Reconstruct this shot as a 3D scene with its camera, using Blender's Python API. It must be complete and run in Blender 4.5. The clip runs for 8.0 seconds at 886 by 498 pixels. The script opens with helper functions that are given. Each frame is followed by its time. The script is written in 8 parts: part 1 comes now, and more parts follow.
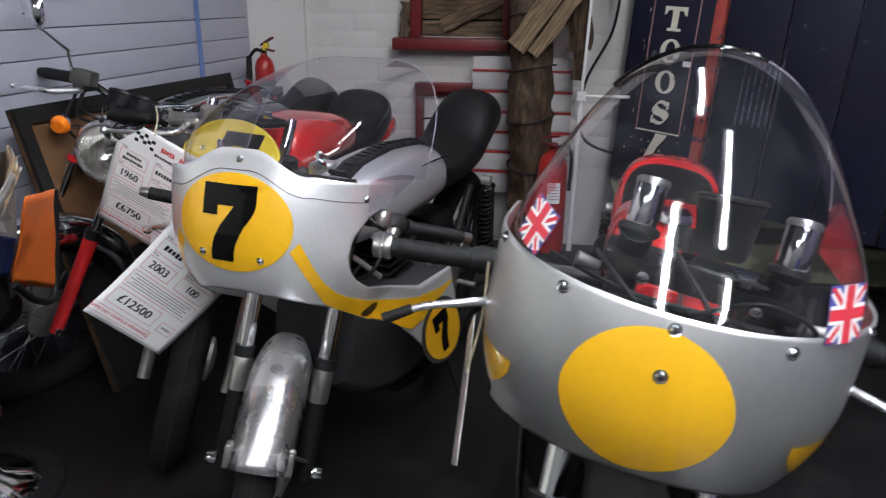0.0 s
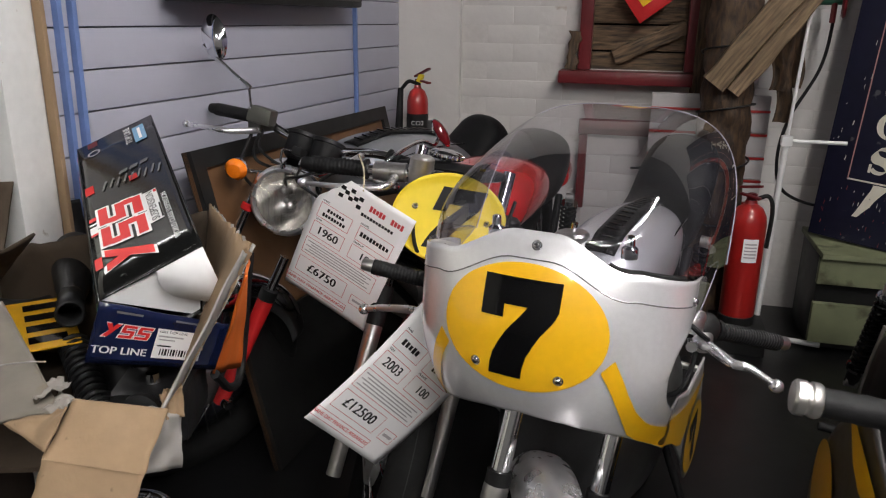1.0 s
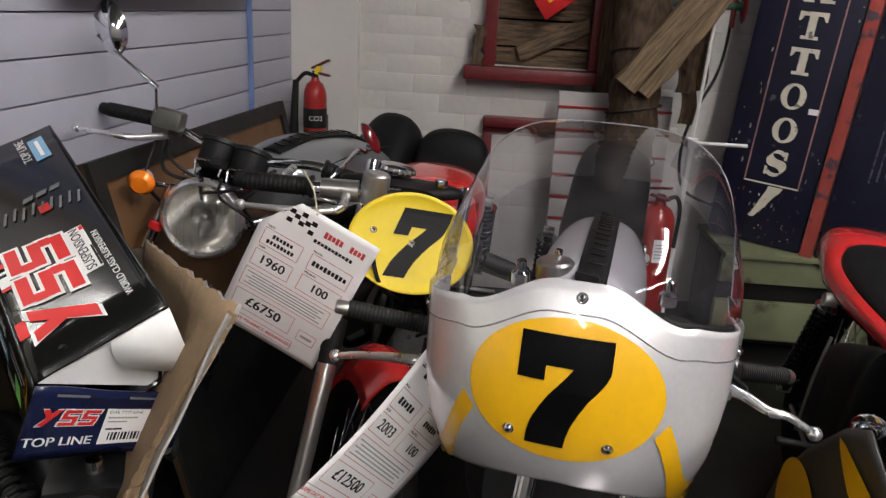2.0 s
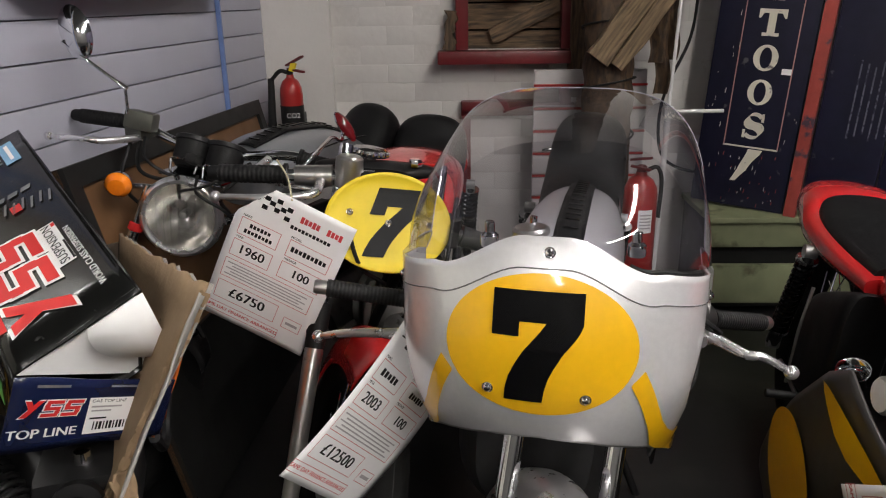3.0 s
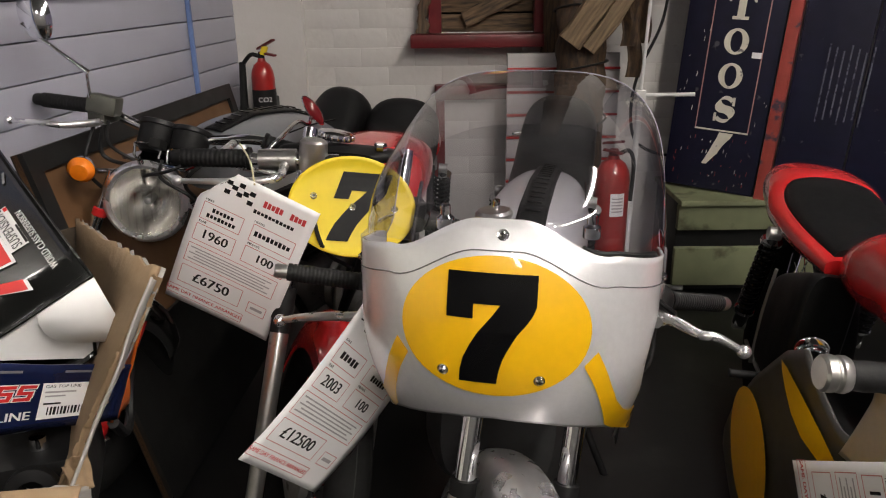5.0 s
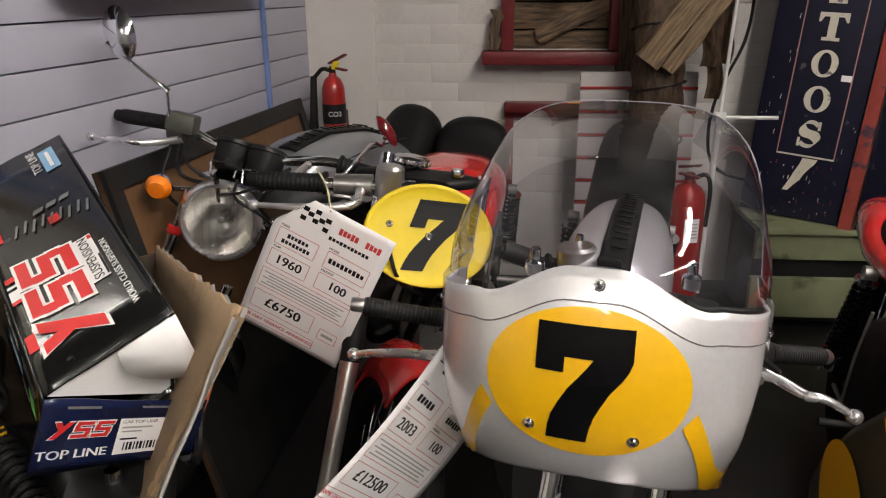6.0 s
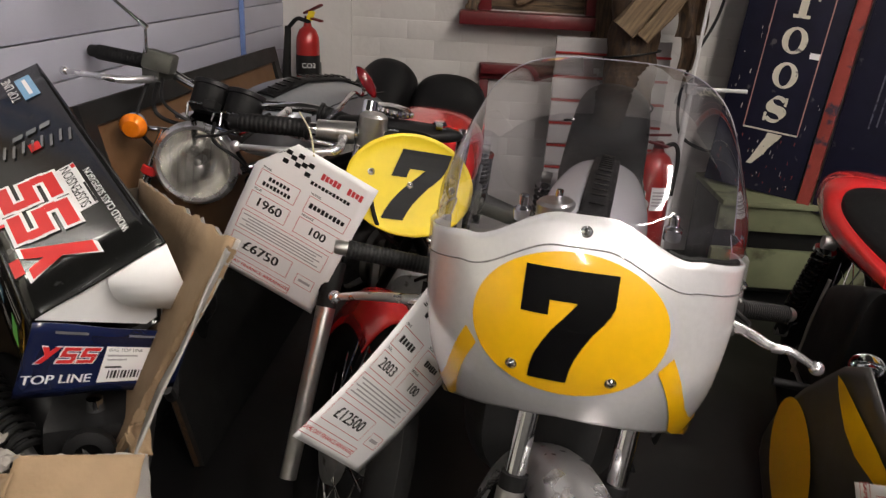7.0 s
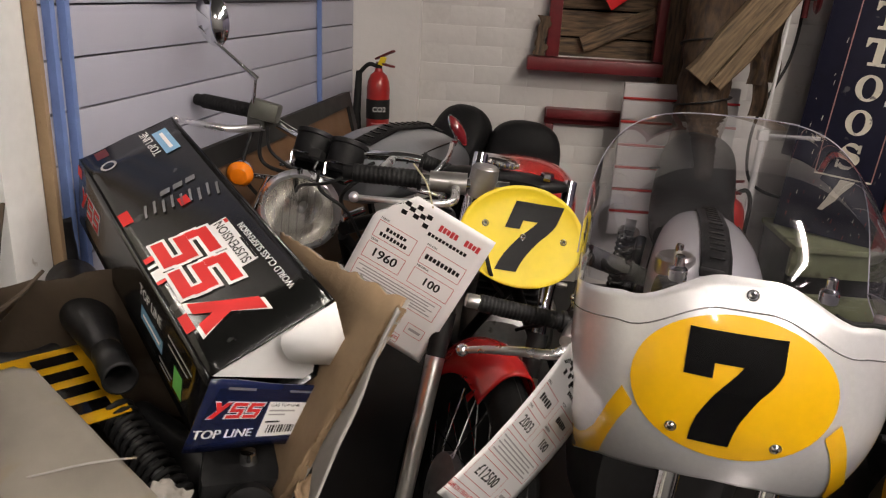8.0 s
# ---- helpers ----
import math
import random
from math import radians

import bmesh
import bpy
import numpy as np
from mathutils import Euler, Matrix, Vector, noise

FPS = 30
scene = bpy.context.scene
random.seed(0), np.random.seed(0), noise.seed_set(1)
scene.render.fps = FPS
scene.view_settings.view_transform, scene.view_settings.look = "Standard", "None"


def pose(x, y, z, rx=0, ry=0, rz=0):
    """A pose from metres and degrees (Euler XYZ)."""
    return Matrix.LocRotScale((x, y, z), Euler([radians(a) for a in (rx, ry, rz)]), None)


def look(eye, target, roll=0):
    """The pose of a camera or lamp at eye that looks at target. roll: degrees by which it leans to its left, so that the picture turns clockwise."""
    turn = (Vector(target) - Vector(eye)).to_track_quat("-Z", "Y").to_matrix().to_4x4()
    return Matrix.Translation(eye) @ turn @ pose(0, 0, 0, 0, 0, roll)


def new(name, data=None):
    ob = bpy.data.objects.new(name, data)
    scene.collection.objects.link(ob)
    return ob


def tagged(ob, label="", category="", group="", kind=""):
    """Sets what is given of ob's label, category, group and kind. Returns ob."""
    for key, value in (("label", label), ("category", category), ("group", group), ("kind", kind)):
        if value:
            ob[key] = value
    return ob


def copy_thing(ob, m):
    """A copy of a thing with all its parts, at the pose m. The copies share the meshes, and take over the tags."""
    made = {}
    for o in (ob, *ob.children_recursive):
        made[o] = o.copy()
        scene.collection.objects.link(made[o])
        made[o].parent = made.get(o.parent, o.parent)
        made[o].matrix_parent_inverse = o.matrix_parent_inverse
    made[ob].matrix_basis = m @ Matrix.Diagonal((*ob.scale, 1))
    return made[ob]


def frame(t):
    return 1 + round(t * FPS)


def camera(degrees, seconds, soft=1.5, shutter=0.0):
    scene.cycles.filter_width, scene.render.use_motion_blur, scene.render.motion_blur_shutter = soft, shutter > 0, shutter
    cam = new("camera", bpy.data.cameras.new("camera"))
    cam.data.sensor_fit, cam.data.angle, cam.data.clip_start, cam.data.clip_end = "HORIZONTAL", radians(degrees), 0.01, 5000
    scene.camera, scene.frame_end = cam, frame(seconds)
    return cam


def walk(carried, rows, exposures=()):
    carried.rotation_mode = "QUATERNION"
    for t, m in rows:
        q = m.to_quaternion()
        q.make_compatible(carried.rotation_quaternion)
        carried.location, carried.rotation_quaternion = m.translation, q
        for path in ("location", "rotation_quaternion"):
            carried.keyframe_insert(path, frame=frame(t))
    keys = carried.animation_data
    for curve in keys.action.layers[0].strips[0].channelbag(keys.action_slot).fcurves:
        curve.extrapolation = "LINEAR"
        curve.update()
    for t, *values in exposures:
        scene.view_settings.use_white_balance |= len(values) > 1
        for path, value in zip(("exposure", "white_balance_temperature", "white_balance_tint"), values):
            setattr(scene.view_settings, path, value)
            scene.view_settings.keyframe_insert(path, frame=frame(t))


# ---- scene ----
cam = camera(61.5, 8.0, soft=1.1, shutter=0.15)
PATH = [
    (0.0, (0.078, 0.170, 1.136), (-0.203, 2.042, 0.489), 0.45),
    (0.1, (0.034, 0.197, 1.133), (-0.289, 2.055, 0.466), -0.88),
    (0.2, (-0.025, 0.208, 1.147), (-0.371, 2.057, 0.467), -0.82),
    (0.3, (-0.068, 0.232, 1.151), (-0.433, 2.079, 0.476), -0.78),
    (0.4, (-0.128, 0.259, 1.163), (-0.525, 2.107, 0.509), -0.60),
    (0.5, (-0.166, 0.274, 1.165), (-0.591, 2.124, 0.536), -0.10),
    (0.6, (-0.215, 0.302, 1.168), (-0.674, 2.146, 0.545), 0.06),
    (0.7, (-0.240, 0.326, 1.164), (-0.713, 2.166, 0.539), 0.18),
    (0.9, (-0.310, 0.390, 1.152), (-0.808, 2.234, 0.557), 0.32),
    (1.0, (-0.342, 0.429, 1.149), (-0.814, 2.279, 0.556), 0.79),
    (1.2, (-0.389, 0.492, 1.159), (-0.849, 2.339, 0.545), -0.38),
    (1.5, (-0.460, 0.547, 1.174), (-0.867, 2.407, 0.562), 0.97),
    (1.8, (-0.538, 0.565, 1.194), (-0.736, 2.463, 0.597), 3.14),
    (2.0, (-0.583, 0.556, 1.181), (-0.660, 2.453, 0.553), 3.24),
    (2.2, (-0.609, 0.547, 1.156), (-0.575, 2.433, 0.492), 3.14),
    (3.3, (-0.534, 0.533, 1.149), (-0.624, 2.429, 0.519), -1.81),
    (3.5, (-0.547, 0.529, 1.152), (-0.625, 2.422, 0.513), -1.72),
    (3.8, (-0.549, 0.528, 1.151), (-0.569, 2.421, 0.507), -0.51),
    (4.0, (-0.547, 0.529, 1.150), (-0.555, 2.413, 0.481), -0.48),
    (4.2, (-0.538, 0.522, 1.145), (-0.529, 2.403, 0.464), -0.64),
    (5.3, (-0.512, 0.543, 1.147), (-0.582, 2.425, 0.473), -1.10),
    (5.5, (-0.514, 0.550, 1.146), (-0.637, 2.428, 0.469), -1.39),
    (5.8, (-0.529, 0.572, 1.161), (-0.691, 2.452, 0.499), -1.55),
    (6.0, (-0.556, 0.588, 1.174), (-0.723, 2.470, 0.519), -0.38),
    (6.2, (-0.596, 0.598, 1.186), (-0.775, 2.476, 0.520), 0.79),
    (6.5, (-0.642, 0.595, 1.199), (-0.840, 2.473, 0.538), 2.21),
    (6.8, (-0.628, 0.576, 1.165), (-0.765, 2.453, 0.490), 3.45),
    (7.0, (-0.591, 0.561, 1.152), (-0.644, 2.419, 0.414), 3.17),
    (7.2, (-0.565, 0.548, 1.137), (-0.628, 2.393, 0.368), 2.38),
    (7.5, (-0.572, 0.545, 1.145), (-0.701, 2.399, 0.407), 1.94),
    (7.8, (-0.660, 0.548, 1.161), (-0.851, 2.420, 0.483), 2.53),
    (8.0, (-0.753, 0.553, 1.174), (-0.877, 2.439, 0.520), 3.16),
]
walk(cam, [(t, look(eye, target, roll)) for t, eye, target, roll in PATH],
     exposures=[(0.0, 0.18, 5950, 10), (0.6, 0.14, 6350, 11), (1.2, 0.06, 6550, 12), (3.5, 0.04, 6780, 11), (6.0, 0.10, 7050, 13), (7.5, 0.12, 7050, 14), (8.0, 0.16, 7250, 15)])

# ---------------------------------------------------------------- light
world = bpy.data.worlds.new("world")
scene.world = world
world.use_nodes = True
world.node_tree.nodes["Background"].inputs[0].default_value = (0.9, 0.95, 1.0, 1)
world.node_tree.nodes["Background"].inputs[1].default_value = 0.02


# ---------------------------------------------------------------- materials
def mat(name, color, rough=0.5, metal=0.0, vary=0.12, scale=30.0, bump=0.0, bump_scale=None, coat=0.0,
        spots=None, spot_scale=6.0, spot_at=0.62, island=0.0, emit=0.0, spec=0.5, placed=False):
    """A painted, plastic, metal or paper surface with fine grain, broad blotches and wear."""
    m = bpy.data.materials.new(name)
    m.use_nodes = True
    nt = m.node_tree
    b = nt.nodes["Principled BSDF"]
    b.inputs["Roughness"].default_value = rough
    b.inputs["Metallic"].default_value = metal
    b.inputs["Coat Weight"].default_value = coat
    b.inputs["Coat Roughness"].default_value = 0.06
    b.inputs["Specular IOR Level"].default_value = spec
    tc = nt.nodes.new("ShaderNodeTexCoord")
    coord = nt.nodes.new("ShaderNodeNewGeometry").outputs["Position"] if placed else tc.outputs["Object"]

    def noise_tex(s, detail=5.0):
        n = nt.nodes.new("ShaderNodeTexNoise")
        n.inputs["Scale"].default_value = s
        n.inputs["Detail"].default_value = detail
        nt.links.new(coord, n.inputs["Vector"])
        return n.outputs["Fac"]

    def ramp(fac, stops):
        r = nt.nodes.new("ShaderNodeValToRGB")
        while len(r.color_ramp.elements) < len(stops):
            r.color_ramp.elements.new(0.5)
        for e, (pos, c) in zip(r.color_ramp.elements, stops):
            e.position = pos
            e.color = (*c, 1)
        nt.links.new(fac, r.inputs["Fac"])
        return r.outputs["Color"]

    def mix(fac, a, c, mode="MIX"):
        x = nt.nodes.new("ShaderNodeMix")
        x.data_type, x.blend_type = "RGBA", mode
        if isinstance(fac, float):
            x.inputs[0].default_value = fac
        else:
            nt.links.new(fac, x.inputs[0])
        for sock, v in ((x.inputs[6], a), (x.inputs[7], c)):
            if isinstance(v, tuple):
                sock.default_value = (*v, 1)
            else:
                nt.links.new(v, sock)
        return x.outputs[2]

    lo = tuple(max(0.0, v * (1 - vary)) for v in color)
    hi = tuple(min(1.0, v * (1 + vary)) for v in color)
    fine = ramp(noise_tex(scale), [(0.3, lo), (0.7, hi)])
    broad = ramp(noise_tex(scale * 0.13, 3.0), [(0.3, lo), (0.7, hi)])
    out = mix(0.5, fine, broad)
    if island:
        info = nt.nodes.new("ShaderNodeObjectInfo")
        tone = ramp(info.outputs["Random"], [(0.0, tuple(v * (1 - island) for v in color)), (1.0, tuple(min(1, v * (1 + island)) for v in color))])
        out = mix(0.5, out, tone)
    if spots:
        mask = ramp(noise_tex(spot_scale, 8.0), [(spot_at, (0, 0, 0)), (spot_at + 0.06, (1, 1, 1))])
        out = mix(mask, out, tuple(spots))
    nt.links.new(out, b.inputs["Base Color"])
    rr = nt.nodes.new("ShaderNodeMapRange")
    rr.inputs["To Min"].default_value = max(0.02, rough * 0.8)
    rr.inputs["To Max"].default_value = min(1.0, rough * 1.25)
    nt.links.new(noise_tex(scale * 0.4), rr.inputs["Value"])
    nt.links.new(rr.outputs["Result"], b.inputs["Roughness"])
    if bump:
        bp = nt.nodes.new("ShaderNodeBump")
        bp.inputs["Strength"].default_value = bump
        bp.inputs["Distance"].default_value = 0.004
        nt.links.new(noise_tex(bump_scale or scale, 8.0), bp.inputs["Height"])
        nt.links.new(bp.outputs["Normal"], b.inputs["Normal"])
    if emit:
        b.inputs["Emission Color"].default_value = (*color, 1)
        b.inputs["Emission Strength"].default_value = emit
    return m


def wood_mat(name, dark, light, scale=6.0, stretch=(1, 1, 9), rough=0.75):
    m = bpy.data.materials.new(name)
    m.use_nodes = True
    nt = m.node_tree
    b = nt.nodes["Principled BSDF"]
    b.inputs["Roughness"].default_value = rough
    tc = nt.nodes.new("ShaderNodeTexCoord")
    mp = nt.nodes.new("ShaderNodeMapping")
    mp.inputs["Scale"].default_value = tuple(scale * 6 / s for s in stretch)
    n = nt.nodes.new("ShaderNodeTexNoise")
    n.inputs["Scale"].default_value = 2.2
    n.inputs["Detail"].default_value = 9
    n.inputs["Distortion"].default_value = 0.35
    r = nt.nodes.new("ShaderNodeValToRGB")
    r.color_ramp.elements[0].position, r.color_ramp.elements[0].color = 0.32, (*dark, 1)
    r.color_ramp.elements[1].position, r.color_ramp.elements[1].color = 0.7, (*light, 1)
    bp = nt.nodes.new("ShaderNodeBump")
    bp.inputs["Strength"].default_value = 0.5
    bp.inputs["Distance"].default_value = 0.006
    nt.links.new(tc.outputs["Object"], mp.inputs["Vector"])
    nt.links.new(mp.outputs["Vector"], n.inputs["Vector"])
    nt.links.new(n.outputs["Fac"], r.inputs["Fac"])
    nt.links.new(r.outputs["Color"], b.inputs["Base Color"])
    nt.links.new(n.outputs["Fac"], bp.inputs["Height"])
    nt.links.new(bp.outputs["Normal"], b.inputs["Normal"])
    return m


def glass_mat(name, tint=(0.96, 0.97, 1.0), haze=0.03):
    """Thin clear acrylic: mostly see-through, with a mirror gloss that grows at grazing angles and a little haze."""
    m = bpy.data.materials.new(name)
    m.use_nodes = True
    nt = m.node_tree
    nt.nodes.remove(nt.nodes["Principled BSDF"])
    out = nt.nodes["Material Output"]
    tr = nt.nodes.new("ShaderNodeBsdfTransparent")
    tr.inputs[0].default_value = (*tint, 1)
    gl = nt.nodes.new("ShaderNodeBsdfGlossy")
    gl.inputs["Roughness"].default_value = 0.012
    df = nt.nodes.new("ShaderNodeBsdfDiffuse")
    df.inputs[0].default_value = (0.8, 0.8, 0.85, 1)
    lw = nt.nodes.new("ShaderNodeLayerWeight")
    lw.inputs["Blend"].default_value = 0.5
    pw = nt.nodes.new("ShaderNodeMath")
    pw.operation = "POWER"
    pw.inputs[1].default_value = 3.0
    fr = nt.nodes.new("ShaderNodeMapRange")
    fr.inputs["To Min"].default_value = 0.06
    fr.inputs["To Max"].default_value = 0.92
    nt.links.new(lw.outputs["Facing"], pw.inputs[0])
    nt.links.new(pw.outputs[0], fr.inputs["Value"])
    m1 = nt.nodes.new("ShaderNodeMixShader")
    m2 = nt.nodes.new("ShaderNodeMixShader")
    tc = nt.nodes.new("ShaderNodeTexCoord")
    nz = nt.nodes.new("ShaderNodeTexNoise")
    nz.inputs["Scale"].default_value = 18
    nz.inputs["Detail"].default_value = 8
    mr = nt.nodes.new("ShaderNodeMapRange")
    mr.inputs["From Min"].default_value = 0.4
    mr.inputs["From Max"].default_value = 0.75
    mr.inputs["To Min"].default_value = haze * 0.4
    mr.inputs["To Max"].default_value = haze * 1.8
    nt.links.new(tc.outputs["Object"], nz.inputs["Vector"])
    nt.links.new(nz.outputs["Fac"], mr.inputs["Value"])
    nt.links.new(mr.outputs["Result"], m1.inputs[0])
    nt.links.new(tr.outputs[0], m1.inputs[1])
    nt.links.new(df.outputs[0], m1.inputs[2])
    nt.links.new(fr.outputs[0], m2.inputs[0])
    nt.links.new(m1.outputs[0], m2.inputs[1])
    nt.links.new(gl.outputs[0], m2.inputs[2])
    nt.links.new(m2.outputs[0], out.inputs["Surface"])
    return m


SILVER = mat("silver_paint", (0.86, 0.855, 0.875), 0.33, 0.52, 0.05, 900, coat=1.0)
SILVER_B = mat("silver_paint_satin", (0.56, 0.56, 0.57), 0.38, 0.78, 0.06, 700, coat=0.35)
SILVER_TANK = mat("silver_tank_paint", (0.56, 0.56, 0.59), 0.32, 0.50, 0.08, 500, coat=0.7)
GREY_TANK = mat("grey_tank_paint", (0.22, 0.23, 0.25), 0.3, 0.45, 0.08, 500, coat=0.6)
YELLOW = mat("race_yellow", (0.92, 0.50, 0.008), 0.33, 0.0, 0.05, 90, coat=0.9)
PLATE_YELLOW = mat("plate_yellow", (0.74, 0.55, 0.015), 0.5, 0.0, 0.07, 60, spots=(0.35, 0.25, 0.03), spot_scale=26, spot_at=0.72)
BLACK = mat("black_vinyl", (0.004, 0.004, 0.0045), 0.08, 0.0, 0.2, 80, spec=0.22)
RUBBER = mat("black_rubber", (0.008, 0.008, 0.0085), 0.55, 0.0, 0.25, 120, bump=0.15, spec=0.22)
LEATHER = mat("black_leatherette", (0.007, 0.007, 0.0075), 0.45, 0.0, 0.25, 160, bump=0.3, bump_scale=420, spec=0.14)
TYRE = mat("tyre_rubber", (0.008, 0.008, 0.008), 0.8, 0.0, 0.3, 60, bump=0.2, spots=(0.016, 0.015, 0.014), spot_scale=9, spec=0.15)
CHROME = mat("chrome", (0.78, 0.79, 0.81), 0.09, 1.0, 0.05, 60, spots=(0.45, 0.42, 0.38), spot_scale=60, spot_at=0.74)
ALLOY = mat("worn_alloy", (0.55, 0.54, 0.52), 0.3, 0.95, 0.14, 70, bump=0.08, spots=(0.32, 0.30, 0.27), spot_scale=24, spot_at=0.66)
POLISHED = mat("polished_alloy", (0.84, 0.83, 0.85), 0.27, 0.92, 0.07, 50, bump=0.05, bump_scale=14, spots=(0.58, 0.56, 0.53), spot_scale=20, spot_at=0.68)
DULL_ALLOY = mat("dull_alloy", (0.30, 0.295, 0.29), 0.46, 0.85, 0.22, 50, bump=0.12, spots=(0.10, 0.09, 0.08), spot_scale=20, spot_at=0.62)
DARK_METAL = mat("dark_metal", (0.018, 0.018, 0.019), 0.42, 0.5, 0.3, 50, bump=0.1, spots=(0.05, 0.04, 0.03), spot_scale=15, spec=0.28)
ENGINE = mat("engine_black", (0.009, 0.009, 0.0095), 0.5, 0.3, 0.3, 40, bump=0.1, spec=0.2)
RED = mat("red_paint", (0.55, 0.018, 0.02), 0.24, 0.05, 0.08, 80, coat=0.8)
DARK_RED = mat("dark_red_paint", (0.12, 0.008, 0.011), 0.4, 0.0, 0.2, 40, bump=0.06, spots=(0.12, 0.02, 0.02), spot_scale=12, spot_at=0.6)
EXT_RED = mat("extinguisher_red", (0.34, 0.014, 0.012), 0.3, 0.0, 0.1, 40, coat=0.4, spots=(0.25, 0.02, 0.02), spot_scale=15, spot_at=0.68)
ORANGE_LENS = mat("orange_lens", (0.95, 0.22, 0.01), 0.15, 0.0, 0.12, 90, coat=0.6, bump=0.3, bump_scale=160)
RED_LENS = mat("red_lens", (0.14, 0.008, 0.012), 0.12, 0.0, 0.1, 90, coat=0.6)
ORANGE = mat("orange_panel", (0.80, 0.17, 0.02), 0.5, 0.0, 0.1, 30)
PAPER = mat("laminated_paper", (0.90, 0.89, 0.89), 0.32, 0.0, 0.02, 40, coat=0.25)
INK = mat("black_ink", (0.010, 0.010, 0.011), 0.5, 0.0, 0.1, 200, spec=0.15)
GREY_INK = mat("grey_ink", (0.42, 0.40, 0.41), 0.5, 0.0, 0.1, 200)
RED_INK = mat("red_ink", (0.62, 0.05, 0.06), 0.45, 0.0, 0.1, 200)
PINK_INK = mat("pink_line_ink", (0.62, 0.22, 0.22), 0.5, 0.0, 0.1, 200)
CARD = mat("brown_cardboard", (0.275, 0.185, 0.108), 0.85, 0.0, 0.14, 40, bump=0.16, bump_scale=120, spots=(0.115, 0.078, 0.045), spot_scale=38, spot_at=0.68)
# brown cardboard with the shade put into its colour
CARD_SHADED = mat("shaded_brown_board", (0.045, 0.030, 0.018), 0.8, 0.0, 0.2, 30, bump=0.15, bump_scale=90, spots=(0.10, 0.085, 0.07), spot_scale=5, spot_at=0.66)
CARD_GREY = mat("grubby_grey_cardboard", (0.175, 0.155, 0.128), 0.7, 0.0, 0.16, 24, bump=0.3, bump_scale=30, spots=(0.17, 0.14, 0.10), spot_scale=9, spot_at=0.60)
TORN = mat("torn_grey_paper", (0.24, 0.22, 0.20), 0.8, 0.0, 0.15, 60, bump=0.3, bump_scale=90)
CARD_WHITE = mat("white_faced_cardboard", (0.31, 0.295, 0.275), 0.7, 0.0, 0.1, 30, bump=0.15, bump_scale=60, spots=(0.35, 0.26, 0.16), spot_scale=9, spot_at=0.62)
BOX_BLACK = mat("gloss_black_card", (0.006, 0.0062, 0.006), 0.16, 0.0, 0.3, 14, spec=0.42, bump=0.10, bump_scale=22, spots=(0.05, 0.05, 0.05), spot_scale=22, spot_at=0.66)
BOX_BLUE = mat("navy_card", (0.006, 0.011, 0.045), 0.25, 0.0, 0.5, 9, coat=0.2)
BOX_RED = mat("box_red_print", (0.66, 0.03, 0.03), 0.5, 0.0, 0.06, 40, spec=0.2)
BOX_WHITE = mat("box_white_print", (0.82, 0.82, 0.82), 0.5, 0.0, 0.04, 40, spec=0.2)
BOX_BLUE_PRINT = mat("box_light_blue_print", (0.22, 0.45, 0.68), 0.25, 0.0, 0.1, 60, coat=0.4)
GREEN_PRINT = mat("green_sticker", (0.13, 0.55, 0.12), 0.4, 0.0, 0.08, 40)
GREY_PRINT = mat("box_grey_print", (0.16, 0.16, 0.165), 0.25, 0.0, 0.2, 60, coat=0.4)
WALL = mat("white_painted_brick", (0.60, 0.575, 0.555), 0.62, 0.0, 0.09, 9, bump=0.5, bump_scale=32, spots=(0.42, 0.36, 0.31), spot_scale=6.0, spot_at=0.67, island=0.03, placed=True)
MORTAR = mat("painted_mortar", (0.57, 0.545, 0.525), 0.8, 0.0, 0.08, 50, bump=0.4)
RACK_WHITE = mat("aged_white_board", (0.42, 0.40, 0.40), 0.5, 0.0, 0.05, 14, spots=(0.33, 0.31, 0.30), spot_scale=4, spot_at=0.66)
SLAT = mat("white_slat_board", (0.39, 0.39, 0.46), 0.42, 0.0, 0.03, 14, spots=(0.40, 0.39, 0.42), spot_scale=3.2, spot_at=0.69)
SLAT_GAP = mat("slat_groove", (0.16, 0.16, 0.21), 0.7, 0.0, 0.1, 30)
BLUE_RAIL = mat("blue_rail", (0.13, 0.20, 0.42), 0.45, 0.0, 0.15, 40)
CREAM = mat("cream_wall", (0.78, 0.77, 0.68), 0.8, 0.0, 0.05, 10, bump=0.1)
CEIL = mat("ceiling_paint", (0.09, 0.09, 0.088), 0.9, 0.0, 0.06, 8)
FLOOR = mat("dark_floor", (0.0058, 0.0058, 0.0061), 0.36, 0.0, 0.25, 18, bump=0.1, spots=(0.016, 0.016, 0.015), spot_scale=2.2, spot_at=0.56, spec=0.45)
NAVY = mat("navy_boards", (0.0065, 0.007, 0.021), 0.45, 0.0, 0.35, 22, bump=0.15, spots=(0.085, 0.085, 0.085), spot_scale=24, spot_at=0.665, spec=0.34)
SIGN_CREAM = mat("sign_cream", (0.62, 0.58, 0.48), 0.6, 0.0, 0.1, 40, spots=(0.16, 0.14, 0.14), spot_scale=34, spot_at=0.61)
SIGN_PINK = mat("sign_pink_line", (0.42, 0.22, 0.20), 0.6, 0.0, 0.2, 40)
SIGN_RED = mat("weathered_red_wood", (0.30, 0.045, 0.035), 0.7, 0.0, 0.3, 22, bump=0.3, spots=(0.05, 0.03, 0.05), spot_scale=16, spot_at=0.56)
LEDGE = mat("pale_green_plank", (0.165, 0.18, 0.10), 0.7, 0.0, 0.3, 9, bump=0.25, spots=(0.06, 0.062, 0.032), spot_scale=5, spot_at=0.56)
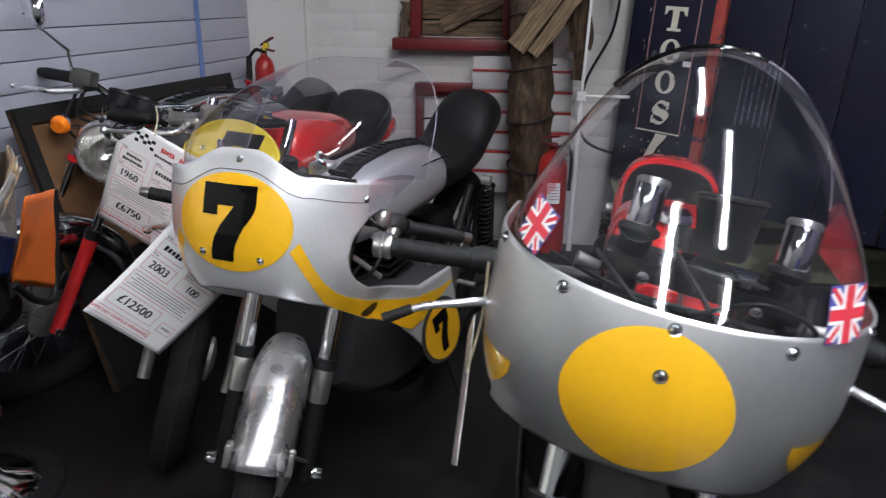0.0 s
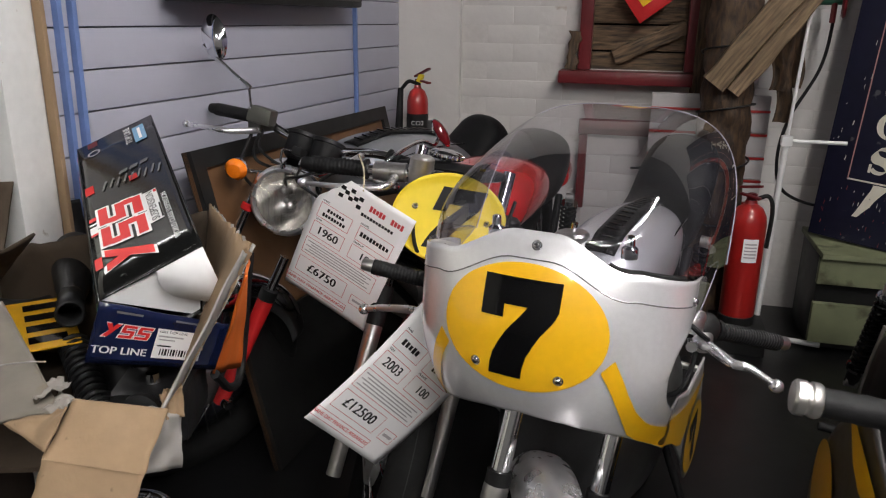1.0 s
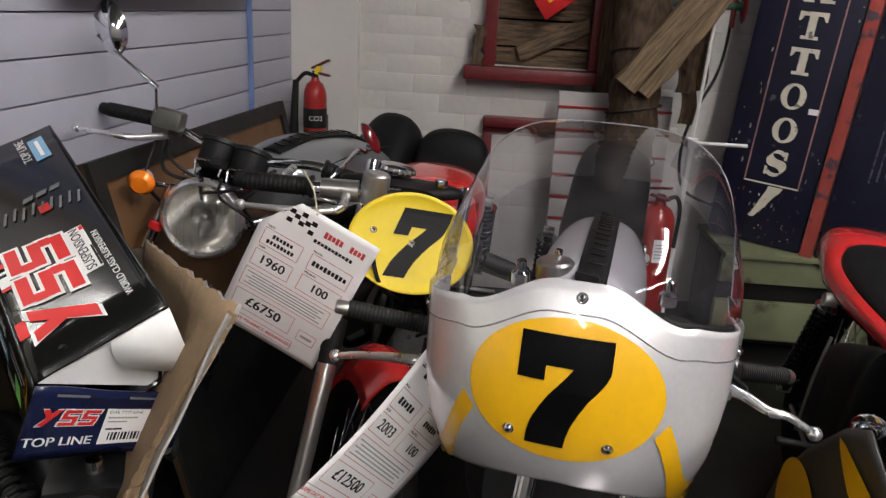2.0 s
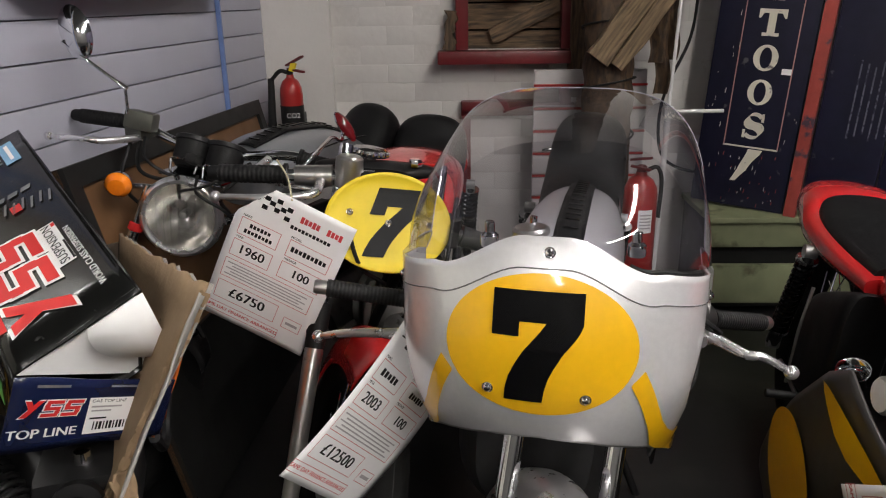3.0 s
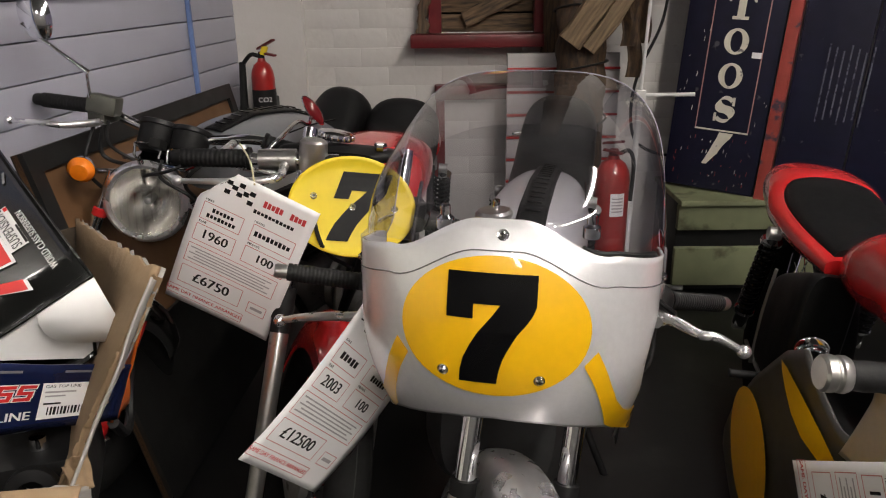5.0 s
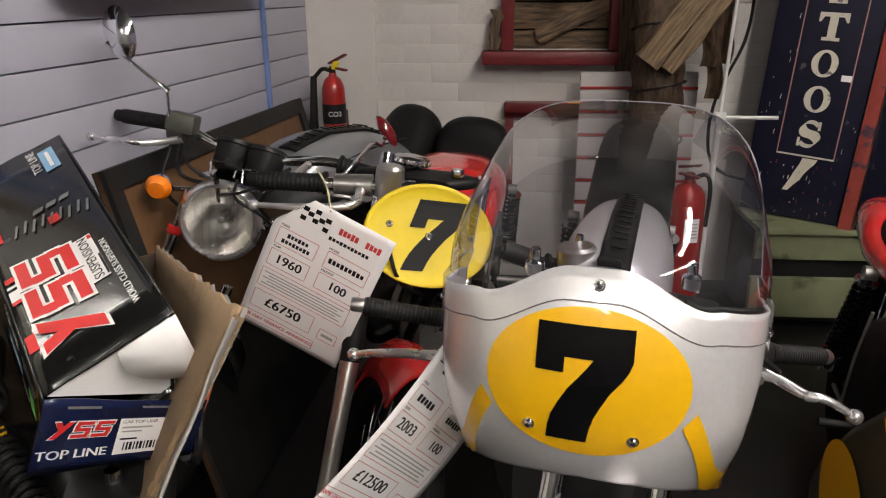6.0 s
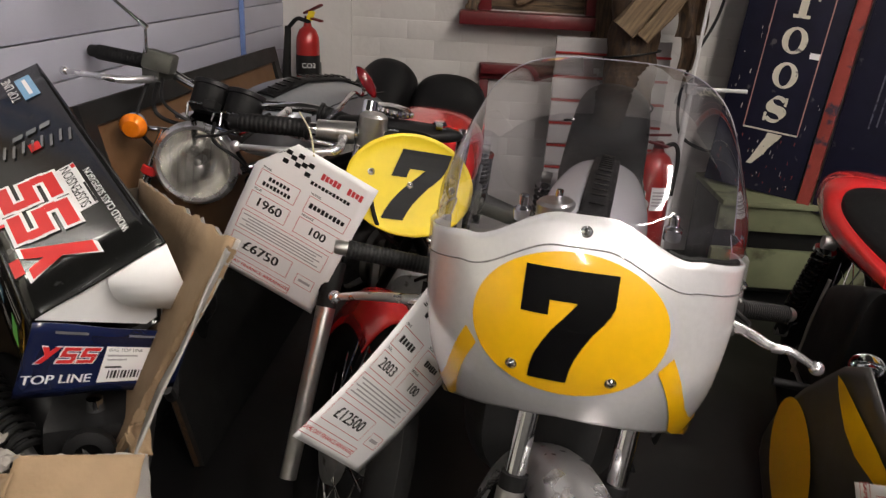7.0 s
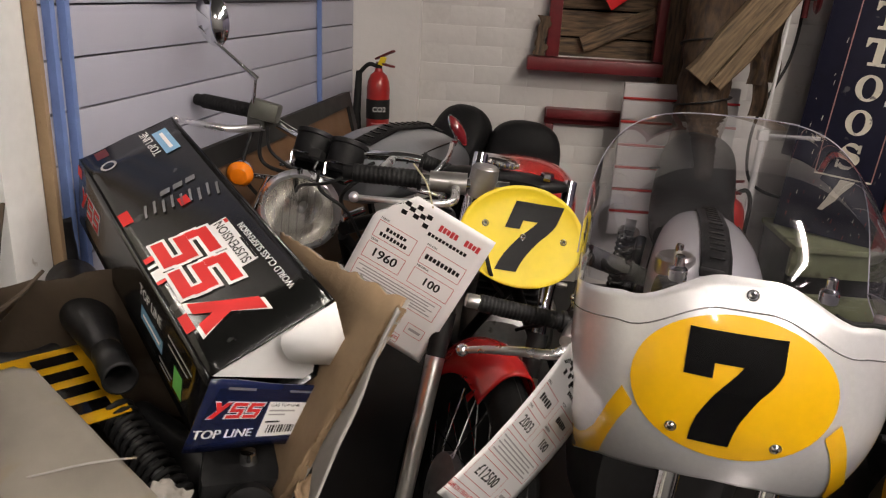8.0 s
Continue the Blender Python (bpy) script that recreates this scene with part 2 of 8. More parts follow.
OLD_WOOD = wood_mat("old_plank", (0.030, 0.018, 0.010), (0.17, 0.105, 0.056), 8, (9, 1, 1))
BRACE_WOOD = wood_mat("pale_plank", (0.060, 0.038, 0.020), (0.23, 0.155, 0.085), 8, (1, 1, 9))
OLD_UPRIGHT = wood_mat("old_upright_plank", (0.028, 0.017, 0.010), (0.14, 0.088, 0.048), 8, (1, 1, 9))
POST_WOOD = wood_mat("bark_post", (0.016, 0.009, 0.005), (0.085, 0.047, 0.022), 5, (1, 1, 3))
BOARD_BROWN = mat("brown_hardboard", (0.125, 0.060, 0.024), 0.6, 0.0, 0.15, 30)
FRAME_BLACK = mat("black_frame", (0.010, 0.010, 0.010), 0.5, 0.0, 0.3, 30, spec=0.28)
WHITE_METAL = mat("white_enamel_tube", (0.70, 0.70, 0.69), 0.4, 0.0, 0.08, 40, spots=(0.3, 0.25, 0.2), spot_scale=25, spot_at=0.7)
GREEN_PAINT = mat("green_valve", (0.02, 0.10, 0.06), 0.5, 0.0, 0.2, 40)
FLAG_BLUE = mat("flag_blue", (0.06, 0.07, 0.30), 0.35, 0.0, 0.08, 60, coat=0.3)
FLAG_RED = mat("flag_red", (0.62, 0.04, 0.06), 0.35, 0.0, 0.08, 60, coat=0.3)
PURPLE = mat("purple_print", (0.07, 0.02, 0.16), 0.35, 0.0, 0.2, 40)
GUN_GREY = mat("grey_casting", (0.11, 0.11, 0.095), 0.42, 0.6, 0.15, 50)
GLASS = glass_mat("clear_acrylic", (0.86, 0.85, 0.90), 0.012)
DIAL_BROWN = mat("dark_brown_print", (0.045, 0.022, 0.006), 0.4, 0.0, 0.3, 120)
ACRYLIC_EDGE = mat("acrylic_edge", (0.30, 0.29, 0.34), 0.2, 0.0, 0.1, 60)
LENS_GLASS = glass_mat("lens_glass", (0.93, 0.93, 0.93), 0.008)
BOWL = mat("bright_reflector", (0.78, 0.76, 0.72), 0.22, 1.0, 0.10, 60)
REG_YELLOW = mat("registration_yellow", (0.72, 0.38, 0.012), 0.35, 0.0, 0.08, 50, coat=0.3, spots=(0.45, 0.22, 0.01), spot_scale=18, spot_at=0.70)
# grey of the lower side panels; also paints shade round the side discs
SIDE_GREY = mat("dark_side_grey", (0.062, 0.060, 0.058), 0.4, 0.2, 0.12, 60, coat=0.25)
DARK_GREY = mat("dark_grey_paint", (0.045, 0.045, 0.047), 0.4, 0.2, 0.15, 60, coat=0.2)
STRING = mat("cream_string", (0.50, 0.44, 0.30), 0.8, 0.0, 0.1, 90)
TUBE_GLOW = mat("fluorescent_glow", (1.0, 0.98, 0.95), 0.5, emit=132.0)
# weaker glow, set so the back wall gets less light
DIM_TUBE_GLOW = mat("dim_fluorescent_glow", (1.0, 0.98, 0.95), 0.5, emit=92.0)


# ---------------------------------------------------------------- mesh helpers
def smooth_mesh(bm, name, angle=38):
    me = bpy.data.meshes.new(name)
    bmesh.ops.recalc_face_normals(bm, faces=bm.faces)
    bm.to_mesh(me)
    bm.free()
    for p in me.polygons:
        p.use_smooth = True
    me.set_sharp_from_angle(angle=radians(angle))
    return me


def part(name, bm, material, parent=None, label="", angle=38):
    """One mesh object, under a thing or a part if given."""
    ob = new(name, smooth_mesh(bm, name, angle))
    ob.data.materials.append(material)
    if parent is not None:
        ob.parent = parent
    if label:
        tagged(ob, label)
    return ob


def thing(name, label, category, group="", m=None, kind=""):
    ob = new(name)
    ob.empty_display_size = 0.1
    tagged(ob, label, category, group, kind)
    if m is not None:
        ob.matrix_basis = m
    return ob


def solid(name, bm, material, label, category, group="", kind="", m=None, angle=38):
    ob = part(name, bm, material, None, "", angle)
    tagged(ob, label, category, group, kind)
    if m is not None:
        ob.matrix_basis = m
    return ob


def add_box(bm, c, s, m=None, bevel=0.0):
    r = bmesh.ops.create_cube(bm, size=1.0)
    vs = r["verts"]
    bmesh.ops.scale(bm, vec=s, verts=vs)
    if bevel:
        es = list({e for v in vs for e in v.link_edges})
        g = bmesh.ops.bevel(bm, geom=es, offset=bevel, segments=2, affect="EDGES", profile=0.6)
        vs = list({v for v in g["verts"]} | {v for f in g["faces"] for v in f.verts} | {v for v in vs if v.is_valid})
    bmesh.ops.translate(bm, vec=c, verts=vs)
    if m is not None:
        bmesh.ops.transform(bm, matrix=m, verts=vs)
    return vs


def box(c, s, m=None, bevel=0.0):
    bm = bmesh.new()
    add_box(bm, c, s, m, bevel)
    return bm


def add_tube(bm, pts, radius, seg=14, caps=True):
    """A round bar along a line of points; radius is one number or one a point."""
    pts = [Vector(p) for p in pts]
    rad = radius if isinstance(radius, (list, tuple)) else [radius] * len(pts)
    rings, up = [], None
    for i, p in enumerate(pts):
        d = (pts[min(i + 1, len(pts) - 1)] - pts[max(i - 1, 0)])
        if d.length < 1e-9:
            d = Vector((0, 0, 1))
        d.normalize()
        if up is None:
            up = Vector((0, 0, 1)) if abs(d.z) < 0.9 else Vector((1, 0, 0))
        side = d.cross(up)
        side.normalize()
        up = side.cross(d)
        up.normalize()
        rings.append([bm.verts.new(p + (side * math.cos(a) + up * math.sin(a)) * rad[i])
                      for a in (2 * math.pi * k / seg for k in range(seg))])
    for a, b in zip(rings, rings[1:]):
        for k in range(seg):
            bm.faces.new((a[k], a[(k + 1) % seg], b[(k + 1) % seg], b[k]))
    if caps:
        bm.faces.new(rings[0][::-1])
        bm.faces.new(rings[-1])
    return bm


def tube(pts, radius, seg=14, caps=True):
    return add_tube(bmesh.new(), pts, radius, seg, caps)


def curve_pts(pts, n=8):
    """A smooth line through the points."""
    pts = [Vector(p) for p in pts]
    ext = [2 * pts[0] - pts[1]] + pts + [2 * pts[-1] - pts[-2]]
    out = []
    for a, b, c, d in zip(ext, ext[1:], ext[2:], ext[3:]):
        for k in range(n):
            t = k / n
            out.append(0.5 * ((2 * b) + (c - a) * t + (2 * a - 5 * b + 4 * c - d) * t * t + (3 * b - a - 3 * c + d) * t ** 3))
    return out + [pts[-1]]


def add_lathe(bm, profile, seg=28, m=None):
    """A turned form: profile of (radius, height) about z."""
    m = m or Matrix()
    rings = []
    for r, z in profile:
        if r < 1e-5:
            rings.append([bm.verts.new(m @ Vector((0, 0, z)))])
        else:
            rings.append([bm.verts.new(m @ Vector((r * math.cos(2 * math.pi * k / seg), r * math.sin(2 * math.pi * k / seg), z))) for k in range(seg)])
    for a, b in zip(rings, rings[1:]):
        for k in range(seg):
            k2 = (k + 1) % seg
            if len(a) == 1 and len(b) == 1:
                continue
            if len(a) == 1:
                bm.faces.new((a[0], b[k2], b[k]))
            elif len(b) == 1:
                bm.faces.new((a[k], a[k2], b[0]))
            else:
                bm.faces.new((a[k], a[k2], b[k2], b[k]))
    return bm


def lathe(profile, seg=28, m=None):
    return add_lathe(bmesh.new(), profile, seg, m)


def along(p, q):
    """The pose at p whose z axis points to q."""
    return Matrix.Translation(p) @ (Vector(q) - Vector(p)).to_track_quat("Z", "Y").to_matrix().to_4x4()


def grid(f, nu, nv, closed_u=False):
    bm = bmesh.new()
    vs = [[bm.verts.new(f(i / nu, j / nv)) for j in range(nv + 1)] for i in range(nu + (0 if closed_u else 1))]
    n = len(vs)
    for i in range(nu):
        for j in range(nv):
            a, b = vs[i], vs[(i + 1) % n]
            bm.faces.new((a[j], b[j], b[j + 1], a[j + 1]))
    return bm


def loft(sections, seg=32, caps=True):
    """Closed rings of superellipses across y: (y, cx, cz, half width, half height up, half height down, power)."""
    bm = bmesh.new()
    rings = []
    for y, cx, cz, w, hu, hd, n in sections:
        ring = []
        for k in range(seg):
            a = 2 * math.pi * k / seg
            c, s = math.cos(a), math.sin(a)
            x = cx + w * math.copysign(abs(c) ** (2 / n), c)
            z = cz + (hu if s > 0 else hd) * math.copysign(abs(s) ** (2 / n), s)
            ring.append(bm.verts.new((x, y, z)))
        rings.append(ring)
    for a, b in zip(rings, rings[1:]):
        for k in range(seg):
            bm.faces.new((a[k], a[(k + 1) % seg], b[(k + 1) % seg], b[k]))
    if caps:
        bm.faces.new(rings[0][::-1])
        bm.faces.new(rings[-1])
    return bm


def ease(stations, n=6):
    """More sections between the given ones, on smooth curves."""
    rows = [Vector(s[:3]).to_tuple() + tuple(s[3:]) for s in stations]
    out = []
    for i in range(len(rows) - 1):
        a, b, c, d = rows[max(i - 1, 0)], rows[i], rows[i + 1], rows[min(i + 2, len(rows) - 1)]
        for k in range(n):
            t = k / n
            out.append(tuple(0.5 * ((2 * q) + (r - p) * t + (2 * p - 5 * q + 4 * r - s) * t * t + (3 * q - p - 3 * r + s) * t ** 3)
                             for p, q, r, s in zip(a, b, c, d)))
    return out + [rows[-1]]


def moved(bm, m):
    bmesh.ops.transform(bm, matrix=m, verts=bm.verts)
    return bm


def text_flat(s, size, align="CENTER"):
    """The outlines of a text as flat faces in x and y: vertices and faces."""
    cu = bpy.data.curves.new("text", "FONT")
    cu.body, cu.size, cu.align_x, cu.align_y, cu.resolution_u = s, size, align, "CENTER", 3
    ob = bpy.data.objects.new("text", cu)
    scene.collection.objects.link(ob)
    deps = bpy.context.evaluated_depsgraph_get()
    me = bpy.data.meshes.new_from_object(ob.evaluated_get(deps))
    bpy.data.objects.remove(ob)
    bpy.data.curves.remove(cu)
    return me


def text_bm(s, size, place, align="CENTER", squeeze=1.0, bold=0.0):
    """A text laid on a surface: place(x, y) gives the point in space."""
    me = text_flat(s, size, align)
    bm = bmesh.new()
    bm.from_mesh(me)
    bpy.data.meshes.remove(me)
    if bold:
        geo = bmesh.ops.duplicate(bm, geom=bm.verts[:] + bm.edges[:] + bm.faces[:])["geom"]
        bmesh.ops.translate(bm, vec=(bold, 0, 0), verts=[g for g in geo if isinstance(g, bmesh.types.BMVert)])
    for v in bm.verts:
        v.co = place(v.co.x * squeeze, v.co.y)
    return bm


def bar_bm(rects, place, lines=False, t=0.0012):
    """Flat bars on a surface, or with lines=True their outlines: (x, y, w, h) by their middles."""
    bm = bmesh.new()

    def quad(x, y, w, h):
        n = max(1, int(w / 0.02))
        for k in range(n):
            x0, x1 = x - w / 2 + w * k / n, x - w / 2 + w * (k + 1) / n
            bm.faces.new([bm.verts.new(place(*p)) for p in ((x0, y - h / 2), (x1, y - h / 2), (x1, y + h / 2), (x0, y + h / 2))])

    for x, y, w, h in rects:
        if not lines:
            quad(x, y, w, h)
        else:
            quad(x, y + h / 2, w, t)
            quad(x, y - h / 2, w, t)
            quad(x - w / 2, y, t, h)
            quad(x + w / 2, y, t, h)
    return bm

# ---------------------------------------------------------------- the room
def structure(name, bm, material, label, category):
    return solid(name, bm, material, label, category, kind="structure")


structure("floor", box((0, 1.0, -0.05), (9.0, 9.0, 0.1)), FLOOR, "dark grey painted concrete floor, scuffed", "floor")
# ceiling is out of view, kept dark to cut bounce light and reflections
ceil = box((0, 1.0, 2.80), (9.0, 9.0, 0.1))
structure("ceiling", ceil, CEIL, "plain dark ceiling with fluorescent tubes, out of view", "ceiling")
# south and east walls are added out of view to close the room
structure("wall_south", box((0, -3.45, 1.4), (9.0, 0.1, 2.8)), mat("dark_grey_wall", (0.16, 0.155, 0.15), 0.8, 0, 0.1, 8), "plain dark grey wall added out of view", "wall")
structure("wall_east", box((3.4, 1.0, 1.4), (0.1, 9.0, 2.8)), mat("dark_purple_wall", (0.10, 0.09, 0.13), 0.8, 0, 0.1, 8), "plain dark purple wall added out of view", "wall")
structure("wall_west", box((-4.35, 1.0, 1.4), (0.1, 9.0, 2.8)), CREAM, "plain cream wall beyond the doorway", "wall")

# slat wall: runs from the white post to the back wall
SL_A, SL_B = Vector((-1.5075, 1.72, 0)), Vector((-1.3605, 3.625, 0))
sl_dir = (SL_B - SL_A).normalized()
sl_n = Vector((sl_dir.y, -sl_dir.x, 0))
sl_len = (SL_B - SL_A).length
SLM = Matrix(((sl_dir.x, -sl_n.x, 0, SL_A.x), (sl_dir.y, -sl_n.y, 0, SL_A.y), (0, 0, 1, 0), (0, 0, 0, 1)))
wall_w = solid("wall_slat", moved(box((sl_len / 2, 0.075, 1.4), (sl_len, 0.11, 2.8)), SLM), SLAT_GAP,
               "white slatted display wall with dark grooves", "wall", kind="structure")
PITCH = 0.0885
slat_me = None
for k in range(24):
    z0 = 0.146 + PITCH * k
    if slat_me is None:
        bm = box((sl_len / 2, 0.008, 0), (sl_len, 0.022, PITCH - 0.0035), None, 0.002)
        slat_me = smooth_mesh(bm, "slat")
        slat_me.materials.append(SLAT)
    ob = new("slat", slat_me)
    ob.parent = wall_w
    ob.matrix_basis = SLM @ Matrix.Translation((0, 0, z0 + PITCH / 2))


def on_slat(y, out, z):
    """A point in front of the slat wall at the plan's y."""
    s = (y - SL_A.y) / sl_dir.y
    p = SL_A + sl_dir * s + sl_n * out
    return Vector((p.x, p.y, z))


for y0, w, lean in ((3.15, 0.014, 0.0), (1.762, 0.013, 0.004), (1.802, 0.013, 0.006)):
    rail = thing("blue_rail", "long blue painted strip fixed upright on the slat wall", "rail", "blue rails")
    bm = bmesh.new()
    a, b = on_slat(y0 - lean * 4, 0.012, 0.2), on_slat(y0 + lean * 4, 0.012, 2.3)
    d = (b - a)
    m = along(a, b)
    add_box(bm, (0, 0, d.length / 2), (0.016, w, d.length), m, 0.002)
    part("strip", bm, BLUE_RAIL, rail)

# white post and the edge of the doorway
structure("door_post", box((-1.545, 1.655, 1.4), (0.085, 0.10, 2.8), None, 0.003), WHITE_METAL, "white painted wooden door post", "post")
structure("trim", box((-1.494, 1.712, 1.4), (0.02, 0.012, 2.8), None, 0.002), CARD, "raw wooden edge strip beside the post", "trim")

# angled white wall between the slats and the brickwork
CA, CB = Vector((-1.372, 3.60, 0)), Vector((-1.090, 3.60, 0))
cd = (CB - CA).normalized()
cm = Matrix(((cd.x, -cd.y, 0, CA.x), (cd.y, cd.x, 0, CA.y), (0, 0, 1, 0), (0, 0, 0, 1)))
structure("wall_pier", moved(box(((CB - CA).length / 2, 0.05, 1.4), ((CB - CA).length, 0.1, 2.8)), cm), WALL,
          "white plastered strip of wall in the corner", "wall")

# brick wall at the back with a boarded window
WY = 3.62
WIN = (-0.585, -0.135, 0.955, 1.75)
bm = bmesh.new()
x0, x1, z0, z1 = WIN
for c, s in ((((-4.3 + x0) / 2, WY + 0.075, 1.4), (x0 + 4.3, 0.12, 2.8)), (((x1 + 3.4) / 2, WY + 0.075, 1.4), (3.4 - x1, 0.12, 2.8)),
             (((x0 + x1) / 2, WY + 0.075, z0 / 2), (x1 - x0, 0.12, z0)), (((x0 + x1) / 2, WY + 0.075, (z1 + 2.8) / 2), (x1 - x0, 0.12, 2.8 - z1))):
    add_box(bm, c, s)
wall_n = structure("wall_north", bm, MORTAR, "white painted brick wall with a boarded window", "wall")

# the boarded window
win = solid("window_1", box(((x0 + x1) / 2, WY + 0.12, (z0 + z1) / 2), (x1 - x0 + 0.02, 0.02, z1 - z0 + 0.02)), FRAME_BLACK,
            "red framed window boarded up with old planks", "window", kind="structure")
for c, s in (((x0 + 0.018, WY - 0.012, (z0 + z1) / 2), (0.05, 0.055, z1 - z0)), ((x1 - 0.018, WY - 0.012, (z0 + z1) / 2), (0.05, 0.055, z1 - z0)),
             (((x0 + x1) / 2, WY - 0.010, z1), (x1 - x0 + 0.05, 0.055, 0.05))):
    part("window_frame", box(c, s, None, 0.004), DARK_RED, win)
part("window_sill", box((-0.403, WY - 0.045, 0.928), (0.52, 0.10, 0.05), None, 0.006), DARK_RED, win)
rng = random.Random(4)
for k in range(8):
    z = z0 - 0.02 + 0.105 * k
    part("plank", box(((x0 + x1) / 2, WY + 0.055 + rng.uniform(-0.008, 0.008), z + 0.04), (x1 - x0 - 0.02, 0.02, 0.098),
                      pose(0, 0, 0), 0.004), OLD_WOOD, win)


def old_board(name, size, place, material, parent, seed, rag=0.006):
    """A weathered board: its long edges wander, its ends are uneven and its faces cup a little."""
    w, d, h = size
    long_x = w > h
    n, rows = 24, []
    bm = bmesh.new()
    for k in range(n + 1):
        t = k / n - 0.5
        e0, e1 = rag * noise.noise((t * 5, seed, 0.3)), rag * noise.noise((t * 5, seed, 7.1))
        c = 0.5 * rag * noise.noise((t * 3, seed, 3.3))
        a, b = (-h / 2 + e0, h / 2 + e1) if long_x else (-w / 2 + e0, w / 2 + e1)
        end = 1.2 * rag * noise.noise((k, seed, 9.0)) if k in (0, n) else 0.0
        L = (w if long_x else h) * t + end
        ring = [(a, -d / 2 + c), (a + 0.004, -d / 2 + c - 0.003), (b - 0.004, -d / 2 + c - 0.003), (b, -d / 2 + c), (b, d / 2 + c), (a, d / 2 + c)]
        rows.append([bm.verts.new((L, y, q) if long_x else (q, y, L)) for q, y in ring])
    for p, q in zip(rows, rows[1:]):
        for i in range(6):
            bm.faces.new((p[i], p[(i + 1) % 6], q[(i + 1) % 6], q[i]))
    bm.faces.new(rows[0])
    bm.faces.new(rows[-1][::-1])
    bmesh.ops.recalc_face_normals(bm, faces=bm.faces[:])
    ob = part(name, bm, material, parent, "", 30)
    ob.matrix_basis = place
    return ob


old_board("plank", (0.30, 0.022, 0.062), pose(-0.315, WY + 0.020, 1.065, 0, -24, 0), OLD_WOOD, win, 1.0)
old_board("plank", (0.040, 0.03, 0.150), pose(-0.612, WY - 0.03, 1.030, 0, 4, 0), OLD_UPRIGHT, win, 2.0, 0.020)
old_board("plank", (0.085, 0.035, 0.75), pose(-0.10, WY - 0.03, 1.19, 0, 1, 0), OLD_UPRIGHT, win, 3.0)
shield = thing("shield_sign", "small red and yellow pennant hung over the window", "sign")
part("panel", moved(box((0, 0, 0), (0.155, 0.008, 0.155), pose(0, 0, 0, 0, 45, 0), 0.003), pose(-0.345, WY - 0.055, 1.245, 0, 8, 0)), RED, shield)
part("emblem", moved(box((0, 0, 0), (0.09, 0.006, 0.09), pose(0, 0, 0, 0, 45, 0), 0.003), pose(-0.345, WY - 0.062, 1.262, 0, 8, 0)), YELLOW, shield)

# white slat panel with red inserts
rack = thing("slat_panel", "white slatted panel with red strips in its grooves against the wall", "display panel")
part("back", box((-0.075, 3.475, 0.585), (0.43, 0.025, 0.60), None, 0.003), RACK_WHITE, rack)
for k in range(6):
    part("red_strip", box((-0.075, 3.456, 0.828 - 0.0885 * k), (0.432, 0.012, 0.009), None, 0.001), EXT_RED, rack)
for k in range(6):
    part("board", box((-0.075, 3.459, 0.785 - 0.0885 * k), (0.43, 0.012, 0.072), None, 0.002), RACK_WHITE, rack)

# dark red rail on the wall
rf = thing("wall_rail", "dark red wooden frame corner fixed on the painted brick wall", "rail")
part("bar", box((-0.393, WY - 0.018, 0.735), (0.35, 0.070, 0.038), None, 0.004), DARK_RED, rf)
part("backing", box((-0.393, WY - 0.004, 0.722), (0.36, 0.030, 0.060), None, 0.003), DARK_RED, rf)
part("upright", box((-0.551, WY - 0.014, 0.535), (0.034, 0.050, 0.312), None, 0.004), DARK_RED, rf)

# rough wooden post with leaning planks
post = thing("timber_post", "gnarled brown timber post wrapped in sacking", "post")


def bark(u, v):
    a, z = 2 * math.pi * u, 2.75 * v
    r = 0.082 + 0.014 * noise.noise((math.cos(a) * 1.2, math.sin(a) * 1.2, z * 3.5)) + 0.010 * noise.noise((math.cos(a) * 4, math.sin(a) * 4, z * 14))
    r += 0.010 * abs(math.sin(z * 26 + a))
    return (-0.016 - 0.02 * z + r * math.cos(a), 3.33 + r * math.sin(a), z)


part("trunk", grid(bark, 40, 150, True), POST_WOOD, post)
for k in range(4):
    zz = 0.45 + 0.2 * k
    part("binding", tube([(-0.016 - 0.02 * zz + 0.098 * math.cos(a), 3.33 + 0.098 * math.sin(a), zz + 0.02 * math.sin(a + k)) for a in (2 * math.pi * i / 24 for i in range(25))], 0.004, 6), FRAME_BLACK, post)
old_board("brace", (0.080, 0.05, 0.60), pose(0.080, 3.22, 1.185, 0, 36, 0), BRACE_WOOD, post, 4.0, 0.010)
old_board("brace", (0.055, 0.045, 0.60), pose(0.145, 3.24, 1.160, 0, 35, 4), BRACE_WOOD, post, 5.0, 0.010)
for x, z, h in ((0.15, 0.98, 0.34), (0.175, 1.08, 0.3), (0.125, 1.05, 0.26)):
    part("bark_strip", moved(grid(lambda u, v: ((u - 0.5) * 0.05 + 0.008 * math.sin(v * 9), 0.012 * math.sin(u * 5 + v * 3), (v - 0.5) * h), 6, 16), pose(x, 3.30, z)), POST_WOOD, post)
cup = solid("pipe_cap", lathe([(0, 0), (0.022, 0), (0.022, 0.05), (0.027, 0.052), (0.027, 0.062), (0, 0.062)], 20), ALLOY, "small metal pipe cap on the wall", "pipe",
            m=pose(-0.045, WY - 0.10, 1.19))

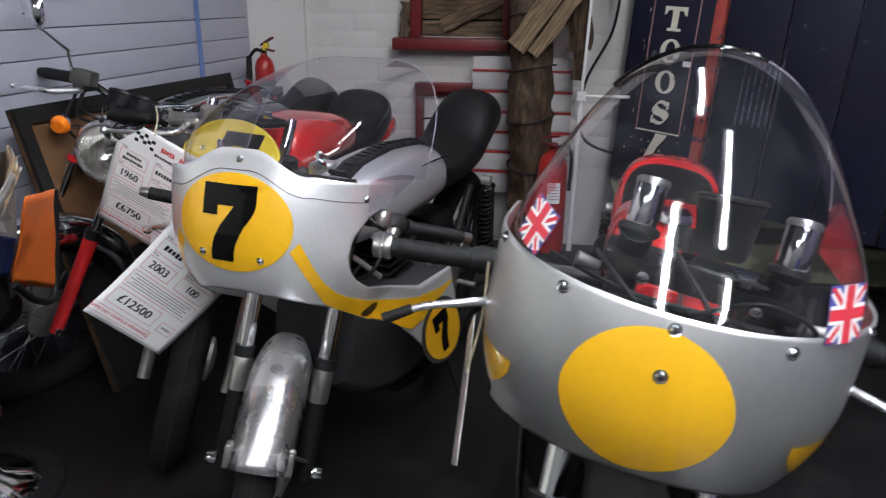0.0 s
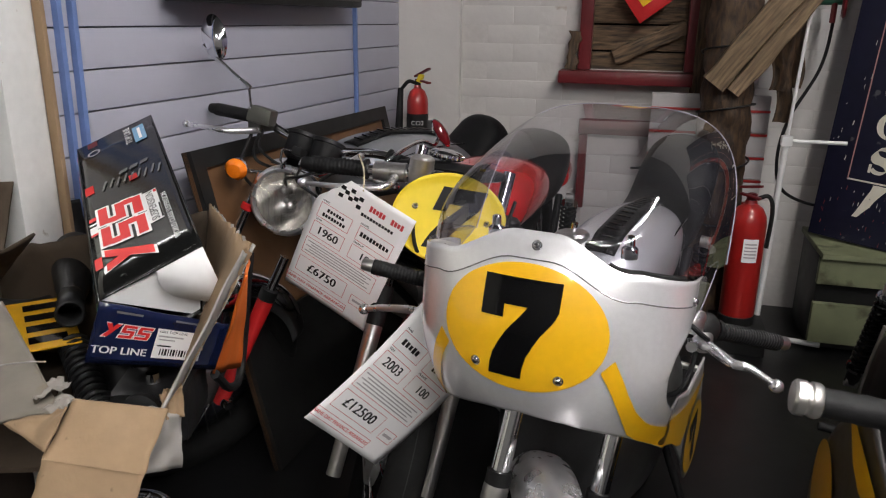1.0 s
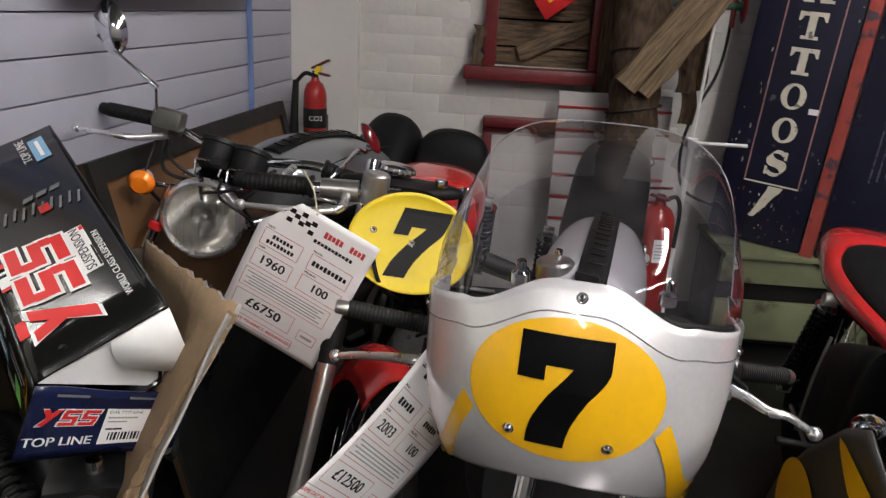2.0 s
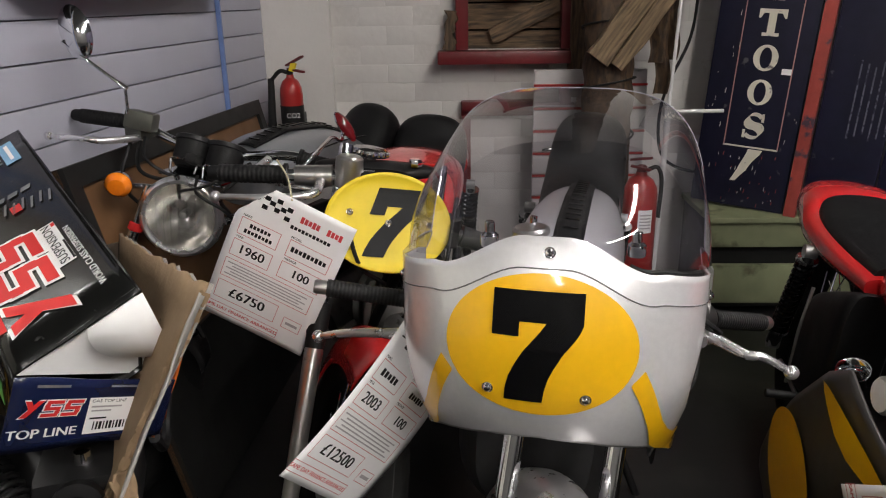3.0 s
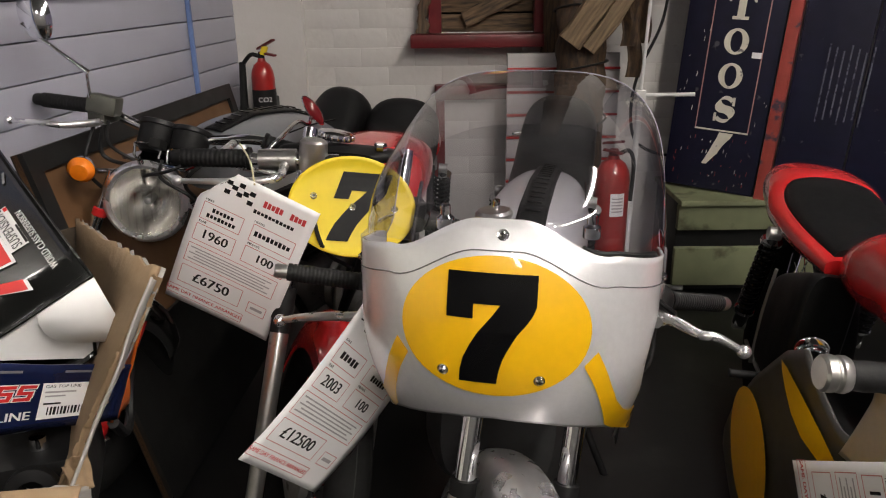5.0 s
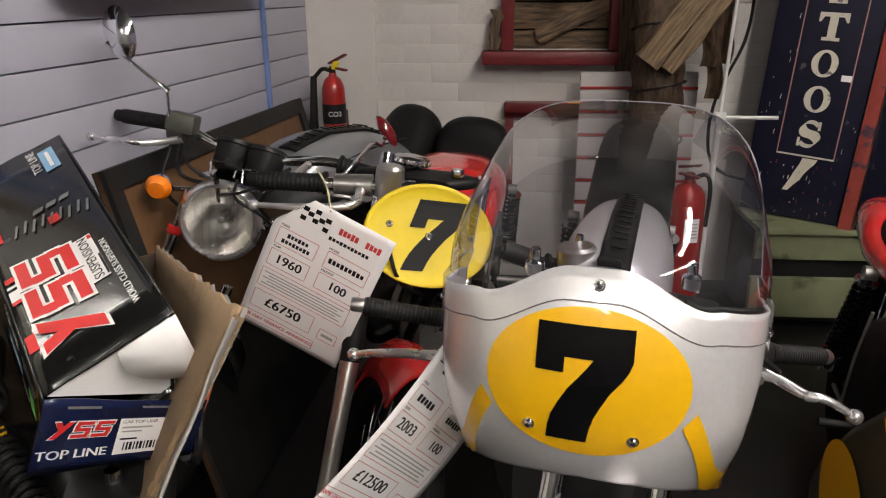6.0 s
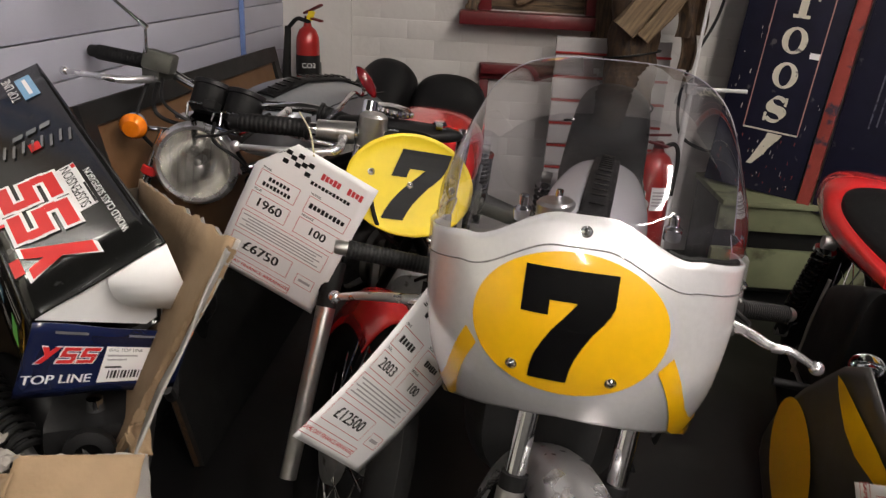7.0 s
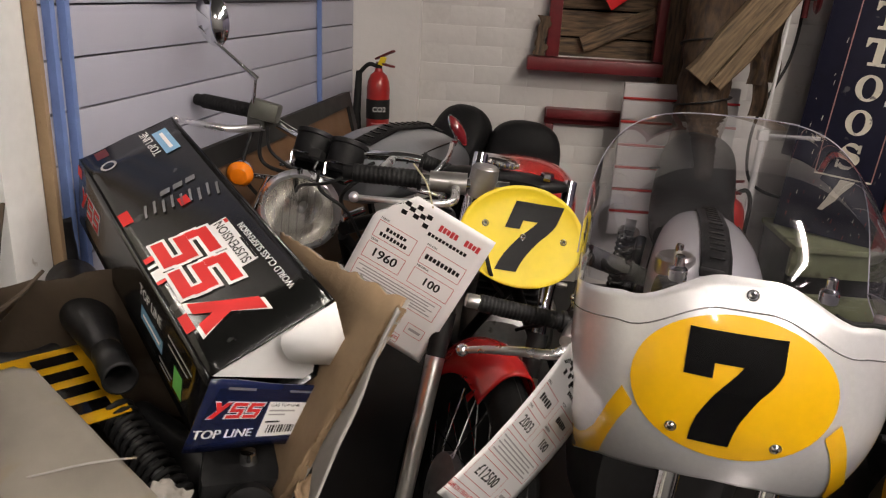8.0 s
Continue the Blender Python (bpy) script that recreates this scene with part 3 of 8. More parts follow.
# white tube stand with a valve and cable
st = thing("tube_stand", "white enamelled tube stand with clamp and side arm", "stand")
part("upright", tube([(0.16, 3.25, 0.02), (0.173, 3.247, 0.754)], 0.011, 12), WHITE_METAL, st)
part("upper_tube", tube([(0.173, 3.247, 0.754), (0.205, 3.26, 1.55)], 0.006, 10), WHITE_METAL, st)
part("clamp", box((0.173, 3.245, 0.754), (0.036, 0.03, 0.036), None, 0.004), WHITE_METAL, st)
part("arm", tube([(0.173, 3.24, 0.754), (0.36, 3.22, 0.758)], 0.007, 10), WHITE_METAL, st)
part("foot", tube([(0.15, 3.25, 0.02), (0.38, 3.20, 0.02)], 0.010, 10), WHITE_METAL, st)
vp = thing("wall_valve", "old pipe valve with a red hand wheel and green body", "valve")
part("body", tube([(0.12, 3.42, 1.225), (0.33, 3.40, 1.225)], 0.016, 12), GREEN_PAINT, vp)
part("hand_wheel", lathe([(0.052, -0.008), (0.062, 0), (0.052, 0.008), (0.044, 0), (0.052, -0.008)], 24, along((0.315, 3.37, 1.225), (0.36, 3.36, 1.225))), DARK_RED, vp)
part("spokes", tube([(0.317, 3.37, 1.17), (0.317, 3.37, 1.28)], 0.006, 8), DARK_RED, vp)
part("stub", tube([(0.29, 3.40, 1.27), (0.29, 3.40, 1.15)], 0.010, 8), DARK_RED, vp)
part("pipe", tube([(0.12, 3.42, 1.225), (0.12, WY, 1.225)], 0.014, 10), GREEN_PAINT, vp)
cable = curve_pts([(0.30, 3.50, 1.5), (0.31, 3.48, 1.2), (0.29, 3.46, 1.0), (0.20, 3.40, 0.82), (0.17, 3.36, 0.68), (0.20, 3.36, 0.56), (0.32, 3.40, 0.5), (0.42, 3.42, 0.51)], 10)
solid("cable", tube(cable, 0.006, 8), RUBBER, "black electric cable hanging down the wall", "cable")


# fire extinguishers
def extinguisher(m, r, h, label, co2):
    e = thing("fire_extinguisher", label, "fire extinguisher", "fire extinguishers", m)
    part("cylinder", lathe([(0, 0), (r * 0.92, 0), (r, 0.012), (r, h * 0.78), (r * 0.93, h * 0.84), (r * 0.7, h * 0.9), (r * 0.36, h * 0.93), (r * 0.3, h * 0.96), (0, h * 0.96)], 32), EXT_RED, e)
    part("valve", lathe([(0, h * 0.94), (r * 0.28, h * 0.94), (r * 0.3, h * 1.0), (r * 0.2, h * 1.01), (0, h * 1.01)], 16), FRAME_BLACK if co2 else DARK_RED, e)
    part("lever", moved(box((r * 0.9, 0, 0), (r * (2.2 if co2 else 1.3), 0.018, 0.008), None, 0.002), pose(-r * (0.1 if co2 else 0.9), 0, h * 1.05, 0, -22 if co2 else -10, -35)), DARK_RED, e)
    part("lever", moved(box((r * 0.8, 0, 0), (r * (1.9 if co2 else 1.2), 0.018, 0.008), None, 0.002), pose(0 if co2 else -r * 0.8, 0, h * 1.01, 0, 6, -35)), DARK_RED, e)
    if co2:
        part("safety_tag", moved(box((0, 0, 0), (0.022, 0.022, 0.034), None, 0.003), pose(r * 0.35, -r * 0.25, h * 1.03, 0, 20, 0)), PLATE_YELLOW, e)
        part("band", lathe([(r + 0.0012, h * 0.50), (r + 0.0012, h * 0.68)], 32), FRAME_BLACK, e)
        part("horn", lathe([(0.012, 0), (0.016, 0.16), (0.034, 0.34), (0.037, 0.36), (0, 0.36)], 20, along((-r - 0.035, 0.02, h * 0.92), (-r - 0.055, 0.02, 0))), FRAME_BLACK, e)
        part("hose", tube(curve_pts([(-r * 0.2, 0, h * 0.98), (-r * 0.9, 0, h * 0.99), (-r - 0.035, 0.02, h * 0.9)]), 0.008, 10), FRAME_BLACK, e)

        def wrap(x, y):
            a = -math.pi / 2 + x / r
            return ((r + 0.0018) * math.cos(a), (r + 0.0018) * math.sin(a), y)
        part("lettering", text_bm("CO2", 0.026, lambda x, y: wrap(x + 0.012, y + h * 0.59), squeeze=1.0), BOX_WHITE, e)
        part("lettering", bar_bm([(0.012, h * 0.46 - 0.016 * k, 0.06 - 0.006 * (k % 3), 0.006) for k in range(5)], wrap), PINK_INK, e)
    else:
        def wrap2(x, y):
            a = -math.pi / 2 + x / r
            return ((r + 0.0015) * math.cos(a), (r + 0.0015) * math.sin(a), y)
        part("label_sticker", bar_bm([(0.01, h * 0.60, 0.052, 0.085)], wrap2), PAPER, e)
        part("label_print", bar_bm([(0.01, h * 0.60 + 0.012 * k, 0.04, 0.005) for k in (-2, -1, 0, 1, 2)], lambda x, y: Vector(wrap2(x, y)) * 1.0 + Vector((0, -0.001, 0))), GREY_INK, e)
        part("hose", tube(curve_pts([(r * 0.3, 0, h * 0.97), (r * 0.9, 0, h * 0.99), (r * 1.2, 0, h * 0.88), (r * 1.14, 0, h * 0.6)]), 0.0075, 10), FRAME_BLACK, e)
        part("base_ring", lathe([(r * 1.03, 0), (r * 1.05, 0.03), (r * 1.0, 0.032)], 32), FRAME_BLACK, e)
    return e


extinguisher(pose(-1.225, 3.43, 0.49), 0.044, 0.41, "red CO2 fire extinguisher with black horn on the corner wall", True)
solid("extinguisher_bracket", box((-1.222, 3.535, 0.62), (0.03, 0.125, 0.2), None, 0.003), FRAME_BLACK, "black wall bracket holding the extinguisher", "bracket")
extinguisher(pose(0.074, 3.165, 0.098), 0.061, 0.475, "large red water fire extinguisher standing on a low black block", False)
solid("floor_block", box((0.078, 3.165, 0.049), (0.19, 0.19, 0.098), None, 0.006), FRAME_BLACK, "low black block under the large extinguisher", "block")

# framed brown board leaning on the slat wall
fb = thing("picture_board", "brown hardboard panel in a black frame leaning on the wall, lower part blacked for shade", "picture panel")
ba, bb = Vector((-1.372, 1.98, 0.835)), Vector((-1.305, 3.215, 0.815))
dn = Vector((0.20, -0.012, -0.83))


def on_board(u, v, out=0.0):
    p = ba + (bb - ba) * u + dn * v
    n = (bb - ba).cross(dn).normalized()
    return p - n * out if n.x < 0 else p + n * out


def slab(u0, u1, v0, v1, t0, t1):
    bm = bmesh.new()
    q = [on_board(u, v, t) for t in (t0, t1) for u, v in ((u0, v0), (u1, v0), (u1, v1), (u0, v1))]
    vs = [bm.verts.new(p) for p in q]
    for f in ((0, 1, 2, 3), (7, 6, 5, 4), (0, 4, 5, 1), (1, 5, 6, 2), (2, 6, 7, 3), (3, 7, 4, 0)):
        bm.faces.new([vs[i] for i in f])
    return bm


part("panel", slab(0, 1, 0, 1, -0.012, 0.0), BOARD_BROWN, fb)
# slab from 0.56 down is black for shade on the board; others are frame
for a in ((0, 1, 0, 0.055), (0, 1, 0.56, 1.0), (0, 0.035, 0.055, 0.56), (0.965, 1, 0.055, 0.56)):
    part("frame", slab(*a, -0.015, 0.012), FRAME_BLACK, fb)

# fairground sign boards on a low plank ledge
# black core paints the shade in the gap between the front planks
led = solid("ledge", box((1.0, 3.36, 0.19), (1.33, 0.30, 0.36), None, 0.006), FRAME_BLACK, "low pale green painted plank ledge under the sign boards, gap blacked for shade", "ledge")
part("top_plank", box((1.0, 3.33, 0.375), (1.35, 0.38, 0.022), None, 0.005), LEDGE, led)
part("front_plank", box((1.0, 3.175, 0.315), (1.35, 0.03, 0.095), None, 0.005), LEDGE, led)
part("front_plank", box((1.0, 3.178, 0.12), (1.35, 0.03, 0.15), None, 0.005), LEDGE, led)
SG = pose(0.362, 3.335, 0.40, 0, 0, -33) @ pose(0, 0, 0, -2.0, 3.0, 0)
sg = thing("shop_sign", "tall navy painted board with vertical cream lettering", "sign", m=SG)
part("board", box((0.11, 0.012, 0.80), (0.335, 0.024, 1.6), None, 0.004), NAVY, sg)


def on_sign(x, y):
    return (x, -0.0025, y)


for x in (0.035, 0.222):
    part("border_line", bar_bm([(x, 0.975, 0.004, 1.5)], on_sign), SIGN_PINK, sg)
part("border_line", bar_bm([(0.128, 0.225, 0.19, 0.006)], on_sign), SIGN_CREAM, sg)


def slab_letter():
    """Fat fairground letters with slab serifs, as rectangles and ovals in a cell about 0.1 wide and 0.09 high."""
    bm = bmesh.new()

    def quad(pts, cy):
        bm.faces.new([bm.verts.new(on_sign(0.128 + x, cy + y)) for x, y in pts])

    def rect(cx, cz, w, h, cy):
        quad([(cx - w / 2, cz - h / 2), (cx + w / 2, cz - h / 2), (cx + w / 2, cz + h / 2), (cx - w / 2, cz + h / 2)], cy)

    def sweep(pts, cy):
        """A stroke whose width changes: rows of (x, z, half width x, half width z)."""
        for (xa, za, ua, va), (xb, zb, ub, vb) in zip(pts, pts[1:]):
            quad([(xa - ua, za - va), (xa + ua, za + va), (xb + ub, zb + vb), (xb - ub, zb - vb)], cy)
    return bm, rect, quad, sweep


def sign_letter(ch, cy):
    bm, rect, quad, sweep = slab_letter()
    if ch == "T":
        rect(0, 0.0, 0.026, 0.070, cy)
        rect(0, 0.038, 0.092, 0.014, cy)
        rect(0, -0.040, 0.056, 0.011, cy)
        for sx in (-1, 1):
            quad([(sx * 0.046, 0.031), (sx * 0.030, 0.031), (sx * 0.040, 0.014), (sx * 0.046, 0.014)], cy)
    elif ch == "A":
        sweep([(-0.004, 0.045, 0.008, 0), (-0.030, -0.036, 0.007, 0)], cy)
        sweep([(0.004, 0.045, 0.013, 0), (0.028, -0.036, 0.014, 0)], cy)
        rect(0.0, -0.010, 0.036, 0.009, cy)
        rect(-0.031, -0.040, 0.034, 0.010, cy)
        rect(0.029, -0.040, 0.046, 0.010, cy)
    elif ch == "O":
        n = 36
        for k in range(n):
            a, b = 2 * math.pi * k / n, 2 * math.pi * (k + 1) / n
            quad([(0.042 * math.cos(a), 0.045 * math.sin(a)), (0.042 * math.cos(b), 0.045 * math.sin(b)),
                  (0.020 * math.cos(b), 0.036 * math.sin(b)), (0.020 * math.cos(a), 0.036 * math.sin(a))], cy)
    else:
        pts = []
        for k in range(29):
            t = k / 28
            a = math.pi * (0.15 + 1.35 * t * 2) if t < 0.5 else math.pi * (1.5 - 1.35 * (t - 0.5) * 2)
            cz = 0.021 if t < 0.5 else -0.021
            if t < 0.5:
                x, z = 0.026 * math.cos(a), cz + 0.021 * math.sin(a)
            else:
                a2 = math.pi * (0.5 - 1.35 * (t - 0.5) * 2)
                x, z = 0.028 * math.cos(a2), cz + 0.021 * math.sin(a2)
            w = 0.006 + 0.009 * math.sin(math.pi * t) ** 2
            pts.append((x, z, w * 0.75, w * 0.9))
        sweep(pts, cy)
        rect(0.028, 0.030, 0.009, 0.030, cy)
        rect(-0.031, -0.030, 0.009, 0.030, cy)
    return bm


for k, ch in enumerate("TATTOOS"[::-1]):
    part("letter", sign_letter(ch, 0.303 + 0.1195 * k), SIGN_CREAM, sg)
streak = bmesh.new()
rows = [[streak.verts.new(on_sign(cx + sd * w / 2, y)) for sd in (-1, 1)] for y, cx, w in
        ((0.218, 0.148, 0.050), (0.200, 0.142, 0.046), (0.180, 0.130, 0.038), (0.160, 0.120, 0.034), (0.140, 0.112, 0.032), (0.118, 0.099, 0.024), (0.096, 0.086, 0.018))]
for (a, b), (c, d) in zip(rows, rows[1:]):
    streak.faces.new((a, b, d, c))
part("emblem", streak, SIGN_CREAM, sg, "worn cream painted shape")
part("chip", bar_bm([(0.205, 0.50, 0.034, 0.020)], on_sign), PAPER, sg)
rng = random.Random(21)


def flakes(n, where, material):
    """Flecks of worn paint, slim and upright."""
    bm = bmesh.new()
    for k in range(n):
        x, y = where()
        w, h = rng.uniform(0.001, 0.004), rng.uniform(0.004, 0.020)
        bm.faces.new([bm.verts.new((x + dx * w + 0.3 * dy * w, -0.0032, y + dy * h)) for dx, dy in ((-0.5, -0.4), (0.3, -0.5), (0.5, 0.3), (-0.2, 0.5))])
    tagged(part("worn_paint", bm, material, sg), kind="stuff")


flakes(22, lambda: (rng.choice((-0.03, 0.02, 0.235, 0.262)) + rng.gauss(0, 0.010), rng.uniform(0.02, 1.0)), SIGN_CREAM)
flakes(26, lambda: (rng.uniform(-0.03, 0.25), rng.uniform(0.015, 0.20)), SIGN_RED)
flakes(14, lambda: (rng.uniform(0.05, 0.21), rng.uniform(0.03, 0.19)), SIGN_CREAM)
solid("red_batten", box((0.305, -0.004, 0.80), (0.042, 0.035, 1.62), None, 0.006), SIGN_RED, "weathered red wooden batten beside the sign", "batten", m=SG)
nv = thing("navy_screen", "large dark navy boarded screen with pale worn stripes", "screen", m=SG)
for k in range(5):
    part("board", box((0.44 + 0.22 * k, 0.012 + 0.004 * (k % 2), 0.85), (0.214, 0.022, 1.75), None, 0.004), NAVY, nv)
STRIPE = mat("worn_stripe", (0.085, 0.09, 0.12), 0.6, 0, 0.4, 60, spots=(0.012, 0.012, 0.03), spot_scale=60, spot_at=0.52)
for k in range(7):
    part("stripe", bar_bm([(0.43 + 0.022 * k, 0.43, 0.005, 0.26 - 0.02 * (k % 3))], lambda x, y: (x, -0.003, y)), STRIPE, nv)
for k in range(6):
    part("stripe", bar_bm([(0.42 + 0.02 * k, 0.98, 0.004, 0.16)], lambda x, y: (x, -0.003, y)), STRIPE, nv)

# screen on the slat wall
tv = thing("wall_screen", "black flat television mounted on the slat wall", "television")
p = on_slat(2.55, 0.06, 1.458)
tm = Matrix(((sl_dir.x, -sl_n.x, 0, p.x), (sl_dir.y, -sl_n.y, 0, p.y), (0, 0, 1, p.z), (0, 0, 0, 1)))
part("housing", moved(box((0, 0, 0), (0.98, 0.07, 0.56), None, 0.01), tm), FRAME_BLACK, tv)
part("display", moved(box((0, -0.037, 0), (0.94, 0.004, 0.52), None, 0.001), tm), BOX_BLACK, tv)

# fluorescent fittings
def fitting(m, glow):
    f = thing("ceiling_light", "white fluorescent batten light with one lit tube", "ceiling light", "ceiling lights", m)
    part("housing", box((0, 0, 0.04), (0.14, 1.26, 0.055), None, 0.006), WHITE_METAL, f)
    part("lamp_tube", tube([(0, -0.60, -0.01), (0, 0.60, -0.01)], 0.026, 14), glow, f)
    return f


fitting(pose(0.45, 1.9, 2.68), DIM_TUBE_GLOW)
fit0 = fitting(pose(0.8, 0.5, 2.68), TUBE_GLOW)
for m in (pose(0.9, -1.0, 2.68), pose(0.35, -0.3, 2.68), pose(-1.2, -2.2, 2.68), pose(0.5, -2.2, 2.68)):
    copy_thing(fit0, m)
fitting(pose(-3.42, 2.15, 2.68, 0, 0, 90), DIM_TUBE_GLOW)

# ---------------------------------------------------------------- motorcycle parts
def wheel(name, parent, m, r, w, label):
    """A spoked wheel about its own x axis: tyre > rim, hub, spokes, disc."""
    ax = m @ pose(0, 0, 0, 0, 90, 0)
    prof = [(r + w * 0.52 * math.cos(a) - w * 0.5, w * 0.5 * math.sin(a)) for a in (2 * math.pi * k / 20 for k in range(21))]
    ty = part(name, lathe(prof, 56, ax), TYRE, parent, label)
    for z in (-0.16, 0.0, 0.16):
        part("tread_groove", lathe([(r + w * 0.018 - abs(z) * w * 0.35, (z - 0.016) * w), (r + w * 0.024 - abs(z) * w * 0.35, z * w), (r + w * 0.018 - abs(z) * w * 0.35, (z + 0.016) * w)], 56, ax), FRAME_BLACK, ty)
    rr = r - w * 0.82
    part("rim", lathe([(rr + 0.012, -w * 0.36), (rr + 0.014, -w * 0.30), (rr - 0.006, -w * 0.2), (rr - 0.010, 0), (rr - 0.006, w * 0.2), (rr + 0.014, w * 0.30), (rr + 0.012, w * 0.36)], 48, ax), ALLOY, ty, "alloy rim")
    part("hub", lathe([(0, -0.05), (0.03, -0.05), (0.075, -0.035), (0.078, -0.02), (0.04, -0.01), (0.04, 0.03), (0.055, 0.035), (0.055, 0.045), (0.02, 0.055), (0, 0.055)], 28, ax), DULL_ALLOY, ty)
    bm = bmesh.new()
    for k in range(36):
        a = 2 * math.pi * k / 36
        b = a + (0.34 if k % 4 < 2 else -0.34)
        z = 0.035 if k % 2 else -0.035
        add_tube(bm, [ax @ Vector((0.06 * math.cos(b), 0.06 * math.sin(b), z)), ax @ Vector(((rr - 0.004) * math.cos(a), (rr - 0.004) * math.sin(a), z * 0.15))], 0.0016, 5, False)
    part("spokes", bm, CHROME, ty)
    return ty


def fender(parent, m, r, w, a0, a1, material, label, flare=0.35):
    """A curved mudguard about the wheel's x axis; angles in degrees from straight up, forwards positive."""
    def f(u, v):
        a = radians(a0 + (a1 - a0) * v)
        t = (u - 0.5) * 2
        rr = r - flare * w * abs(t) ** 3.2
        return m @ Vector((t * w / 2, -rr * math.sin(a), rr * math.cos(a)))
    ob = part("front_fender", grid(f, 16, 40), material, parent, label)
    s = ob.modifiers.new("thick", "SOLIDIFY")
    s.thickness = 0.003
    return ob


def shock(parent, a, b, spring=RUBBER, rad=0.024):
    a, b = Vector(a), Vector(b)
    d = b - a
    body = part("shock_absorber", tube([a, a + d * 0.45, a + d * 0.46, b], [0.012, 0.012, 0.017, 0.017], 14), DARK_METAL, parent)
    m = along(a, b)
    pts = []
    n = 12
    for k in range(n * 10 + 1):
        t = k / (n * 10)
        an = 2 * math.pi * n * t
        pts.append(m @ Vector((rad * math.cos(an), rad * math.sin(an), d.length * (0.10 + 0.72 * t))))
    part("spring", tube(pts, 0.005, 7), spring, body)
    for t in (0.08, 0.84):
        part("spring_seat", lathe([(0, -0.004), (rad + 0.006, -0.004), (rad + 0.006, 0.004), (0, 0.004)], 18, along(a + d * t, b)), CHROME, body)
    for q in (a, b):
        part("eye", tube([q + Vector((-0.014, 0, 0)), q + Vector((0.014, 0, 0))], 0.016, 14), DULL_ALLOY, body)
    return body


def screw(parent, p, n, r=0.0056):
    """A domed cross-head screw at p that looks along n."""
    m = along(p, Vector(p) + Vector(n))
    s = part("screw", lathe([(0, 0.0045), (r * 0.45, 0.0042), (r * 0.85, 0.0026), (r, 0), (r * 1.25, 0.0004), (r * 1.25, -0.001)], 18, m), CHROME, parent)
    bm = bmesh.new()
    add_box(bm, (0, 0, 0.0043), (r * 0.95, r * 0.22, 0.0012), m)
    add_box(bm, (0, 0, 0.0042), (r * 0.22, r * 0.95, 0.0012), m)
    part("slot", bm, FRAME_BLACK, s)
    return s


def grip(parent, p, q, r=0.0165, bar_end=ALLOY, ribs=22):
    """A ribbed rubber grip from the clamp side p to the outer end q, with its bar end."""
    p, q = Vector(p), Vector(q)
    prof, n = [], ribs * 4
    length = (q - p).length
    prof.append((0, 0))
    prof.append((r * 1.25, 0.0))
    prof.append((r * 1.25, 0.006))
    for k in range(n + 1):
        t = k / n
        prof.append((r * (1.0 + 0.035 * math.sin(2 * math.pi * ribs * t)), 0.008 + (length - 0.010) * t))
    prof.append((0, length))
    g = part("grip", lathe(prof, 22, along(p, q)), RUBBER, parent)
    part("bar_end", lathe([(0, length - 0.001), (r * 0.82, length - 0.001), (r * 0.82, length + 0.014), (r * 0.7, length + 0.018), (0, length + 0.018)], 20, along(p, q)), bar_end, g)
    return g


def lever(parent, pts, r=0.0062, tip=True):
    pts = curve_pts(pts, 8)
    n = len(pts)
    rad = [r * (1.5 - 0.7 * k / n) for k in range(n)]
    bm = tube(pts, rad, 12)
    if tip:
        bmesh.ops.create_uvsphere(bm, u_segments=14, v_segments=10, radius=r * 1.65, matrix=Matrix.Translation(pts[-1]))
    return part("lever", bm, POLISHED, parent, "polished alloy lever")


SEVEN = [
    [(1.0, 0.0, 1.0), (0.93, 0.0, 1.0), (0.80, 0.0, 1.0), (0.735, 0.0, 1.0)],
    [(0.735, 0.0, 0.30), (0.66, 0.0, 0.30), (0.605, 0.0, 0.30)],
    [(0.735, 0.60, 1.0), (0.66, 0.535, 0.965), (0.58, 0.455, 0.90), (0.48, 0.355, 0.80), (0.36, 0.268, 0.715), (0.24, 0.20, 0.645), (0.12, 0.165, 0.605), (0.0, 0.15, 0.585)],
]


def soft_step(x):
    """Nought below nought, then a smooth rise that levels off past 0.3."""
    x = max(0.0, x)
    return min(x, 0.29) ** 2 / (min(x, 0.29) + 0.05) + 0.25 * max(0.0, x - 0.29)


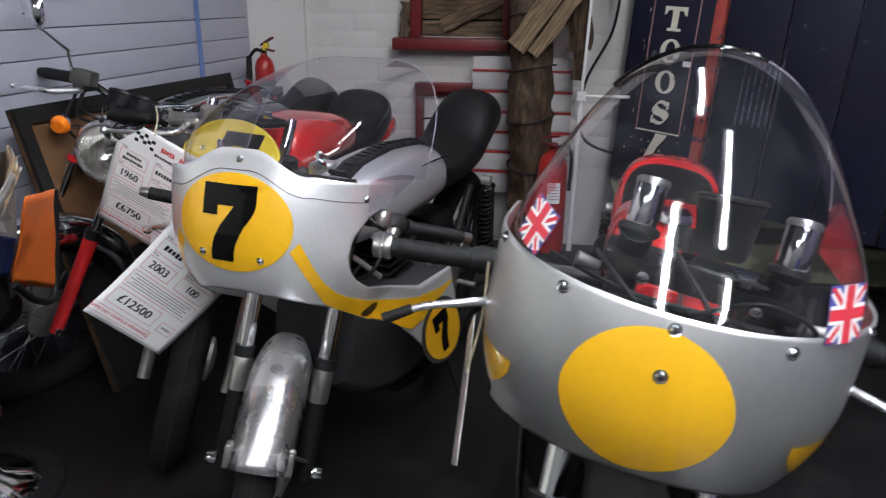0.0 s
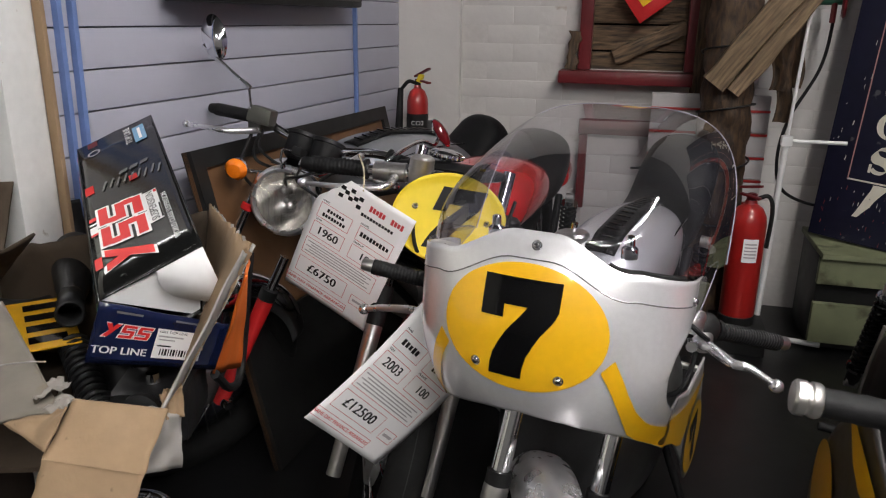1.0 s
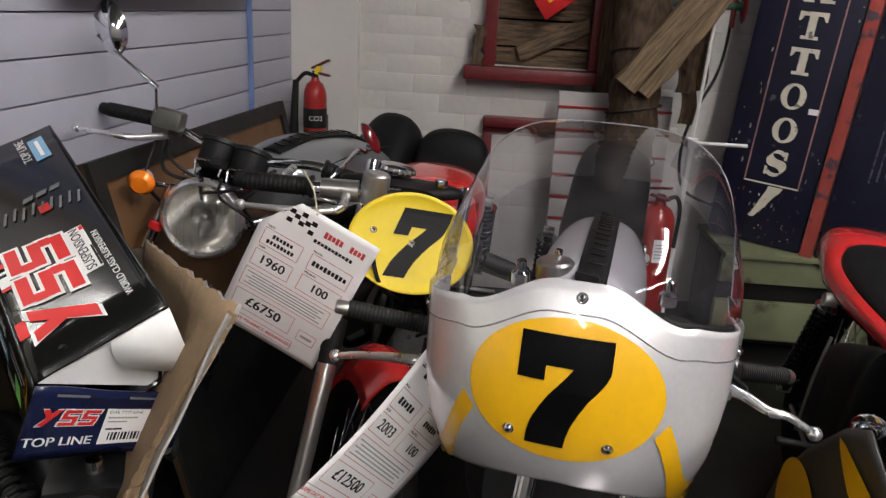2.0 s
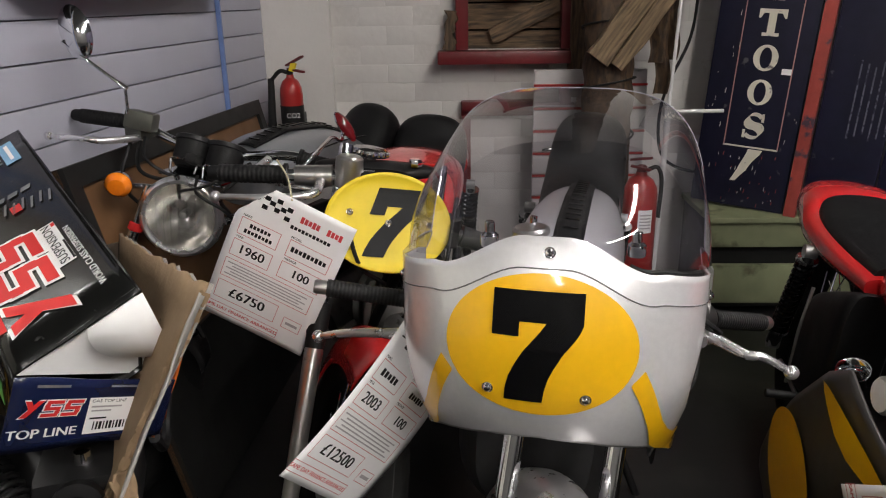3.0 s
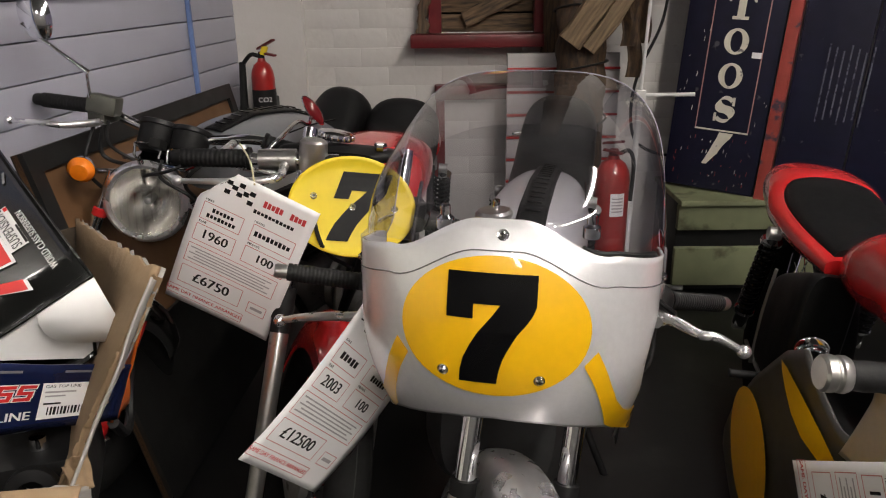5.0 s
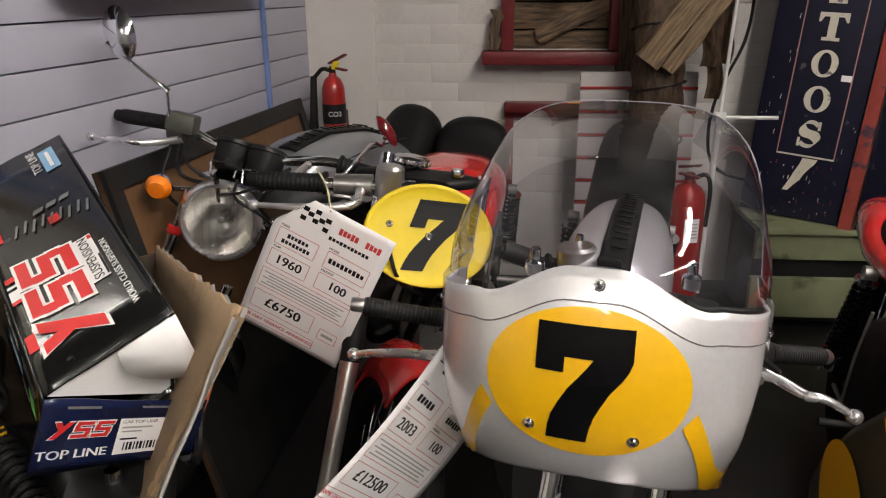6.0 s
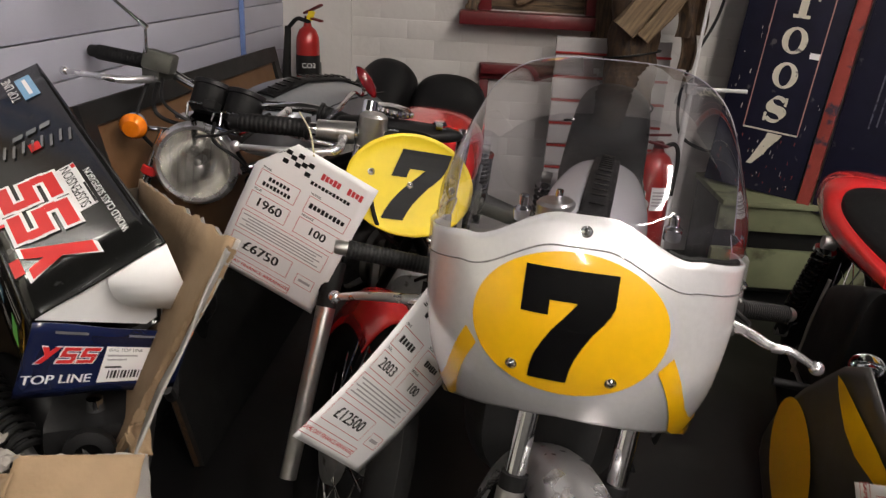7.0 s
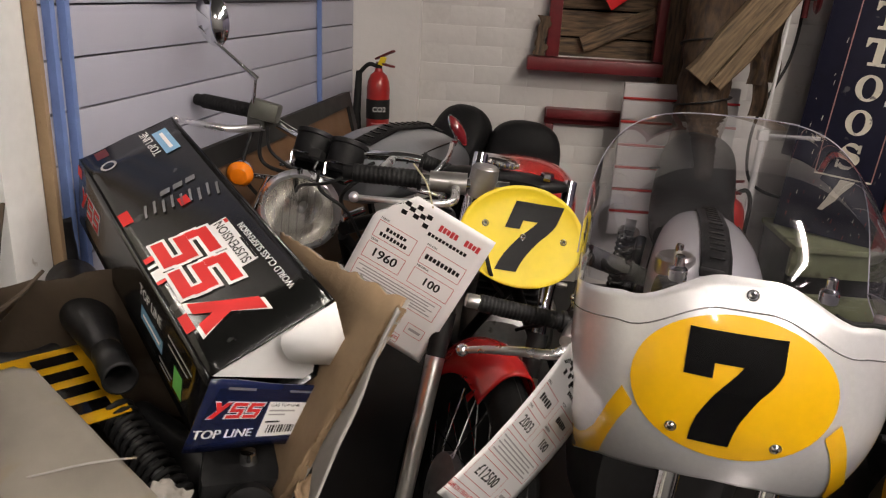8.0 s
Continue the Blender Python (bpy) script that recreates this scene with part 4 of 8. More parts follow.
class Fairing:
    """A race fairing: plan curve from the nose round to the sides, with hand cut-outs, in a bike's own frame."""

    def __init__(self, w, d, power, nose_z, rake, chin, side, top, bottom, notch, slope=0.03, y0=0.0):
        self.y0, self.rise = y0, 0.0
        self.w, self.d, self.n, self.nose_z, self.rake, self.chin = w, d, power, nose_z, rake, chin
        self.side, self.top, self.bottom, self.notch, self.slope = side, top, bottom, notch, slope
        ph = np.linspace(0, math.pi / 2, 240)
        xs, ys = w * np.sin(ph) ** (2 / power), d * (1 - np.cos(ph) ** (2 / power))
        s = np.r_[0, np.cumsum(np.hypot(np.diff(xs), np.diff(ys)))]
        self.s, self.xs, self.ys, self.u1 = s, xs, ys, float(s[-1])
        self.u2 = self.u1 + side

    def at(self, u, z, out=0.0):
        a = min(abs(u), self.u2)
        if a <= self.u1:
            x, y, back = float(np.interp(a, self.s, self.xs)), float(np.interp(a, self.s, self.ys)), a / self.u1
        else:
            e = a - self.u1
            x, y, back = self.w + self.slope * e, self.d + e, 1.0
        y += self.y0
        front = 1 - back ** 2.2
        dz = z - self.nose_z
        lean = self.rake * dz * dz if dz > 0 else self.chin * dz * dz
        y += lean * (0.25 + 0.75 * front)
        low = max(0.0, min(1.0, (self.nose_z - z) / 0.15))
        x *= 1 - 0.26 * low ** 1.4 * (0.46 + 0.54 * front)
        p = Vector((math.copysign(x, u) if u else 0.0, y, z))
        if out:
            e = 0.004
            n = (self.at(u + e, z) - self.at(u - e, z)).cross(self.at(u, z + e) - self.at(u, z - e))
            p += n.normalized() * out
        return p

    def normal(self, u, z):
        return (self.at(u, z, 0.01) - self.at(u, z)).normalized()

    def mesh(self, nu=220, rows=16):
        """Rows below and above the cut-out share their middle line in front and part at the notch."""
        un, uc, zc, rz = self.notch
        bm = bmesh.new()
        lower, upper = [], []
        us = [self.u2 * (2 * i / nu - 1) for i in range(nu + 1)]
        for u in us:
            a = abs(u)
            t, b = self.top(a), self.bottom(a)
            open_z = 0.0
            if a > un:
                k = min(1.0, (a - un) / max(1e-6, uc - un))
                open_z = rz * math.sqrt(max(0.0, 1 - (1 - k) ** 2))
            mid = zc if b < zc < t else (b + t) / 2
            lo_t, up_b = max(b + 0.002, mid - open_z + self.rise * soft_step(a - un - 0.03)), min(t - 0.002, mid + open_z * 0.75)
            w = min(1.0, max(0.0, (a - self.wing + 0.06) / 0.06))
            rnd, c = math.sqrt(max(0.0, 1 - w * w)), (up_b + t) / 2 + 0.2 * (t - up_b)
            if w > 0:
                up_b, t = c - (c - up_b) * rnd, c + (t - c) * rnd
            lower.append([bm.verts.new(self.at(u, b + (lo_t - b) * j / rows)) for j in range(rows + 1)])
            if open_z:
                upper.append([bm.verts.new(self.at(u, up_b + (t - up_b) * j / rows)) for j in range(rows + 1)])
            else:
                upper.append([lower[-1][rows]] + [bm.verts.new(self.at(u, mid + (t - mid) * j / rows)) for j in range(1, rows + 1)])
        tip = self.wing
        for i in range(nu):
            for grp, is_up in ((lower, False), (upper, True)):
                if is_up and max(abs(us[i]), abs(us[i + 1])) > tip:
                    continue
                for j in range(rows):
                    vs = [grp[i][j], grp[i + 1][j], grp[i + 1][j + 1], grp[i][j + 1]]
                    if len({v.index if v.index >= 0 else id(v) for v in vs}) == 4:
                        bm.faces.new(vs)
        loose = [v for v in bm.verts if not v.link_faces]
        bmesh.ops.delete(bm, geom=loose, context="VERTS")
        return bm

    def band(self, cols, out=0.0018, rows=5):
        """A stripe along the skin: columns of (u, z low, z high)."""
        fine = []
        for (ua, la, ha), (ub, lb, hb) in zip(cols, cols[1:]):
            n = max(1, int(abs(ua - ub) / 0.008))
            fine += [(ua + (ub - ua) * k / n, la + (lb - la) * k / n, ha + (hb - ha) * k / n) for k in range(n)]
        fine.append(cols[-1])
        bm = bmesh.new()
        vs = [[bm.verts.new(self.at(u, l + (h - l) * c / rows, out)) for c in range(rows + 1)] for u, l, h in fine]
        for a, b in zip(vs, vs[1:]):
            for c in range(rows):
                bm.faces.new((a[c], a[c + 1], b[c + 1], b[c]))
        return bm

    def decal(self, strips, out=0.0018, cols=14):
        """Strips of (z, u left, u right), laid on the skin."""
        bm = bmesh.new()
        for rows in strips:
            fine = []
            for (za, la, ra), (zb, lb, rb) in zip(rows, rows[1:]):
                n = max(1, int(abs(za - zb) / 0.008))
                fine += [(za + (zb - za) * k / n, la + (lb - la) * k / n, ra + (rb - ra) * k / n) for k in range(n)]
            fine.append(rows[-1])
            vs = [[bm.verts.new(self.at(l + (r - l) * c / cols, z, out)) for c in range(cols + 1)] for z, l, r in fine]
            for a, b in zip(vs, vs[1:]):
                for c in range(cols):
                    bm.faces.new((a[c], a[c + 1], b[c + 1], b[c]))
        return bm

    def ellipse(self, u, z, a, b, n=30, turn=0.0):
        rows = []
        for k in range(n + 1):
            t = math.cos(math.pi * k / n)
            h = a * math.sqrt(max(0.0, 1 - t * t))
            sh = turn * b * t
            rows.append((z + b * t, u - h + sh, u + h + sh))
        return [rows]

    def seven(self, u, z, w, h):
        return [[(z + (zz - 0.5) * h, u + (l - 0.5) * w, u + (r - 0.5) * w) for zz, l, r in s] for s in SEVEN]


def windscreen(fr, parent, y1, z_mid, lift, label, wide=1.0, n_arch=2.3, n_rim=None, lean=0.0):
    """A clear bubble on the fairing's top edge: arches across, from the nose back to y1; the rear ones lean back and square up."""
    n_rim = n_rim or n_arch
    y_lo = fr.at(0, fr.top(0)).y + 0.002

    def f(u, v):
        t = v ** 1.6
        y = y_lo + (y1 - y_lo) * t
        # half width of the fairing at this y
        a = np.interp(y - (fr.at(0, fr.top(0)).y), np.r_[fr.ys, fr.d + 1.0], np.r_[fr.s, fr.u1 + 1.0])
        edge = fr.at(float(a), fr.top(float(a)))
        w = max(0.0015, edge.x * (1 - (1 - wide) * t))
        zb = fr.top(float(a)) - 0.004
        zm = fr.top(0) + (z_mid - fr.top(0)) * (1 - (1 - t) ** lift)
        an = math.pi * u
        c, s = math.cos(an), math.sin(an)
        p = 2 / (n_arch + (n_rim - n_arch) * t)
        x = -w * math.copysign(abs(c) ** p, c)
        z = zb + (zm - zb) * abs(s) ** p
        return Vector((x, y + lean * t * (z - zb), z))
    ob = part("windscreen", grid(f, 64, 44), GLASS, parent, label, 80)
    ob.visible_shadow = False
    edge = [f(k / 64, 1.0) for k in range(65)]
    return ob, edge


def steer_about(p, rake, angle):
    """A turn of the forks and bars by angle about the steering axis through p."""
    axis = Vector((0, math.sin(radians(rake)), math.cos(radians(rake))))
    return Matrix.Translation(p) @ Matrix.Rotation(radians(angle), 4, axis) @ Matrix.Translation(-Vector(p))


# ---------------------------------------------------------------- silver racer with number 7
A = thing("racing_motorcycle", "silver race motorcycle with yellow number seven on its fairing", "motorcycle", "racing motorcycles",
          pose(-0.525, 1.378, 0, 0, 5, -11))


def top_a(a):
    k = max(0.0, min(1.0, (a - 0.025) / 0.110))
    return 0.887 - 0.040 * (k * k * (3 - 2 * k)) - max(0.0, a - 0.145) * 0.20


def bot_a(a):
    return float(np.interp(a, [0, 0.07, 0.13, 0.17, 0.21, 0.25, 0.30, 0.40, 0.46, 0.50, 0.53, 0.60, 0.66, 0.70, 0.73],
                           [0.634, 0.628, 0.613, 0.600, 0.578, 0.556, 0.534, 0.474, 0.400, 0.335, 0.275, 0.238, 0.255, 0.31, 0.37]))


FA = Fairing(0.198, 0.150, 2.3, 0.715, 1.7, 3.2, 0.45, top_a, bot_a, (0.214, 0.305, 0.702, 0.080), 0.03, -0.045)
FA.wing, FA.rise = 0.385, -0.42
fa = part("fairing", FA.mesh(), SILVER, A, "glossy silver race fairing", 60)
fa.modifiers.new("thick", "SOLIDIFY").thickness = 0.004
seam = [FA.at(u, FA.top(abs(u)) - 0.034, 0.0006) for u in np.linspace(-0.27, 0.27, 60)]
part("seam", tube(seam, 0.0009, 5), GREY_PRINT, fa)
disc = part("number_disc", FA.decal(FA.ellipse(-0.001, 0.763, 0.116, 0.085), cols=24), YELLOW, fa, "yellow oval number disc")
part("number", FA.decal(FA.seven(-0.004, 0.763, 0.1056, 0.132), out=0.003), BLACK, disc, "black figure seven")
for s in (-1, 1):
    cols = ((0.109, 0.719, 0.722), (0.125, 0.692, 0.738), (0.150, 0.645, 0.688), (0.168, 0.610, 0.658), (0.190, 0.588, 0.634), (0.212, 0.572, 0.618), (0.25, 0.553, 0.600), (0.30, 0.533, 0.580),
            (0.36, 0.500, 0.555), (0.42, 0.452, 0.530), (0.46, 0.425, 0.514), (0.52, 0.425, 0.492), (0.60, 0.432, 0.474), (0.66, 0.444, 0.464), (0.73, 0.455, 0.458))
    part("stripe", FA.band([(s * u, max(l, bot_a(u) + 0.003), h) for u, l, h in cols]), YELLOW, fa, "yellow stripe")
    part("stripe_mark", FA.decal(FA.ellipse(s * 0.292, 0.561, 0.034, 0.010), out=0.003), DIAL_BROWN, fa, "dark maker's mark")
    # dark ring puts the shade on the fairing's silver into colour
    part("disc_border", FA.decal(FA.ellipse(s * 0.603, 0.340, 0.122, 0.104), out=0.0026), SIDE_GREY, fa, "dark grey border, shade painted on the silver")
    sd = part("side_disc", FA.decal(FA.ellipse(s * 0.608, 0.338, 0.108, 0.092), out=0.0036), YELLOW, fa, "yellow side number disc")
    part("number", FA.decal(FA.seven(s * 0.606, 0.338, 0.090, 0.13), out=0.0048), BLACK, sd)
for u, z in ((0.0046, 0.870), (-0.061, 0.708), (0.056, 0.704), (0.258, 0.797), (-0.258, 0.797)):
    screw(fa, FA.at(u, z, 0.002), FA.normal(u, z))
wsA, edgeA = windscreen(FA, A, 0.321, 1.004, 1.9, "clear acrylic bubble windscreen", 1.07, 2.4, 3.4, 0.76)
KA = Matrix.Translation((0, 0, 0.80)) @ Matrix.Rotation(radians(-4.5), 4, "Y") @ Matrix.Translation((0, 0, -0.80))
fa.matrix_basis = KA
wsA.matrix_basis = KA
part("rim_edge", tube(edgeA, 0.0010, 6), ACRYLIC_EDGE, wsA)
part("edge_trim", tube([FA.at(u, top_a(u) + 0.001, -0.010) for u in np.linspace(0.10, 0.235, 24)], 0.0052, 8), RUBBER, fa, "black rubber edging")
for s in (-1, 1):
    lobe = [(0.262, 0.772, 0.826), (0.31, 0.768, 0.824), (0.36, 0.772, 0.817), (0.41, 0.780, 0.808), (0.445, 0.786, 0.800), (0.462, 0.791, 0.794)]
    lb_ob = part("screen_wing", FA.band([(s * u, l, h) for u, l, h in lobe], 0.004, 6), GLASS, wsA, "clear rearward wing of the screen")
    lb_ob.visible_shadow = False
    part("wing_edge", tube([FA.at(s * u, l, 0.004) for u, l, h in lobe[1:]] + [FA.at(s * u, h, 0.004) for u, l, h in lobe[::-1][:4]], 0.0009, 6), ACRYLIC_EDGE, wsA)

SA = steer_about((0, 0.24, 0.70), 26, 12)
RA = radians(26)
fdir = Vector((0, -math.sin(RA), -math.cos(RA)))
off = Vector((0, -0.045 * math.cos(RA), 0.045 * math.sin(RA)))


def fork_legs(parent, m, head, span, top, seal, axle, r, lower, lr, gaiter=None):
    """Two fork tubes with their lower legs, by distances down the steering axis from the head."""
    for s in (-1, 1):
        p0 = Vector(head) + off + Vector((s * span / 2, 0, 0))
        tb = part("fork_tube", moved(tube([p0 + fdir * top, p0 + fdir * seal], r, 18), m), CHROME, parent)
        part("fork_lower", moved(tube([p0 + fdir * (seal - 0.01), p0 + fdir * seal, p0 + fdir * (seal + 0.08), p0 + fdir * axle], [lr * 1.0, lr * 1.08, lr, lr * 0.92], 18), m), lower, tb)
        part("dust_seal", moved(tube([p0 + fdir * (seal - 0.03), p0 + fdir * (seal - 0.004)], lr * 1.12, 18), m), RUBBER, tb)
        if gaiter:
            part("gaiter", moved(tube([p0 + fdir * (seal - gaiter), p0 + fdir * (seal - 0.03)], lr * 1.2, 18), m), RUBBER, tb)
    return Vector(head) + off + fdir * axle


# its fork stands nearly upright and turns to the open side
A_INV = A.matrix_basis.inverted()
axle_a = Vector((-0.458, 1.367, 0.246))
up_a = Vector((0.150, 0.284, 0.947)).normalized()
na = Vector((0.963, 0.270, 0.0))
na = (na - up_a * na.dot(up_a)).normalized()
fa_y = up_a.cross(na)
MAF = A_INV @ Matrix(((na.x, fa_y.x, up_a.x, axle_a.x), (na.y, fa_y.y, up_a.y, axle_a.y), (na.z, fa_y.z, up_a.z, axle_a.z), (0, 0, 0, 1)))
for s in (-1, 1):
    x = s * 0.079
    tb = part("fork_tube", moved(tube([(x, 0, 0.53), (x, 0, 0.19)], 0.0150, 18), MAF), CHROME, A)
    part("fork_lower", moved(tube([(x, 0, 0.165), (x, 0, 0.10), (x, 0, -0.015)], [0.0185, 0.0180, 0.0175], 18), MAF), ENGINE, tb)
    part("dust_seal", moved(tube([(x, 0, 0.234), (x, 0, 0.212)], 0.0196, 18), MAF), RUBBER, tb)
    part("fork_collar", moved(lathe([(0.015, 0.214), (0.0190, 0.212), (0.0202, 0.206), (0.0202, 0.150), (0.0190, 0.145), (0.015, 0.144)], 24), MAF @ Matrix.Translation((x, 0, 0))), ALLOY, tb, "bright alloy fork collar")
    part("axle_nut", moved(lathe([(0, 0.02), (0.011, 0.019), (0.013, 0.013), (0.013, 0), (0, 0)], 10, along((s * 0.095, 0, 0.0), (s * 0.3, 0, 0.0))), MAF), CHROME, tb)
for k, dz in enumerate((0.02, 0.14)):
    part("fork_yoke", moved(box((0, 0.26 - dz * 0.48, 0.705 - dz), (0.21, 0.07, 0.026), None, 0.006), SA), DULL_ALLOY, A)
wheel("front_wheel", A, MAF, 0.243, 0.068, "black tyred spoked front wheel")
fn = fender(A, MAF, 0.266, 0.112, -72, 72, POLISHED, "polished alloy front fender", 0.55)
for s in (-1, 1):
    part("stay", moved(tube([(s * 0.054, -0.225, 0.110), (s * 0.079, 0.0, 0.02)], 0.004, 8), MAF), ALLOY, fn)
    part("bracket", moved(box((s * 0.053, -0.228, 0.100), (0.010, 0.026, 0.040), None, 0.003), MAF), ALLOY, fn)
    part("rivet", moved(lathe([(0, 0.005), (0.005, 0.0035), (0.006, 0)], 12, along((s * 0.052, -0.225, 0.118), (s * 0.12, -0.36, 0.20))), MAF), ALLOY, fn)
for s in (-1, 1):
    g0, g1 = (Vector((-0.208, 0.205, 0.690)), Vector((-0.338, 0.160, 0.708))) if s < 0 else (Vector((0.226, 0.215, 0.728)), Vector((0.318, 0.300, 0.700)))
    gd = (g1 - g0).normalized()
    hb = part("handlebar", tube([g0 - gd * 0.11, g1], 0.011, 14), FRAME_BLACK, A)
    part("clamp", lathe([(0, -0.016), (0.021, -0.016), (0.024, -0.010), (0.024, 0.010), (0.021, 0.016), (0, 0.016)], 20, along(g0 - gd * 0.024, g1)), FRAME_BLACK, hb)
    part("perch", tube([g0 - gd * 0.02, g0 - gd * 0.012 + Vector((0, -0.045, -0.012))], [0.016, 0.012], 14), ALLOY, hb)
    grip(hb, g0, g1, 0.0135, ALLOY)
    if s < 0:
        lever(hb, [(-0.190, 0.165, 0.668), (-0.215, 0.145, 0.660), (-0.26, 0.145, 0.653), (-0.31, 0.150, 0.640), (-0.350, 0.163, 0.622)])
    else:
        lever(hb, [(0.205, 0.150, 0.732), (0.235, 0.135, 0.730), (0.262, 0.115, 0.727), (0.285, 0.112, 0.728), (0.321, 0.112, 0.713)], 0.0058)
for pts in ([(0.20, 0.18, 0.735), (0.22, 0.10, 0.76), (0.12, 0.12, 0.80), (0.03, 0.22, 0.72)], [(0.21, 0.19, 0.72), (0.20, 0.12, 0.66), (0.12, 0.20, 0.60), (0.06, 0.40, 0.56)],
            [(0.19, 0.20, 0.73), (0.17, 0.30, 0.70), (0.14, 0.42, 0.60), (0.10, 0.55, 0.50)], [(-0.20, 0.19, 0.68), (-0.18, 0.12, 0.64), (-0.10, 0.20, 0.58), (-0.04, 0.42, 0.54)]):
    part("cable", tube(curve_pts(pts), 0.0038, 8), RUBBER, A)
part("throttle_housing", lathe([(0, -0.018), (0.017, -0.018), (0.020, -0.01), (0.020, 0.012), (0.014, 0.018), (0, 0.018)], 22, along((0.212, 0.204, 0.731), (0.32, 0.30, 0.70))), DARK_METAL, A)
part("brake_reservoir", lathe([(0, 0), (0.016, 0), (0.018, 0.004), (0.018, 0.030), (0.015, 0.034), (0, 0.034)], 20, pose(0.195, 0.165, 0.735, -15, 0, 0)), ALLOY, A)
part("cable_adjuster", tube([(0.20, 0.15, 0.728), (0.205, 0.115, 0.735)], [0.006, 0.008], 10), CHROME, A)
part("fairing_bracket", tube(curve_pts([(0.17, 0.24, 0.60), (0.10, 0.26, 0.62), (0.02, 0.30, 0.62)]), 0.006, 10), DULL_ALLOY, A)
part("dash", moved(box((0.02, 0.20, 0.775), (0.26, 0.05, 0.035), None, 0.01), SA), FRAME_BLACK, A)
for p in ((-0.335, 1.432, 0.838), (-0.520, 1.432, 0.853)):
    part("fork_cap", moved(lathe([(0, 0), (0.015, 0), (0.016, 0.003), (0.016, 0.020), (0.011, 0.024), (0.009, 0.026), (0.009, 0.042), (0.006, 0.045), (0, 0.045)], 18), A_INV @ pose(*p) @ Matrix.Scale(0.72, 4)), CHROME, A, "chrome fork cap")


tankA = part("fuel_tank", loft(ease([(0.31, 0.006, 0.66, 0.045, 0.04, 0.05, 2.4), (0.335, 0.007, 0.67, 0.080, 0.075, 0.06, 2.6), (0.42, 0.009, 0.675, 0.098, 0.100, 0.065, 2.7),
                                      (0.58, 0.013, 0.675, 0.100, 0.108, 0.065, 2.7), (0.76, 0.017, 0.665, 0.088, 0.100, 0.06, 2.6), (0.86, 0.020, 0.655, 0.070, 0.075, 0.05, 2.4), (0.89, 0.020, 0.65, 0.045, 0.04, 0.03, 2.2)]), 40), SILVER_TANK, A, "silver tank with a black stripe")


def strap_f(u, v, cx=0.022, wd=0.052, y0=0.36, y1=0.86, prof=((0.335, 0.745), (0.42, 0.775), (0.58, 0.783), (0.76, 0.765), (0.86, 0.73)), lift=0.0085):
    y = y0 + (y1 - y0) * v
    z = float(np.interp(y, [p[0] for p in prof], [p[1] for p in prof]))
    return (cx * y + (u - 0.5) * wd, y, z + lift - 0.25 * ((u - 0.5) * wd) ** 2 * 20)


stp = part("tank_strap", grid(strap_f, 6, 40), LEATHER, tankA, "black perforated leather tank strap")
stp.modifiers.new("thick", "SOLIDIFY").thickness = 0.004
bm = bmesh.new()
for k in range(16):
    y = 0.40 + 0.028 * k
    p = Vector(strap_f(0.5, (y - 0.36) / 0.5))
    add_box(bm, p + Vector((0, 0, 0.004)), (0.026, 0.006, 0.003), None, 0.001)
part("strap_ribs", bm, BLACK, stp)
part("buckle", box((0.0, 0.360, 0.768), (0.040, 0.014, 0.010), None, 0.003), DARK_METAL, tankA)
fcA = part("filler_cap", lathe([(0, 0.012), (0.028, 0.011), (0.033, 0.006), (0.034, -0.02), (0, -0.02)], 30, pose(-0.056, 0.40, 0.762, 0, -8, 0)), ALLOY, tankA, "satin alloy filler cap")
part("bolt", lathe([(0, 0.020), (0.006, 0.020), (0.007, 0.012), (0.005, 0.0), (0, 0)], 12, pose(-0.054, 0.40, 0.772)), CHROME, fcA)
part("tank_line", tube([(0.094 + 0.004 * math.sin((y - 0.36) * 6), y, 0.722 + 0.02 * math.sin((y - 0.36) * 6)) for y in np.linspace(0.40, 0.84, 20)], 0.002, 6), BLACK, tankA)
seatA = part("seat", loft(ease([(0.84, 0.012, 0.67, 0.09, 0.035, 0.05, 2.6), (0.95, 0.012, 0.665, 0.10, 0.045, 0.05, 2.7), (1.10, 0.012, 0.68, 0.104, 0.055, 0.045, 2.7), (1.20, 0.012, 0.73, 0.103, 0.085, 0.06, 2.6),
                                (1.28, 0.012, 0.76, 0.098, 0.088, 0.07, 2.5), (1.36, 0.012, 0.76, 0.085, 0.07, 0.06, 2.3), (1.41, 0.012, 0.75, 0.06, 0.04, 0.04, 2.2)]), 36), LEATHER, A, "black humped race seat")
part("seat_seam", tube([(x, 1.165 + 0.03 * (1 - (x / 0.115) ** 2), 0.762 - 0.35 * abs(x) ** 1.6) for x in np.linspace(-0.11, 0.11, 20)], 0.003, 6), BLACK, seatA)


